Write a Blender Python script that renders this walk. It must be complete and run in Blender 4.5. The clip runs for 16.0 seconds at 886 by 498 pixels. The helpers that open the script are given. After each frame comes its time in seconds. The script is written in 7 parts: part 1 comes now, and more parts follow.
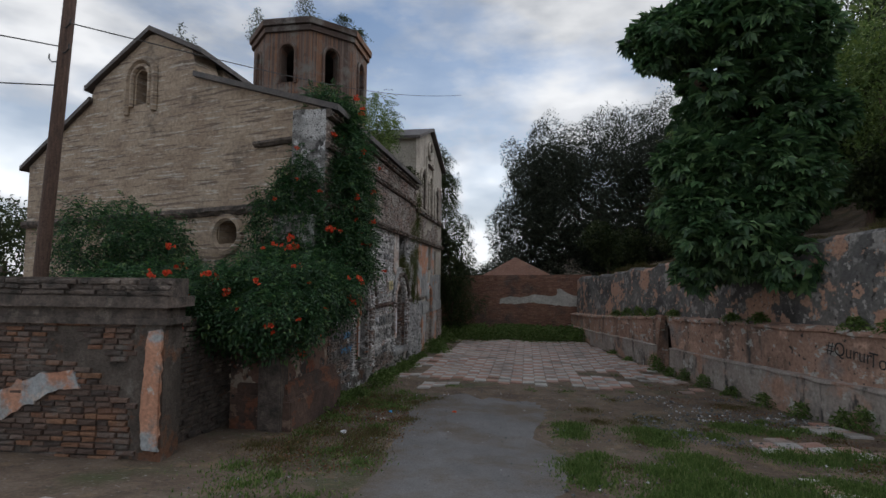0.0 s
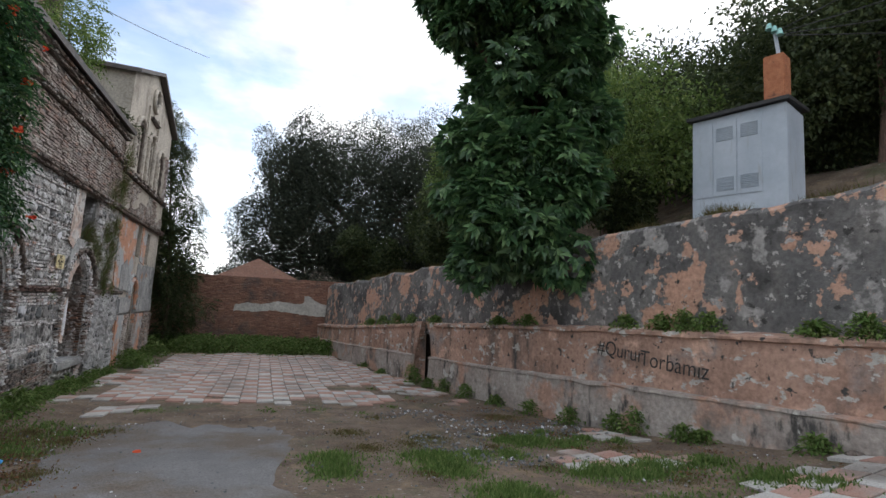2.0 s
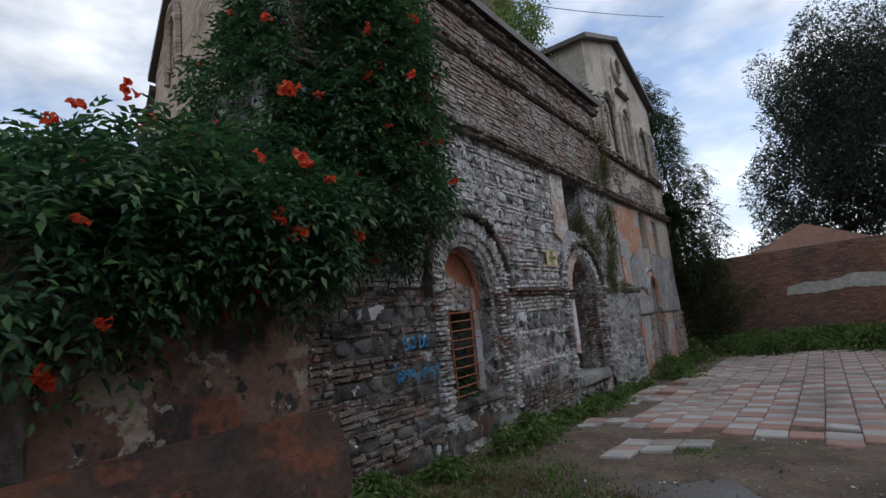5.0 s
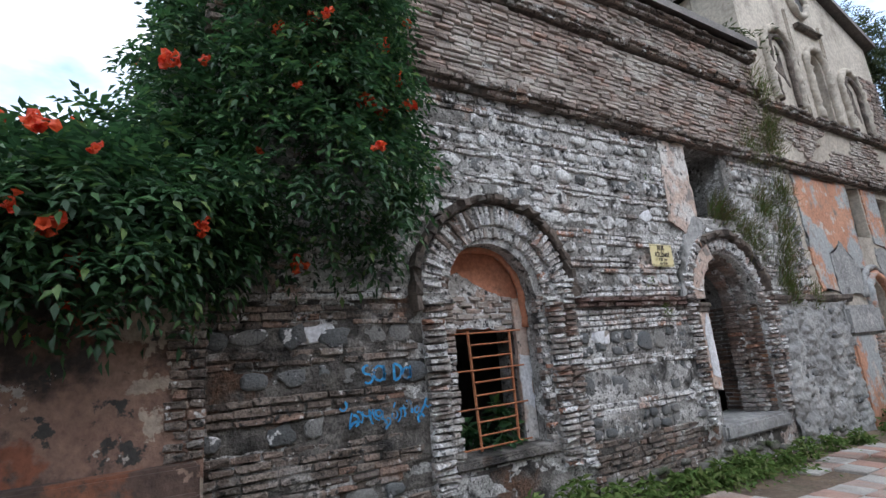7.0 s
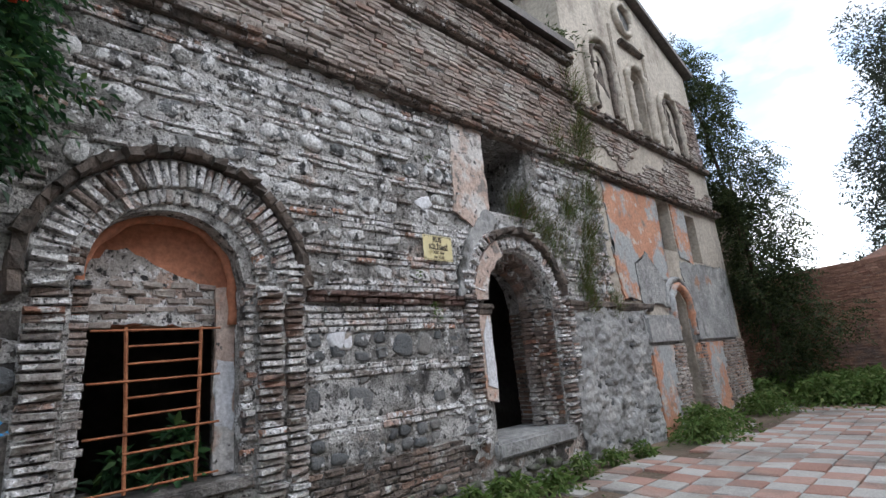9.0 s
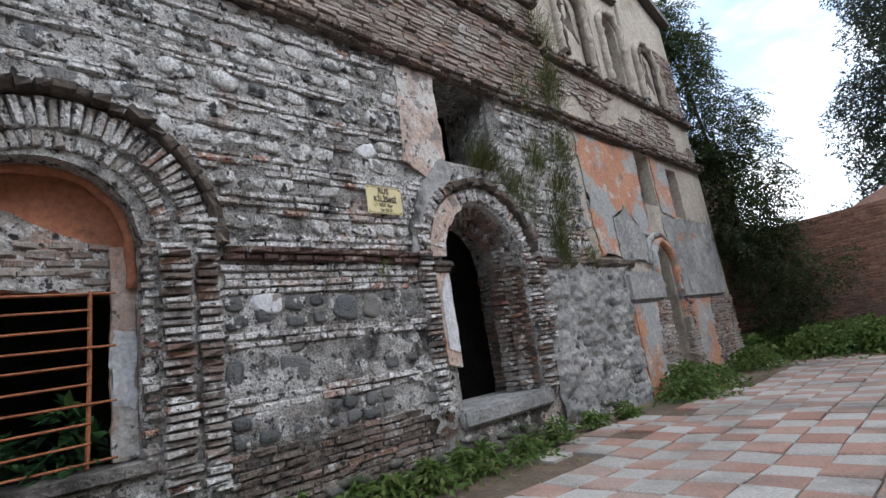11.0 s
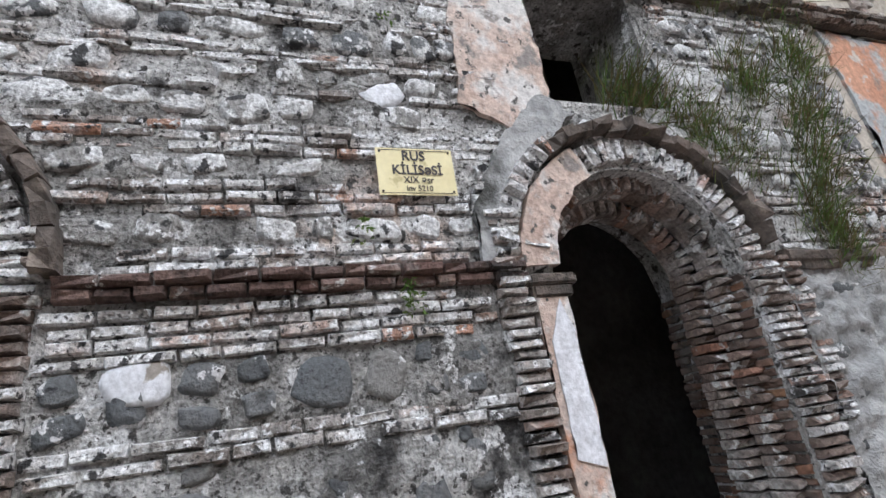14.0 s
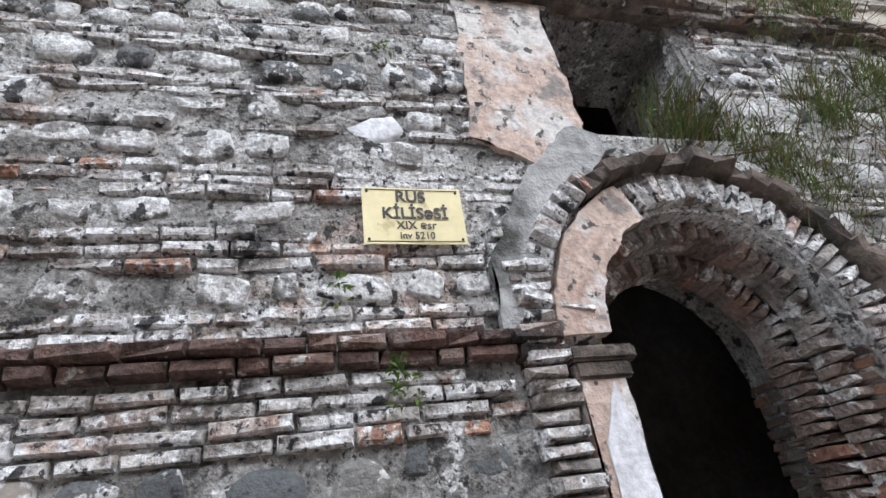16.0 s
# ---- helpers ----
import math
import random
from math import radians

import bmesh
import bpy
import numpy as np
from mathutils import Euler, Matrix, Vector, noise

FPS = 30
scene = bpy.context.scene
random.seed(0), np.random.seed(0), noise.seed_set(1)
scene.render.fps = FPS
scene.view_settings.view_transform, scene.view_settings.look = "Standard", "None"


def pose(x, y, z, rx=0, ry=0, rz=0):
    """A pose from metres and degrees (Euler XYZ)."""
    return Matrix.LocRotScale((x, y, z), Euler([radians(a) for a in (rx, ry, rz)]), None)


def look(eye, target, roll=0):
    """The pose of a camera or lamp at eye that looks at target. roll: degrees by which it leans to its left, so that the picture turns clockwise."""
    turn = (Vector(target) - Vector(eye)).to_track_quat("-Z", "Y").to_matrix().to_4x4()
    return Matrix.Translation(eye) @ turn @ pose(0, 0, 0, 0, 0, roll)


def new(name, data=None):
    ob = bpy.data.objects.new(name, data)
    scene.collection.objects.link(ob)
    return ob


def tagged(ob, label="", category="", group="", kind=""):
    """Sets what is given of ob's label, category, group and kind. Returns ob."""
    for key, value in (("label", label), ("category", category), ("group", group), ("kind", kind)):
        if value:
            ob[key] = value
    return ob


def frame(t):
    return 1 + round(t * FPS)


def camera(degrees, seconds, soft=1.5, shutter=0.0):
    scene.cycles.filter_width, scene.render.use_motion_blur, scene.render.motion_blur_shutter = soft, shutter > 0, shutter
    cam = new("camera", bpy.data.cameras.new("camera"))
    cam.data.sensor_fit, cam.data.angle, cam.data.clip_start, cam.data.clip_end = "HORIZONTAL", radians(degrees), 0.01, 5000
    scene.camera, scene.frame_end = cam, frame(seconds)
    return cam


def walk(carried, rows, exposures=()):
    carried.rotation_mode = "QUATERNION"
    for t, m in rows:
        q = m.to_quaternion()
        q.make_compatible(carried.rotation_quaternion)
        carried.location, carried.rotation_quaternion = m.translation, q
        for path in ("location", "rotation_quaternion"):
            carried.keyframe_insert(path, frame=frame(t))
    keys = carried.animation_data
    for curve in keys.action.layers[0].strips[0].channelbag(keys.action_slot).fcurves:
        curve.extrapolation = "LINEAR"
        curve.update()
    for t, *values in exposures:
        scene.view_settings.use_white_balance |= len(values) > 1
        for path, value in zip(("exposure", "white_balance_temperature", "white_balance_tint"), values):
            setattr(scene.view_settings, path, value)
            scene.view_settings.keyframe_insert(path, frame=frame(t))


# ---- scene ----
cam = camera(83.0, 16.0)
# seconds, place, and the turns about x, y and z
PATH = [
    (0.0, -0.027, 0.118, 2.705, 93.47, -0.61, 9.46),
    (0.5, -0.122, 0.808, 2.478, 92.95, -2.11, 4.33),
    (1.0, -0.191, 1.554, 2.260, 92.45, -4.18, -3.90),
    (1.5, -0.183, 2.333, 2.132, 91.41, -5.14, -13.83),
    (2.0, -0.175, 3.031, 1.989, 96.97, -3.44, -19.51),
    (2.5, -0.230, 3.732, 1.846, 98.78, -2.11, -12.23),
    (3.0, -0.273, 4.467, 1.745, 100.02, -0.89, -6.45),
    (3.5, -0.326, 5.121, 1.687, 96.96, -1.10, 1.29),
    (4.0, -0.408, 5.768, 1.626, 98.52, 1.98, 12.97),
    (4.5, -0.476, 6.466, 1.568, 98.66, 4.77, 26.62),
    (5.0, -0.560, 7.142, 1.529, 98.74, 5.60, 37.13),
    (7.5, -0.276, 10.272, 1.357, 103.31, 4.65, 60.78),
    (8.0, -0.328, 10.859, 1.273, 104.15, 4.50, 58.67),
    (8.5, -0.279, 11.361, 1.211, 103.99, 5.32, 54.12),
    (9.0, -0.301, 11.566, 1.210, 103.56, 5.15, 47.34),
    (11.5, -0.636, 12.585, 0.946, 101.27, 9.71, 48.67),
    (12.0, -0.879, 12.990, 0.960, 101.60, 10.89, 55.16),
    (12.5, -1.101, 13.465, 1.006, 102.92, 11.46, 61.07),
    (13.0, -1.419, 13.834, 1.072, 105.13, 10.48, 64.60),
    (13.5, -1.684, 14.183, 1.137, 107.77, 9.36, 69.19),
    (14.0, -1.964, 14.470, 1.182, 110.69, 8.28, 72.70),
    (14.5, -2.282, 14.603, 1.206, 114.09, 7.37, 75.05),
    (15.0, -2.440, 14.746, 1.210, 116.29, 7.76, 77.90),
    (15.5, -2.531, 14.831, 1.246, 118.34, 8.49, 78.86),
    (16.0, -2.519, 14.824, 1.317, 121.02, 7.31, 77.91),
]
EXPOSURE = [(t, e, k, 10) for t, e, k in ((0.0, -0.95, 6300), (0.5, -0.5, 6300), (1.5, 0.0, 6350), (3.0, -0.1, 6250), (5.0, -0.5, 6000), (7.5, 0.75, 6050), (9.0, 0.56, 6150), (11.5, 0.45, 6150), (12.5, 0.6, 6150), (14.0, 0.98, 6150), (16.0, 1.1, 6150))]
walk(cam, [(t, pose(x, y, z, a, b, c)) for t, x, y, z, a, b, c in PATH], EXPOSURE)

# ---- sky and sun ----
world = bpy.data.worlds.new("sky")
scene.world = world
world.use_nodes = True
wn, wl = world.node_tree.nodes, world.node_tree.links
SUN_UP, SUN_ROUND = 40.0, 62.0
sky = wn.new("ShaderNodeTexSky")
sky.sky_type, sky.sun_disc = "NISHITA", False
sky.sun_elevation, sky.sun_rotation = radians(SUN_UP), radians(SUN_ROUND)
wcoord = wn.new("ShaderNodeTexCoord")
wmap = wn.new("ShaderNodeMapping")
wmap.inputs["Scale"].default_value = (1.0, 1.0, 2.3)
wmap.inputs["Location"].default_value = (0.35, 0.2, 0.1)
wl.new(wcoord.outputs["Generated"], wmap.inputs["Vector"])
cloud = wn.new("ShaderNodeTexNoise")
cloud.inputs["Scale"].default_value, cloud.inputs["Detail"].default_value, cloud.inputs["Roughness"].default_value = 2.6, 7.0, 0.55
wl.new(wmap.outputs["Vector"], cloud.inputs["Vector"])
cover = wn.new("ShaderNodeValToRGB")
cover.color_ramp.elements[0].position, cover.color_ramp.elements[1].position = 0.32, 0.54
wl.new(cloud.outputs["Fac"], cover.inputs["Fac"])
shade = wn.new("ShaderNodeTexNoise")
shade.inputs["Scale"].default_value, shade.inputs["Detail"].default_value = 5.0, 5.0
wl.new(wmap.outputs["Vector"], shade.inputs["Vector"])
cloud_colour = wn.new("ShaderNodeValToRGB")
cloud_colour.color_ramp.elements[0].position, cloud_colour.color_ramp.elements[0].color = 0.36, (8.6, 9.0, 9.7, 1)
cloud_colour.color_ramp.elements[1].position, cloud_colour.color_ramp.elements[1].color = 0.60, (16.0, 16.0, 16.0, 1)
wl.new(shade.outputs["Fac"], cloud_colour.inputs["Fac"])
sky_mix = wn.new("ShaderNodeMix")
sky_mix.data_type = "RGBA"
height = wn.new("ShaderNodeSeparateXYZ")
wl.new(wcoord.outputs["Generated"], height.inputs[0])
veil = wn.new("ShaderNodeMapRange")
veil.inputs["From Min"].default_value, veil.inputs["From Max"].default_value = 0.12, 0.5
veil.inputs["To Min"].default_value, veil.inputs["To Max"].default_value = 0.75, 0.0
wl.new(height.outputs["Z"], veil.inputs["Value"])
thick = wn.new("ShaderNodeMath")
thick.operation = "MAXIMUM"
wl.new(veil.outputs["Result"], thick.inputs[0])
wl.new(cover.outputs["Color"], thick.inputs[1])
wl.new(thick.outputs[0], sky_mix.inputs[0])
blue = wn.new("ShaderNodeMix")
blue.data_type, blue.blend_type = "RGBA", "MULTIPLY"
blue.inputs[0].default_value = 1.0
blue.inputs[7].default_value = (2.75, 2.7, 2.6, 1)
wl.new(sky.outputs["Color"], blue.inputs[6])
wl.new(blue.outputs[2], sky_mix.inputs[6])
lift = wn.new("ShaderNodeMapRange")
lift.inputs["From Min"].default_value, lift.inputs["From Max"].default_value = 0.05, 0.45
lift.inputs["To Min"].default_value, lift.inputs["To Max"].default_value = 1.55, 0.95
wl.new(height.outputs["Z"], lift.inputs["Value"])
bright = wn.new("ShaderNodeVectorMath")
bright.operation = "SCALE"
wl.new(cloud_colour.outputs["Color"], bright.inputs[0])
wl.new(lift.outputs["Result"], bright.inputs["Scale"])
wl.new(bright.outputs["Vector"], sky_mix.inputs[7])
background = next(n for n in wn if n.type == "BACKGROUND")
background.inputs["Strength"].default_value = 0.1
wl.new(sky_mix.outputs[2], background.inputs["Color"])
sun = new("sun", bpy.data.lights.new("sun", "SUN"))
sun.data.energy, sun.data.angle, sun.data.color = 0.95, radians(50), (1.0, 0.985, 0.965)
a, e = radians(SUN_ROUND), radians(SUN_UP)
sun.matrix_world = look((math.sin(a) * math.cos(e) * 50, math.cos(a) * math.cos(e) * 50, math.sin(e) * 50), (0, 0, 0))

# ---- materials ----
def stops(node, pairs):
    """Sets a colour ramp's stops."""
    ramp = node.color_ramp
    while len(ramp.elements) > 1:
        ramp.elements.remove(ramp.elements[-1])
    ramp.elements[0].position, ramp.elements[0].color = pairs[0][0], (*pairs[0][1], 1)
    for at, c in pairs[1:]:
        ramp.elements.new(at).color = (*c, 1)


def surface(name, ramp, scale=4.0, rough=0.9, bump=0.4, bump_scale=30.0, over=(), rnd="", rnd_ramp=None, rnd_mix=0.8, stretch=(1, 1, 1), courses=0.0, gloss=0.5, speckle=(0.72, 1.25)):
    """A weathered surface: a ramp over coarse noise, speckled by fine noise, with stains laid over it.
    over: rows of colour, noise scale, from, to, stretch. rnd: what sets the pieces apart, 'island' or 'object'."""
    m = bpy.data.materials.new(name)
    m.use_nodes = True
    nt = m.node_tree
    nd, ln = nt.nodes, nt.links
    bsdf = nd["Principled BSDF"]
    geo = nd.new("ShaderNodeNewGeometry")

    def noise_at(s, detail=5.0, stretched=(1, 1, 1), shift=0.0):
        mp = nd.new("ShaderNodeMapping")
        mp.inputs["Scale"].default_value = stretched
        mp.inputs["Location"].default_value = (shift, shift * 1.7, shift * 0.6)
        ln.new(geo.outputs["Position"], mp.inputs["Vector"])
        n = nd.new("ShaderNodeTexNoise")
        n.inputs["Scale"].default_value, n.inputs["Detail"].default_value, n.inputs["Roughness"].default_value = s, detail, 0.62
        ln.new(mp.outputs["Vector"], n.inputs["Vector"])
        return n.outputs["Fac"]

    def mixed(fac, a, b, mode="MIX"):
        x = nd.new("ShaderNodeMix")
        x.data_type, x.blend_type = "RGBA", mode
        for sock, v in ((0, fac), (6, a), (7, b)):
            if isinstance(v, (int, float)):
                x.inputs[sock].default_value = v
            elif isinstance(v, tuple):
                x.inputs[sock].default_value = (*v, 1)
            else:
                ln.new(v, x.inputs[sock])
        return x.outputs[2]

    base = nd.new("ShaderNodeValToRGB")
    stops(base, ramp)
    ln.new(noise_at(scale, 6.0, stretch), base.inputs["Fac"])
    col = base.outputs["Color"]
    if rnd:
        r = nd.new("ShaderNodeValToRGB")
        stops(r, rnd_ramp)
        if rnd == "island":
            ln.new(geo.outputs["Random Per Island"], r.inputs["Fac"])
        else:
            info = nd.new("ShaderNodeObjectInfo")
            ln.new(info.outputs["Random"], r.inputs["Fac"])
        col = mixed(rnd_mix, col, r.outputs["Color"])
    for i, row in enumerate(over):
        c, s, lo, hi = row[:4]
        st = row[4] if len(row) > 4 else (1, 1, 1)
        mask = nd.new("ShaderNodeMapRange")
        mask.inputs["From Min"].default_value, mask.inputs["From Max"].default_value = lo, hi
        ln.new(noise_at(s, 7.0, st, 3.1 + 5.3 * i), mask.inputs["Value"])
        col = mixed(mask.outputs["Result"], col, c)
    fine = noise_at(bump_scale, 4.0)
    speck = nd.new("ShaderNodeMapRange")
    speck.inputs["From Min"].default_value, speck.inputs["From Max"].default_value = 0.3, 0.7
    speck.inputs["To Min"].default_value, speck.inputs["To Max"].default_value = speckle
    ln.new(fine, speck.inputs["Value"])
    mul = nd.new("ShaderNodeVectorMath")
    mul.operation = "SCALE"
    ln.new(col, mul.inputs[0])
    ln.new(speck.outputs["Result"], mul.inputs["Scale"])
    ln.new(mul.outputs["Vector"], bsdf.inputs["Base Color"])
    bsdf.inputs["Roughness"].default_value = rough
    bsdf.inputs["Specular IOR Level"].default_value = gloss
    height = fine
    if courses:
        rows = noise_at(1.0 / courses, 4.0, (0.22, 0.22, 1.0), 2.0)
        add = nd.new("ShaderNodeMath")
        add.operation = "MULTIPLY_ADD"
        ln.new(rows, add.inputs[0])
        add.inputs[1].default_value = 2.2
        ln.new(fine, add.inputs[2])
        height = add.outputs[0]
    if bump:
        b = nd.new("ShaderNodeBump")
        b.inputs["Strength"].default_value, b.inputs["Distance"].default_value = bump, 0.03
        ln.new(height, b.inputs["Height"])
        ln.new(b.outputs["Normal"], bsdf.inputs["Normal"])
    return m


BRICK_TONES = [(0.0, (0.10, 0.09, 0.085)), (0.12, (0.19, 0.16, 0.145)), (0.3, (0.29, 0.265, 0.25)), (0.5, (0.43, 0.418, 0.408)), (0.72, (0.53, 0.52, 0.508)), (0.82, (0.38, 0.31, 0.28)), (0.92, (0.38, 0.215, 0.155)), (1.0, (0.46, 0.19, 0.095))]
LIME = [((0.50, 0.355, 0.29), 0.9, 0.58, 0.66), ((0.62, 0.615, 0.61), 1.3, 0.44, 0.56), ((0.045, 0.043, 0.043), 2.1, 0.56, 0.66), ((0.72, 0.72, 0.73), 6.0, 0.55, 0.59), ((0.045, 0.045, 0.047), 11.0, 0.58, 0.62), ((0.68, 0.68, 0.69), 19.0, 0.56, 0.59), ((0.07, 0.066, 0.064), 31.0, 0.58, 0.62)]
STONE_TONES = [(0.0, (0.06, 0.067, 0.075)), (0.4, (0.11, 0.122, 0.132)), (0.75, (0.17, 0.175, 0.18)), (0.92, (0.24, 0.235, 0.225)), (1.0, (0.36, 0.34, 0.32))]
JOINT = surface("grey_joint_mortar", [(0.3, (0.13, 0.127, 0.122)), (0.5, (0.26, 0.255, 0.245)), (0.7, (0.40, 0.39, 0.375))], 5.0, 0.95, 1.0, 46.0, [((0.47, 0.36, 0.30), 0.9, 0.58, 0.66), ((0.58, 0.575, 0.565), 1.3, 0.46, 0.60), ((0.04, 0.038, 0.038), 2.1, 0.56, 0.66), ((0.62, 0.62, 0.62), 6.0, 0.57, 0.60), ((0.05, 0.048, 0.046), 13.0, 0.57, 0.62), ((0.08, 0.075, 0.07), 38.0, 0.58, 0.62)], speckle=(0.5, 1.5))
FENCE_JOINT = surface("brown_fence_mortar", [(0.3, (0.055, 0.045, 0.038)), (0.7, (0.15, 0.125, 0.105))], 4.0, 0.95, 0.9, 30.0, [((0.22, 0.20, 0.18), 2.2, 0.57, 0.66), ((0.20, 0.10, 0.06), 1.4, 0.56, 0.62)])
MORTAR = surface("lime_mortar", [(0.3, (0.25, 0.24, 0.225)), (0.55, (0.40, 0.385, 0.365)), (0.75, (0.53, 0.515, 0.49))], 3.0, 0.95, 1.0, 30.0, LIME)
BRICK = surface("old_brick", [(0.35, (0.32, 0.275, 0.25)), (0.65, (0.50, 0.465, 0.43))], 9.0, 0.92, 0.9, 40.0, LIME, "island", BRICK_TONES, 0.75, speckle=(0.45, 1.55))
BRICK_ONE = surface("old_brick_single", [(0.35, (0.32, 0.275, 0.25)), (0.65, (0.50, 0.465, 0.43))], 9.0, 0.92, 0.9, 40.0, LIME, "object", BRICK_TONES, 0.75, speckle=(0.45, 1.55))
STONE = surface("river_stone", [(0.35, (0.11, 0.115, 0.12)), (0.65, (0.24, 0.235, 0.225))], 6.0, 0.8, 0.7, 50.0, [((0.60, 0.605, 0.61), 2.2, 0.59, 0.61), ((0.66, 0.66, 0.67), 6.0, 0.60, 0.615), ((0.05, 0.05, 0.055), 21.0, 0.62, 0.66)], "island", STONE_TONES, 0.7)
STONE_ONE = surface("river_stone_single", [(0.35, (0.11, 0.115, 0.12)), (0.65, (0.24, 0.235, 0.225))], 6.0, 0.8, 0.7, 50.0, [((0.60, 0.605, 0.61), 2.2, 0.59, 0.61), ((0.66, 0.66, 0.67), 6.0, 0.60, 0.615), ((0.05, 0.05, 0.055), 21.0, 0.62, 0.66)], "object", STONE_TONES, 0.7)
STONE_LIMED = surface("lime_smeared_stone", [(0.35, (0.16, 0.165, 0.17)), (0.65, (0.30, 0.295, 0.285))], 6.0, 0.85, 0.8, 44.0, [((0.62, 0.62, 0.62), 4.0, 0.47, 0.50), ((0.045, 0.045, 0.047), 7.0, 0.58, 0.61), ((0.72, 0.72, 0.73), 13.0, 0.585, 0.60)], "island", STONE_TONES, 0.6, speckle=(0.5, 1.5))
MOSSY_STONE = surface("mossy_rubble_stone", [(0.3, (0.07, 0.07, 0.06)), (0.7, (0.19, 0.185, 0.165))], 5.0, 0.9, 0.6, 30.0, [((0.05, 0.07, 0.025), 2.4, 0.52, 0.62), ((0.38, 0.37, 0.35), 4.0, 0.60, 0.66)])
BRICK_RED = surface("weathered_red_brick", [(0.35, (0.20, 0.13, 0.10)), (0.65, (0.34, 0.25, 0.20))], 8.0, 0.92, 0.6, 40.0, [((0.50, 0.47, 0.435), 1.2, 0.48, 0.64), ((0.06, 0.055, 0.05), 1.1, 0.60, 0.75)], "island", [(0.0, (0.15, 0.13, 0.12)), (0.35, (0.29, 0.24, 0.215)), (0.7, (0.42, 0.38, 0.35)), (1.0, (0.36, 0.24, 0.195))], 0.8)
DARK_MOULD = surface("sooty_moulding", [(0.35, (0.05, 0.045, 0.04)), (0.65, (0.17, 0.135, 0.115))], 5.0, 0.95, 0.8, 25.0, [((0.30, 0.25, 0.21), 3.0, 0.58, 0.7)])
FACADE = surface("beige_facade_plaster", [(0.3, (0.275, 0.202, 0.146)), (0.5, (0.370, 0.288, 0.211)), (0.7, (0.430, 0.344, 0.258))], 0.9, 0.95, 0.55, 12.0, [((0.224, 0.172, 0.138), 1.3, 0.56, 0.72, (1, 1, 3)), ((0.129, 0.112, 0.095), 2.0, 0.64, 0.76, (1, 1, 0.5)), ((0.482, 0.439, 0.378), 1.0, 0.58, 0.75, (1, 1, 4)), ((0.19, 0.145, 0.115), 1.6, 0.55, 0.60, (0.5, 0.5, 9)), ((0.50, 0.45, 0.385), 1.9, 0.58, 0.62, (0.6, 0.6, 10)), ((0.10, 0.085, 0.075), 0.7, 0.60, 0.72)], courses=0.14)
BRICK_BROWN = surface("dark_brown_brick", [(0.35, (0.13, 0.10, 0.085)), (0.65, (0.25, 0.205, 0.175))], 9.0, 0.93, 0.9, 40.0, [((0.40, 0.385, 0.37), 1.6, 0.56, 0.66), ((0.035, 0.032, 0.03), 1.9, 0.54, 0.66), ((0.52, 0.51, 0.50), 8.0, 0.60, 0.63), ((0.04, 0.038, 0.036), 13.0, 0.57, 0.62)], "island", [(0.0, (0.085, 0.07, 0.062)), (0.4, (0.18, 0.145, 0.125)), (0.75, (0.28, 0.235, 0.205)), (1.0, (0.27, 0.15, 0.105))], 0.75, speckle=(0.45, 1.55))
BAY_JOINT = surface("dark_bay_mortar", [(0.3, (0.05, 0.047, 0.043)), (0.5, (0.115, 0.106, 0.098)), (0.7, (0.21, 0.195, 0.18))], 5.0, 0.95, 1.0, 42.0, [((0.34, 0.325, 0.31), 1.6, 0.57, 0.67), ((0.03, 0.028, 0.027), 1.9, 0.54, 0.64), ((0.13, 0.075, 0.05), 1.2, 0.57, 0.65), ((0.05, 0.06, 0.03), 2.4, 0.60, 0.68)], speckle=(0.5, 1.5))
# reddish brick, toned darker and greyer to paint the shade in the doorway
BRICK_WARM = surface("bare_reddish_brick", [(0.35, (0.17, 0.11, 0.085)), (0.65, (0.33, 0.235, 0.19))], 8.0, 0.93, 0.9, 40.0, [((0.40, 0.38, 0.36), 1.7, 0.46, 0.62), ((0.05, 0.045, 0.042), 2.0, 0.57, 0.68), ((0.56, 0.55, 0.54), 7.0, 0.57, 0.61)], "object", [(0.0, (0.09, 0.07, 0.062)), (0.4, (0.18, 0.14, 0.12)), (0.8, (0.29, 0.25, 0.225)), (1.0, (0.30, 0.14, 0.09))], 0.75, speckle=(0.5, 1.5))
STRING = surface("dark_red_string_brick", [(0.35, (0.085, 0.05, 0.042)), (0.65, (0.19, 0.125, 0.105))], 7.0, 0.93, 0.9, 40.0, [((0.36, 0.33, 0.31), 2.4, 0.57, 0.66), ((0.03, 0.027, 0.026), 3.0, 0.55, 0.65), ((0.50, 0.48, 0.46), 12.0, 0.61, 0.64)], "object", [(0.0, (0.07, 0.05, 0.045)), (0.6, (0.17, 0.10, 0.085)), (1.0, (0.27, 0.20, 0.17))], 0.7, speckle=(0.5, 1.5))
SKIRT = surface("pale_grey_skirting_plaster", [(0.3, (0.27, 0.225, 0.20)), (0.5, (0.36, 0.315, 0.285)), (0.7, (0.44, 0.40, 0.37))], 1.3, 0.93, 0.5, 14.0, [((0.43, 0.27, 0.205), 0.9, 0.52, 0.60), ((0.15, 0.14, 0.13), 1.2, 0.55, 0.68), ((0.07, 0.066, 0.062), 3.0, 0.58, 0.66, (1, 1, 0.4)), ((0.50, 0.485, 0.46), 2.6, 0.60, 0.65)])
# soil toned almost black, so the hole's shade is in its colour
SHADED_SOIL = surface("shaded_hole_soil", [(0.3, (0.02, 0.016, 0.013)), (0.7, (0.06, 0.048, 0.038))], 4.0, 0.95, 0.9, 22.0)
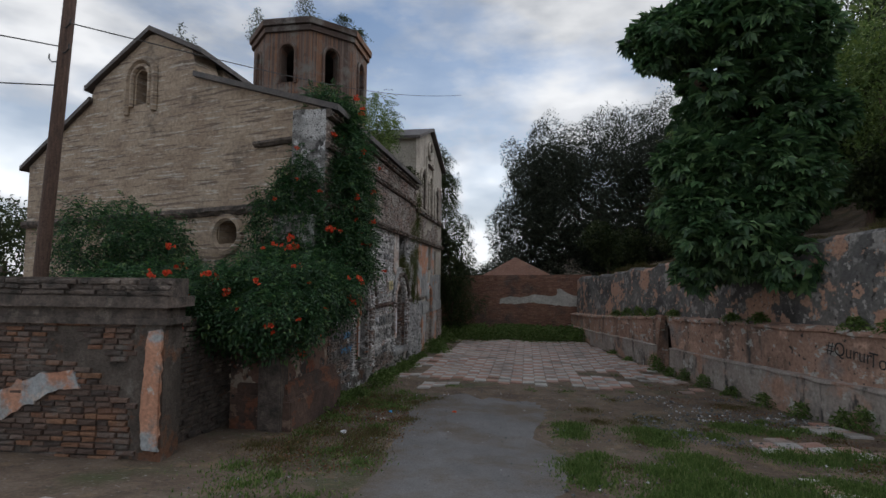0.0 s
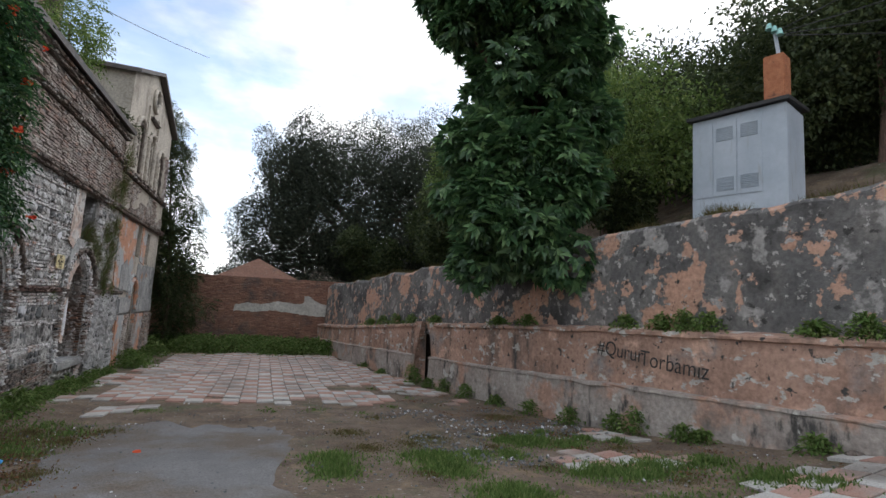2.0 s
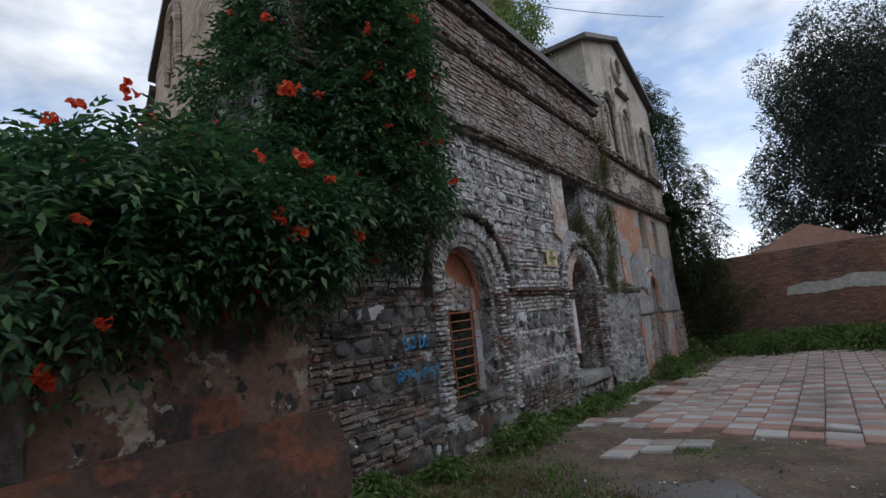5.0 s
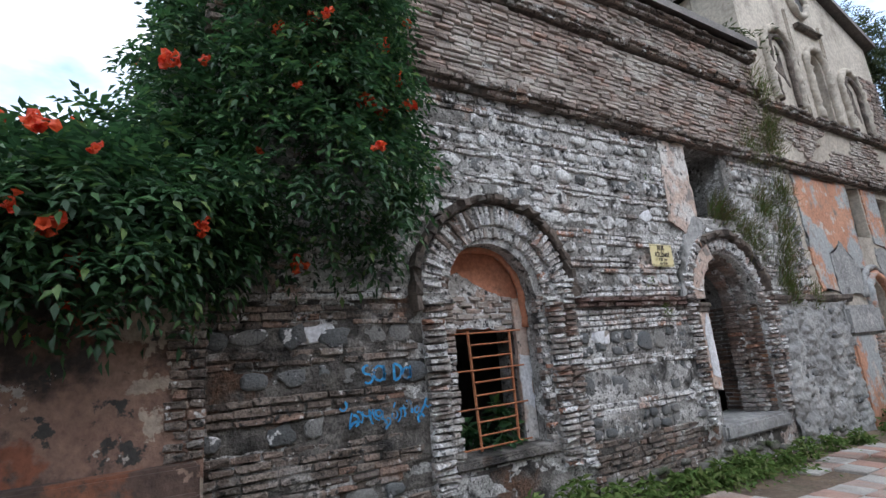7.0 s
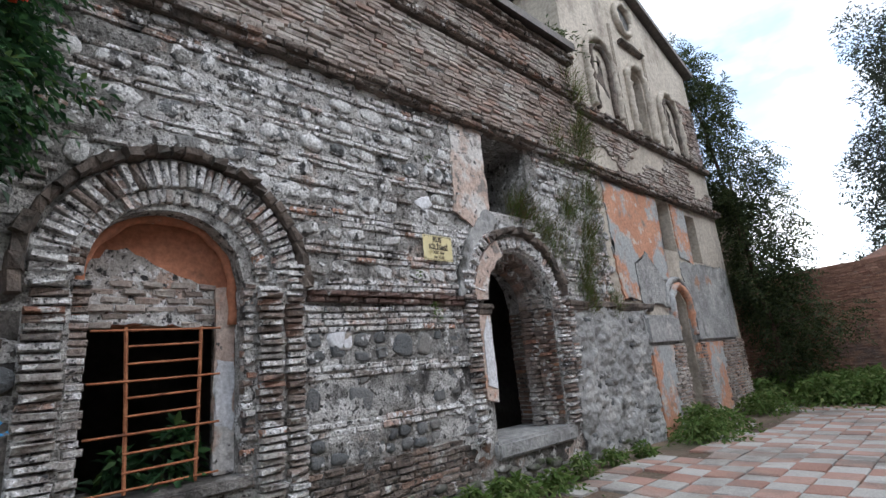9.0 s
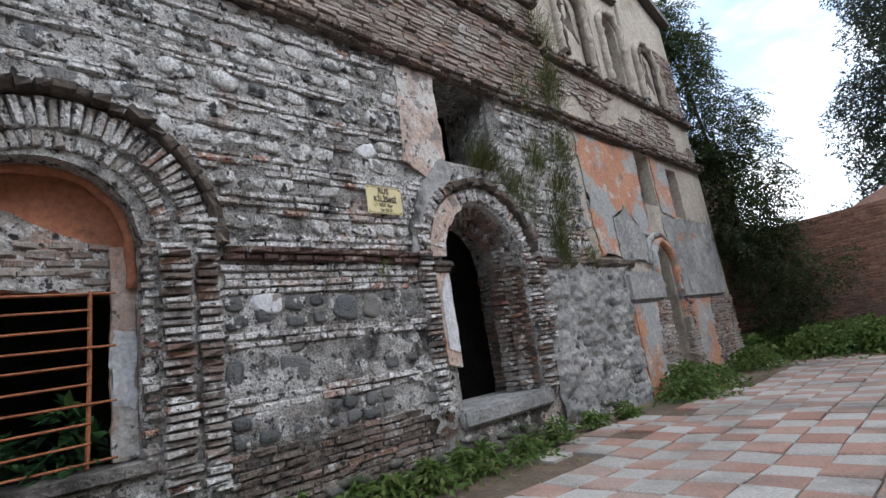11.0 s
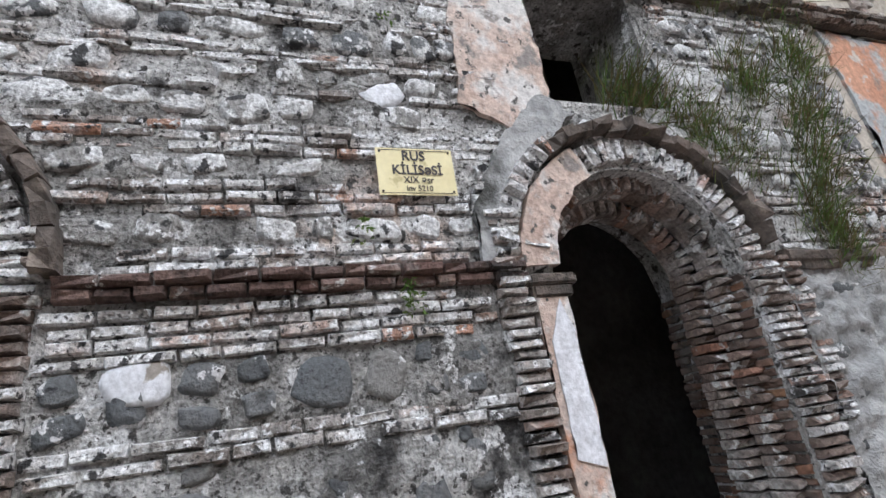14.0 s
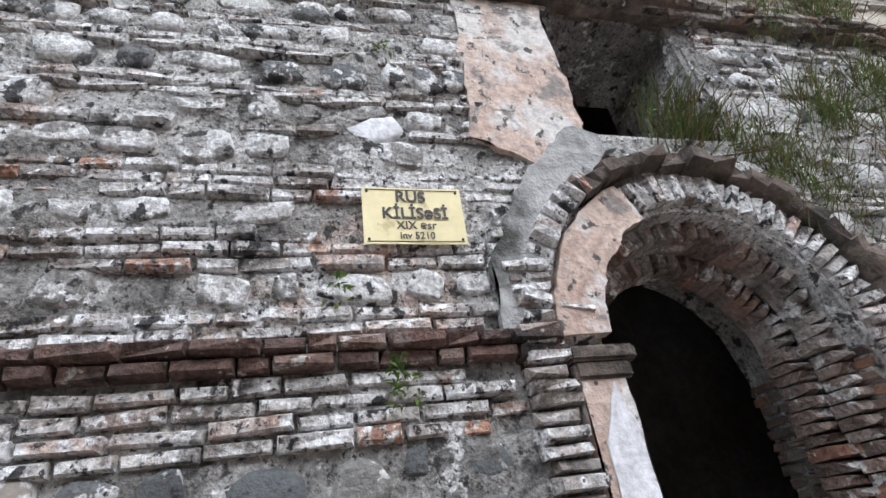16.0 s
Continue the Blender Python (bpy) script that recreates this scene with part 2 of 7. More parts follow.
TRANSEPT = surface("pale_transept_plaster", [(0.3, (0.36, 0.32, 0.27)), (0.6, (0.52, 0.475, 0.41))], 1.2, 0.95, 0.3, 16.0, [((0.20, 0.17, 0.145), 1.5, 0.58, 0.74, (1, 1, 0.4))])
GREY_RENDER = surface("grey_cement_render", [(0.3, (0.20, 0.20, 0.20)), (0.5, (0.33, 0.335, 0.335)), (0.7, (0.46, 0.46, 0.455))], 2.5, 0.93, 1.0, 16.0, [((0.50, 0.49, 0.48), 2.2, 0.60, 0.68), ((0.06, 0.06, 0.055), 1.8, 0.60, 0.72), ((0.40, 0.24, 0.17), 1.0, 0.62, 0.68)])
SALMON_LIME = surface("lime_washed_salmon_plaster", [(0.3, (0.46, 0.33, 0.27)), (0.7, (0.60, 0.50, 0.44))], 3.0, 0.93, 0.6, 24.0, [((0.64, 0.62, 0.60), 2.2, 0.50, 0.57), ((0.26, 0.235, 0.22), 4.0, 0.56, 0.62), ((0.56, 0.31, 0.21), 1.4, 0.57, 0.63), ((0.10, 0.095, 0.09), 12.0, 0.60, 0.64)])
ORANGE = surface("peeling_orange_plaster", [(0.3, (0.47, 0.23, 0.145)), (0.7, (0.60, 0.33, 0.22))], 2.0, 0.93, 0.35, 20.0, [((0.40, 0.42, 0.43), 1.1, 0.48, 0.53), ((0.27, 0.22, 0.19), 2.6, 0.58, 0.68), ((0.56, 0.50, 0.45), 4.0, 0.58, 0.63)])
RED_PLASTER = surface("terracotta_niche_plaster", [(0.3, (0.40, 0.155, 0.085)), (0.7, (0.54, 0.24, 0.145))], 3.0, 0.9, 0.25, 20.0, [((0.24, 0.12, 0.08), 2.6, 0.58, 0.7), ((0.52, 0.48, 0.44), 3.5, 0.62, 0.66)])
WHITE_PAINT = surface("flaking_white_paint", [(0.3, (0.60, 0.61, 0.64)), (0.7, (0.74, 0.75, 0.79))], 5.0, 0.85, 0.25, 30.0, [((0.30, 0.27, 0.24), 6.0, 0.62, 0.66)])
# damp rusty plaster, its ramp darkened further to paint the shade under the vine
DARK_PLASTER = surface("damp_rusty_plaster_in_shade", [(0.3, (0.045, 0.033, 0.03)), (0.5, (0.09, 0.058, 0.047)), (0.7, (0.155, 0.098, 0.075))], 1.7, 0.93, 0.5, 16.0, [((0.24, 0.165, 0.125), 2.3, 0.60, 0.615), ((0.20, 0.085, 0.05), 1.7, 0.56, 0.60), ((0.055, 0.055, 0.055), 1.6, 0.58, 0.68)])
PIER_PLASTER = surface("stained_salmon_pier_plaster", [(0.3, (0.15, 0.085, 0.065)), (0.5, (0.24, 0.15, 0.115)), (0.7, (0.34, 0.24, 0.19))], 1.1, 0.93, 0.6, 18.0, [((0.055, 0.045, 0.042), 1.3, 0.50, 0.58), ((0.40, 0.33, 0.27), 2.1, 0.57, 0.585), ((0.22, 0.085, 0.05), 1.6, 0.57, 0.62), ((0.05, 0.048, 0.046), 4.5, 0.59, 0.62), ((0.38, 0.35, 0.32), 5.0, 0.61, 0.625)])
SALMON = surface("salmon_wall_plaster", [(0.3, (0.275, 0.172, 0.130)), (0.5, (0.380, 0.238, 0.180)), (0.7, (0.455, 0.295, 0.228))], 1.0, 0.93, 0.45, 14.0, [((0.242, 0.233, 0.228), 0.55, 0.56, 0.66), ((0.076, 0.072, 0.067), 1.5, 0.53, 0.68, (1, 1, 0.3)), ((0.448, 0.421, 0.394), 2.2, 0.64, 0.72), ((0.46, 0.44, 0.41), 3.4, 0.575, 0.60, (1, 1, 1.6)), ((0.055, 0.052, 0.05), 7.0, 0.61, 0.65), ((0.56, 0.36, 0.27), 1.3, 0.56, 0.62)])
GREY_WALL = surface("grey_patched_plaster", [(0.3, (0.072, 0.069, 0.068)), (0.5, (0.122, 0.118, 0.115)), (0.7, (0.185, 0.172, 0.16))], 1.1, 0.93, 0.6, 13.0, [((0.052, 0.050, 0.048), 0.7, 0.52, 0.66), ((0.30, 0.285, 0.27), 2.1, 0.56, 0.62), ((0.44, 0.26, 0.185), 0.9, 0.575, 0.595), ((0.45, 0.275, 0.20), 2.6, 0.58, 0.60), ((0.36, 0.34, 0.32), 6.5, 0.60, 0.63), ((0.045, 0.043, 0.04), 5.0, 0.60, 0.66)])
FENCE_BRICK = surface("fence_red_brick", [(0.35, (0.124, 0.081, 0.062)), (0.65, (0.223, 0.149, 0.115))], 7.0, 0.92, 0.7, 34.0, [((0.186, 0.171, 0.155), 1.5, 0.52, 0.66), ((0.031, 0.028, 0.028), 1.3, 0.60, 0.74)], "island", [(0.0, (0.06, 0.048, 0.044)), (0.3, (0.125, 0.078, 0.06)), (0.6, (0.17, 0.13, 0.11)), (0.85, (0.22, 0.105, 0.062)), (1.0, (0.28, 0.15, 0.085))], 0.85)
ROOF = surface("rusty_sheet_roof", [(0.3, (0.05, 0.045, 0.045)), (0.7, (0.12, 0.10, 0.09))], 2.5, 0.6, 0.2, 20.0)
FAR_BRICK = surface("far_red_brick", [(0.3, (0.17, 0.095, 0.07)), (0.5, (0.26, 0.14, 0.10)), (0.7, (0.33, 0.195, 0.145))], 1.1, 0.94, 0.5, 14.0, [((0.10, 0.09, 0.085), 0.8, 0.54, 0.70), ((0.36, 0.30, 0.26), 4.0, 0.60, 0.72, (1, 1, 5))], "island", [(0.0, (0.15, 0.085, 0.065)), (0.6, (0.29, 0.15, 0.105)), (1.0, (0.36, 0.215, 0.16))], 0.6)
WOOD = surface("weathered_pole_wood", [(0.3, (0.055, 0.035, 0.028)), (0.7, (0.15, 0.09, 0.065))], 6.0, 0.85, 0.5, 30.0, stretch=(6, 6, 0.6))
METAL = surface("painted_grey_sheet_metal", [(0.3, (0.36, 0.41, 0.47)), (0.7, (0.47, 0.52, 0.58))], 1.2, 0.5, 0.05, 12.0, [((0.30, 0.31, 0.32), 2.2, 0.6, 0.75, (3, 3, 0.4))], speckle=(0.96, 1.04))
RUST = surface("rusty_orange_iron", [(0.3, (0.30, 0.10, 0.045)), (0.7, (0.46, 0.19, 0.09))], 9.0, 0.8, 0.3, 60.0, [((0.14, 0.06, 0.035), 6.0, 0.58, 0.7)])
BLACK = surface("dark_metal", [(0.3, (0.015, 0.015, 0.015)), (0.7, (0.04, 0.04, 0.042))], 5.0, 0.6, 0.1)
# dark tones put the indoor shade into the colour of the inner surfaces
INSIDE = surface("shaded_inner_wall", [(0.3, (0.06, 0.055, 0.05)), (0.7, (0.14, 0.13, 0.12))], 2.0, 0.95, 0.4, 14.0)
TILE_RED = surface("pink_paving_tile", [(0.3, (0.340, 0.191, 0.149)), (0.7, (0.451, 0.285, 0.230))], 3.0, 0.85, 0.25, 60.0, [((0.204, 0.174, 0.153), 1.1, 0.48, 0.66), ((0.374, 0.340, 0.306), 0.7, 0.54, 0.7)], "object", [(0, (0.315, 0.170, 0.132)), (1, (0.468, 0.306, 0.251))], 0.5)
TILE_WHITE = surface("grey_white_paving_tile", [(0.3, (0.369, 0.353, 0.328)), (0.7, (0.508, 0.492, 0.467))], 3.0, 0.85, 0.25, 60.0, [((0.238, 0.217, 0.197), 1.1, 0.48, 0.66)], "object", [(0, (0.344, 0.332, 0.312)), (1, (0.558, 0.545, 0.525))], 0.5)


def leaf_material(name, tones, rough=0.45, gloss=0.4):
    m = bpy.data.materials.new(name)
    m.use_nodes = True
    nd, ln = m.node_tree.nodes, m.node_tree.links
    bsdf, out = nd["Principled BSDF"], nd["Material Output"]
    geo = nd.new("ShaderNodeNewGeometry")
    ramp = nd.new("ShaderNodeValToRGB")
    stops(ramp, tones)
    ln.new(geo.outputs["Random Per Island"], ramp.inputs["Fac"])
    ln.new(ramp.outputs["Color"], bsdf.inputs["Base Color"])
    bsdf.inputs["Roughness"].default_value = rough
    bsdf.inputs["Specular IOR Level"].default_value = gloss
    lit = nd.new("ShaderNodeBsdfTranslucent")
    ln.new(ramp.outputs["Color"], lit.inputs["Color"])
    both = nd.new("ShaderNodeMixShader")
    both.inputs[0].default_value = 0.38
    ln.new(bsdf.outputs[0], both.inputs[1])
    ln.new(lit.outputs[0], both.inputs[2])
    ln.new(both.outputs[0], out.inputs["Surface"])
    return m


VINE_LEAF = leaf_material("vine_leaf", [(0, (0.022, 0.055, 0.026)), (0.5, (0.042, 0.105, 0.044)), (0.88, (0.075, 0.17, 0.058)), (1, (0.15, 0.23, 0.068))])
DARK_LEAF = leaf_material("dark_tree_leaf", [(0, (0.030, 0.040, 0.028)), (0.6, (0.052, 0.066, 0.044)), (1, (0.085, 0.098, 0.064))], 0.6)
BIG_LEAF = leaf_material("broad_tree_leaf", [(0, (0.035, 0.08, 0.038)), (0.6, (0.075, 0.16, 0.064)), (1, (0.18, 0.30, 0.12))], 0.4, 0.5)
# light green leaves, brightened so that the sunlight on them is in the colour
LIGHT_LEAF = leaf_material("fresh_green_leaf_sunlit", [(0, (0.09, 0.15, 0.04)), (0.6, (0.15, 0.23, 0.06)), (1, (0.25, 0.32, 0.09))])
HILL_LEAF = leaf_material("hillside_leaf", [(0, (0.03, 0.045, 0.018)), (0.6, (0.055, 0.08, 0.028)), (1, (0.10, 0.12, 0.045))], 0.6)
DRY_LEAF = leaf_material("dry_grass_blade", [(0, (0.10, 0.08, 0.04)), (0.5, (0.19, 0.15, 0.075)), (1, (0.10, 0.13, 0.04))], 0.8, 0.1)
GRASS_LEAF = leaf_material("green_grass_blade", [(0, (0.08, 0.14, 0.035)), (0.6, (0.13, 0.21, 0.055)), (1, (0.22, 0.27, 0.10))], 0.6, 0.2)
FLOWER = leaf_material("orange_red_petal", [(0, (0.60, 0.045, 0.02)), (1, (0.78, 0.12, 0.04))], 0.5)


# ---- building helpers ----
rng = np.random.default_rng(7)


def link_mesh(name, verts, faces, material, parent=None, label="", smooth=False):
    me = bpy.data.meshes.new(name)
    me.from_pydata([tuple(v) for v in verts], [], [tuple(f) for f in faces])
    me.materials.append(material)
    if smooth:
        me.polygons.foreach_set("use_smooth", [True] * len(me.polygons))
    me.update()
    ob = new(name, me)
    ob.parent = parent
    if label:
        ob["label"] = label
    return ob


def part(name, bm, material, parent=None, label="", smooth=False):
    """Links a bmesh as one mesh object under a thing or a part."""
    bmesh.ops.recalc_face_normals(bm, faces=bm.faces)
    me = bpy.data.meshes.new(name)
    bm.to_mesh(me)
    bm.free()
    me.materials.append(material)
    if smooth:
        me.polygons.foreach_set("use_smooth", [True] * len(me.polygons))
    ob = new(name, me)
    ob.parent = parent
    if label:
        ob["label"] = label
    return ob


def thing(name, label, category, group="", kind="", at=(0, 0, 0)):
    ob = new(name)
    ob.location = at
    ob.empty_display_size = 0.1
    return tagged(ob, label, category, group, kind)


def box(bm, x0, x1, y0, y1, z0, z1, bevel=0.0):
    m = Matrix.LocRotScale(((x0 + x1) / 2, (y0 + y1) / 2, (z0 + z1) / 2), None, (x1 - x0, y1 - y0, z1 - z0))
    made = bmesh.ops.create_cube(bm, size=1, matrix=m)
    if bevel:
        edges = {e for v in made["verts"] for e in v.link_edges}
        bmesh.ops.bevel(bm, geom=list(edges), offset=bevel, segments=2, affect="EDGES")


def prism(bm, outline, depth):
    """A solid between an outline and the same outline moved by depth."""
    front = [bm.verts.new(p) for p in outline]
    back = [bm.verts.new(Vector(p) + Vector(depth)) for p in outline]
    n = len(outline)
    bm.faces.new(front)
    bm.faces.new(back[::-1])
    for i in range(n):
        bm.faces.new((front[i], front[(i + 1) % n], back[(i + 1) % n], back[i]))


def tube(bm, points, radius, sides=8):
    """A round bar along points; radius may be a list."""
    points = [Vector(p) for p in points]
    rings, u = [], None
    for i, p in enumerate(points):
        d = (points[min(i + 1, len(points) - 1)] - points[max(i - 1, 0)]).normalized()
        u = d.orthogonal().normalized() if u is None else (u - d * u.dot(d)).normalized()
        v = d.cross(u)
        r = radius[i] if isinstance(radius, (list, tuple)) else radius
        rings.append([bm.verts.new(p + r * (math.cos(k) * u + math.sin(k) * v)) for k in (2 * math.pi * j / sides for j in range(sides))])
    for a, b in zip(rings, rings[1:]):
        for j in range(sides):
            bm.faces.new((a[j], a[(j + 1) % sides], b[(j + 1) % sides], b[j]))
    bm.faces.new(rings[0][::-1])
    bm.faces.new(rings[-1])


def wall_strip(bm, place, u0, u1, lows, highs, depth):
    """One upright strip of wall between u0 and u1; lows and highs are its heights at both ends."""
    if highs[0] - lows[0] < 1e-4 and highs[1] - lows[1] < 1e-4:
        return
    prism(bm, [place(u0, lows[0]), place(u1, lows[1]), place(u1, highs[1]), place(u0, highs[0])], depth)


def pierced_wall(bm, place, depth, u0, u1, low, top, holes):
    """A wall with openings. place(u, z) gives its front; top(u) its height; holes are (u0, u1, z0, z1, round) where a round
    one ends in a half circle above z1."""
    cuts = {u0, u1}
    for a, b, z0, z1, rounded in holes:
        cuts |= {a + (b - a) * i / 14 for i in range(15)} if rounded else {a, b}
    for k in range(1, 40):
        cuts.add(u0 + (u1 - u0) * k / 40)
    cuts = sorted(cuts)
    cuts = [c for i, c in enumerate(cuts) if i == 0 or c - cuts[i - 1] > 1e-4]
    for a, b in zip(cuts, cuts[1:]):
        mid, la, lb = (a + b) / 2, low, low
        for h0, h1, z0, z1, rounded in sorted(holes, key=lambda q: q[2]):
            if h0 < mid < h1:
                wall_strip(bm, place, a, b, (la, lb), (z0, z0), depth)
                r, c = (h1 - h0) / 2, (h0 + h1) / 2
                rise = (lambda u: z1 + math.sqrt(max(r * r - (u - c) ** 2, 0))) if rounded else (lambda u: z1)
                la, lb = rise(a), rise(b)
        wall_strip(bm, place, a, b, (la, lb), (top(a), top(b)), depth)


# ---- ground ----
def ramp_z(y):
    return float(np.interp(y, [-30, -5, 0, 3, 6, 9, 11, 13, 16, 18, 40], [2.2, 1.75, 1.35, 0.72, 0.37, 0.16, 0.05, -0.05, -0.12, -0.18, -0.3]))


def wall_u(x, y):
    """How far a place lies behind the retaining wall's face."""
    return (x + 0.2 * y - 7.83) / 1.02


def retaining_top(y):
    return 3.9 - 0.05 * (y - 6.0)


def ground_z(x, y):
    z = ramp_z(y)
    side = min(max((x - 2.0) / 4.0, 0), 1) * min(max((13.0 - y) / 7.0, 0), 1)
    z += 0.42 * side * side
    u = wall_u(x, y)
    if u > 0.75:
        k = u - 0.75
        z = retaining_top(y) - 0.15 + 0.25 * min(k, 4) + 0.5 * max(min(k - 4, 26), 0) + 0.25 * noise.noise((x * 0.35, y * 0.35, 2)) * min(k, 2)
    else:
        z += 0.025 * noise.noise((x * 1.3, y * 1.3, 0)) + 0.05 * noise.noise((x * 0.4, y * 0.4, 5))
    return z


def span(lo, hi, near_lo, near_hi, fine, coarse):
    v, x = [], lo
    while x < hi:
        v.append(x)
        d = max(near_lo - x, x - near_hi, 0)
        x += fine + coarse * d
    return v + [hi]


GROUND = surface("trodden_earth", [(0.3, (0.086, 0.061, 0.043)), (0.5, (0.140, 0.102, 0.073)), (0.7, (0.202, 0.158, 0.122))], 1.6, 0.95, 0.9, 24.0, [((0.072, 0.083, 0.036), 0.8, 0.54, 0.70), ((0.209, 0.151, 0.097), 2.4, 0.54, 0.66), ((0.288, 0.274, 0.259), 14.0, 0.62, 0.68), ((0.072, 0.061, 0.050), 9.0, 0.62, 0.70)])
gx = span(-900, 900, -8, 9, 0.28, 0.09)
gy = span(-900, 900, -3, 30, 0.28, 0.09)
verts = [(x, y, ground_z(x, y)) for y in gy for x in gx]
w = len(gx)
faces = [(j * w + i, j * w + i + 1, (j + 1) * w + i + 1, (j + 1) * w + i) for j in range(len(gy) - 1) for i in range(w - 1)]
ground = tagged(link_mesh("ground", verts, faces, GROUND, smooth=True), "trodden earth yard sloping down to the church, rising to a wooded bank", "ground", kind="structure")


def patch(name, outline, lift, material, label, category):
    """A sheet that lies on the ground inside a ragged outline."""
    bm = bmesh.new()
    n, cx, cy = len(outline), sum(p[0] for p in outline) / len(outline), sum(p[1] for p in outline) / len(outline)
    steps, dense = 12, []
    for i in range(n):
        p, q = outline[i], outline[(i + 1) % n]
        for k in range(12):
            x, y = p[0] + (q[0] - p[0]) * k / 12, p[1] + (q[1] - p[1]) * k / 12
            s = 1 + 0.16 * noise.noise((x * 1.1, y * 1.1, 3)) + 0.1 * noise.noise((x * 6, y * 6, 1))
            dense.append((cx + (x - cx) * s, cy + (y - cy) * s))
    rings = []
    for k in range(1, steps + 1):
        f = k / steps
        rings.append([bm.verts.new((cx + (x - cx) * f, cy + (y - cy) * f, ground_z(cx + (x - cx) * f, cy + (y - cy) * f) + (lift * min(1.0, (1 - f) * 5) if k < steps else -0.01))) for x, y in dense])
    c = bm.verts.new((cx, cy, ground_z(cx, cy) + lift))
    m = len(dense)
    for i in range(m):
        bm.faces.new((c, rings[0][i], rings[0][(i + 1) % m]))
        for a, b in zip(rings, rings[1:]):
            bm.faces.new((a[i], b[i], b[(i + 1) % m], a[(i + 1) % m]))
    return tagged(part(name, bm, material, smooth=True), label, category, kind="structure")


GRAVEL = surface("grey_gravel_asphalt", [(0.3, (0.14, 0.138, 0.138)), (0.7, (0.215, 0.213, 0.212))], 1.2, 0.92, 0.6, 45.0, [((0.140, 0.112, 0.087), 0.8, 0.47, 0.62), ((0.224, 0.217, 0.210), 22.0, 0.63, 0.70)])
patch("road", [(-2.3, 12.2), (-2.5, 10.6), (-2.1, 8.5), (-1.9, 6.0), (-1.6, 2.0), (0.5, 2.0), (0.2, 5.0), (0.5, 7.0), (0.15, 9.0), (0.4, 10.8), (0.2, 12.0)], 0.022, GRAVEL, "worn grey gravel path running down through the earth", "path")

# ---- the church: walls ----
FACE = -4.2      # the side wall's face
WEST = 10.0      # the gable front's face
EAVE = 6.3
CROSS0, CROSS1, CROSS_MID = 18.75, 24.6, 21.45
church = thing("church", "abandoned brick and stone church with stepped gable and drum", "church", kind="structure")


def side(u, z):
    return (FACE - 0.03, u, z)


def transept_top(u):
    return 9.2 - abs(u - CROSS_MID) * 0.37


bm = bmesh.new()
pierced_wall(bm, side, (-0.75, 0, 0), WEST, CROSS0, -0.6, lambda u: EAVE, [(12.02, 13.13, 0.58, 1.99, True), (15.92, 17.28, 0.38, 1.92, True), (16.2, 17.1, 3.1, 4.18, False)])
wall_south = part("wall_south", bm, JOINT, church)
wall_south["kind"] = "structure"
bm = bmesh.new()
pierced_wall(bm, side, (-0.75, 0, 0), CROSS0, CROSS1, -0.7, transept_top, [(21.12, 21.76, -0.05, 1.95, True), (21.3, 21.9, 3.1, 4.15, False), (22.65, 23.2, 2.95, 4.0, False), (21.2, 21.8, 5.55, 6.75, True)])
transept_wall = part("wall_transept", bm, TRANSEPT, church)


def front_y(x):
    """The gable front runs aslant."""
    return 10.25 - 0.25 * (x + 4.2)


def front(u, z):
    return (u, front_y(u), z)


NAVE_MID, AISLE_L = -9.9, -15.0


def front_top(u):
    if u < -12.3:
        return 6.0 + (u - AISLE_L) * 0.6
    if u > -8.2:
        return 7.75 - (u + 8.2) * 0.33
    return 9.2 - abs(u - NAVE_MID) * 0.5


bm = bmesh.new()
pierced_wall(bm, front, (0.17, 0.68, 0), AISLE_L, FACE - 0.3, -0.4, front_top, [(-10.42, -9.98, 7.3, 8.0, True), (-7.3, -6.72, 3.5, 3.8, True)])
wall_west = part("wall_west", bm, FACADE, church, "beige plastered gable front with brick showing through")
bm = bmesh.new()
box(bm, AISLE_L, AISLE_L + 0.6, 13.5, 30, -0.4, 5.9)
part("wall_north", bm, FACADE, church)
bm = bmesh.new()
box(bm, AISLE_L + 0.6, FACE - 0.8, 29.4, 30, -0.4, 6)
part("wall_apse", bm, FACADE, church)
bm = bmesh.new()
prism(bm, [(FACE - 0.04, CROSS1, -0.6), (FACE - 0.04, CROSS1, 8.0), (-9.0, CROSS1, 8.0), (-9.0, CROSS1, -0.6)], (0, -0.6, 0))
part("wall_transept_back", bm, TRANSEPT, church)
bm = bmesh.new()
prism(bm, [(FACE - 0.8, CROSS0, 5.9), (FACE - 0.8, CROSS0, 8.1), (-9.0, CROSS0, 8.1), (-9.0, CROSS0, 5.9)], (0, 0.5, 0))
part("wall_transept_side", bm, TRANSEPT, church)
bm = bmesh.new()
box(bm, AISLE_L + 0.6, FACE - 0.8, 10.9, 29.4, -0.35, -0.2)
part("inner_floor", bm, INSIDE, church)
# partition added behind the openings, coloured as dark as the shade indoors
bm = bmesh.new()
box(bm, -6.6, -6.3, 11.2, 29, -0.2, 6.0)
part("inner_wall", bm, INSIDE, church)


# roofs
def roof_sheet(name, line, length, label="", thick=0.13):
    bm = bmesh.new()
    lower = [(x, front_y(x) - 0.14, z) for x, z in line]
    upper = [(x, y, z + thick) for x, y, z in lower][::-1]
    prism(bm, lower + upper, (0, length, 0))
    return part(name, bm, ROOF, church, label)


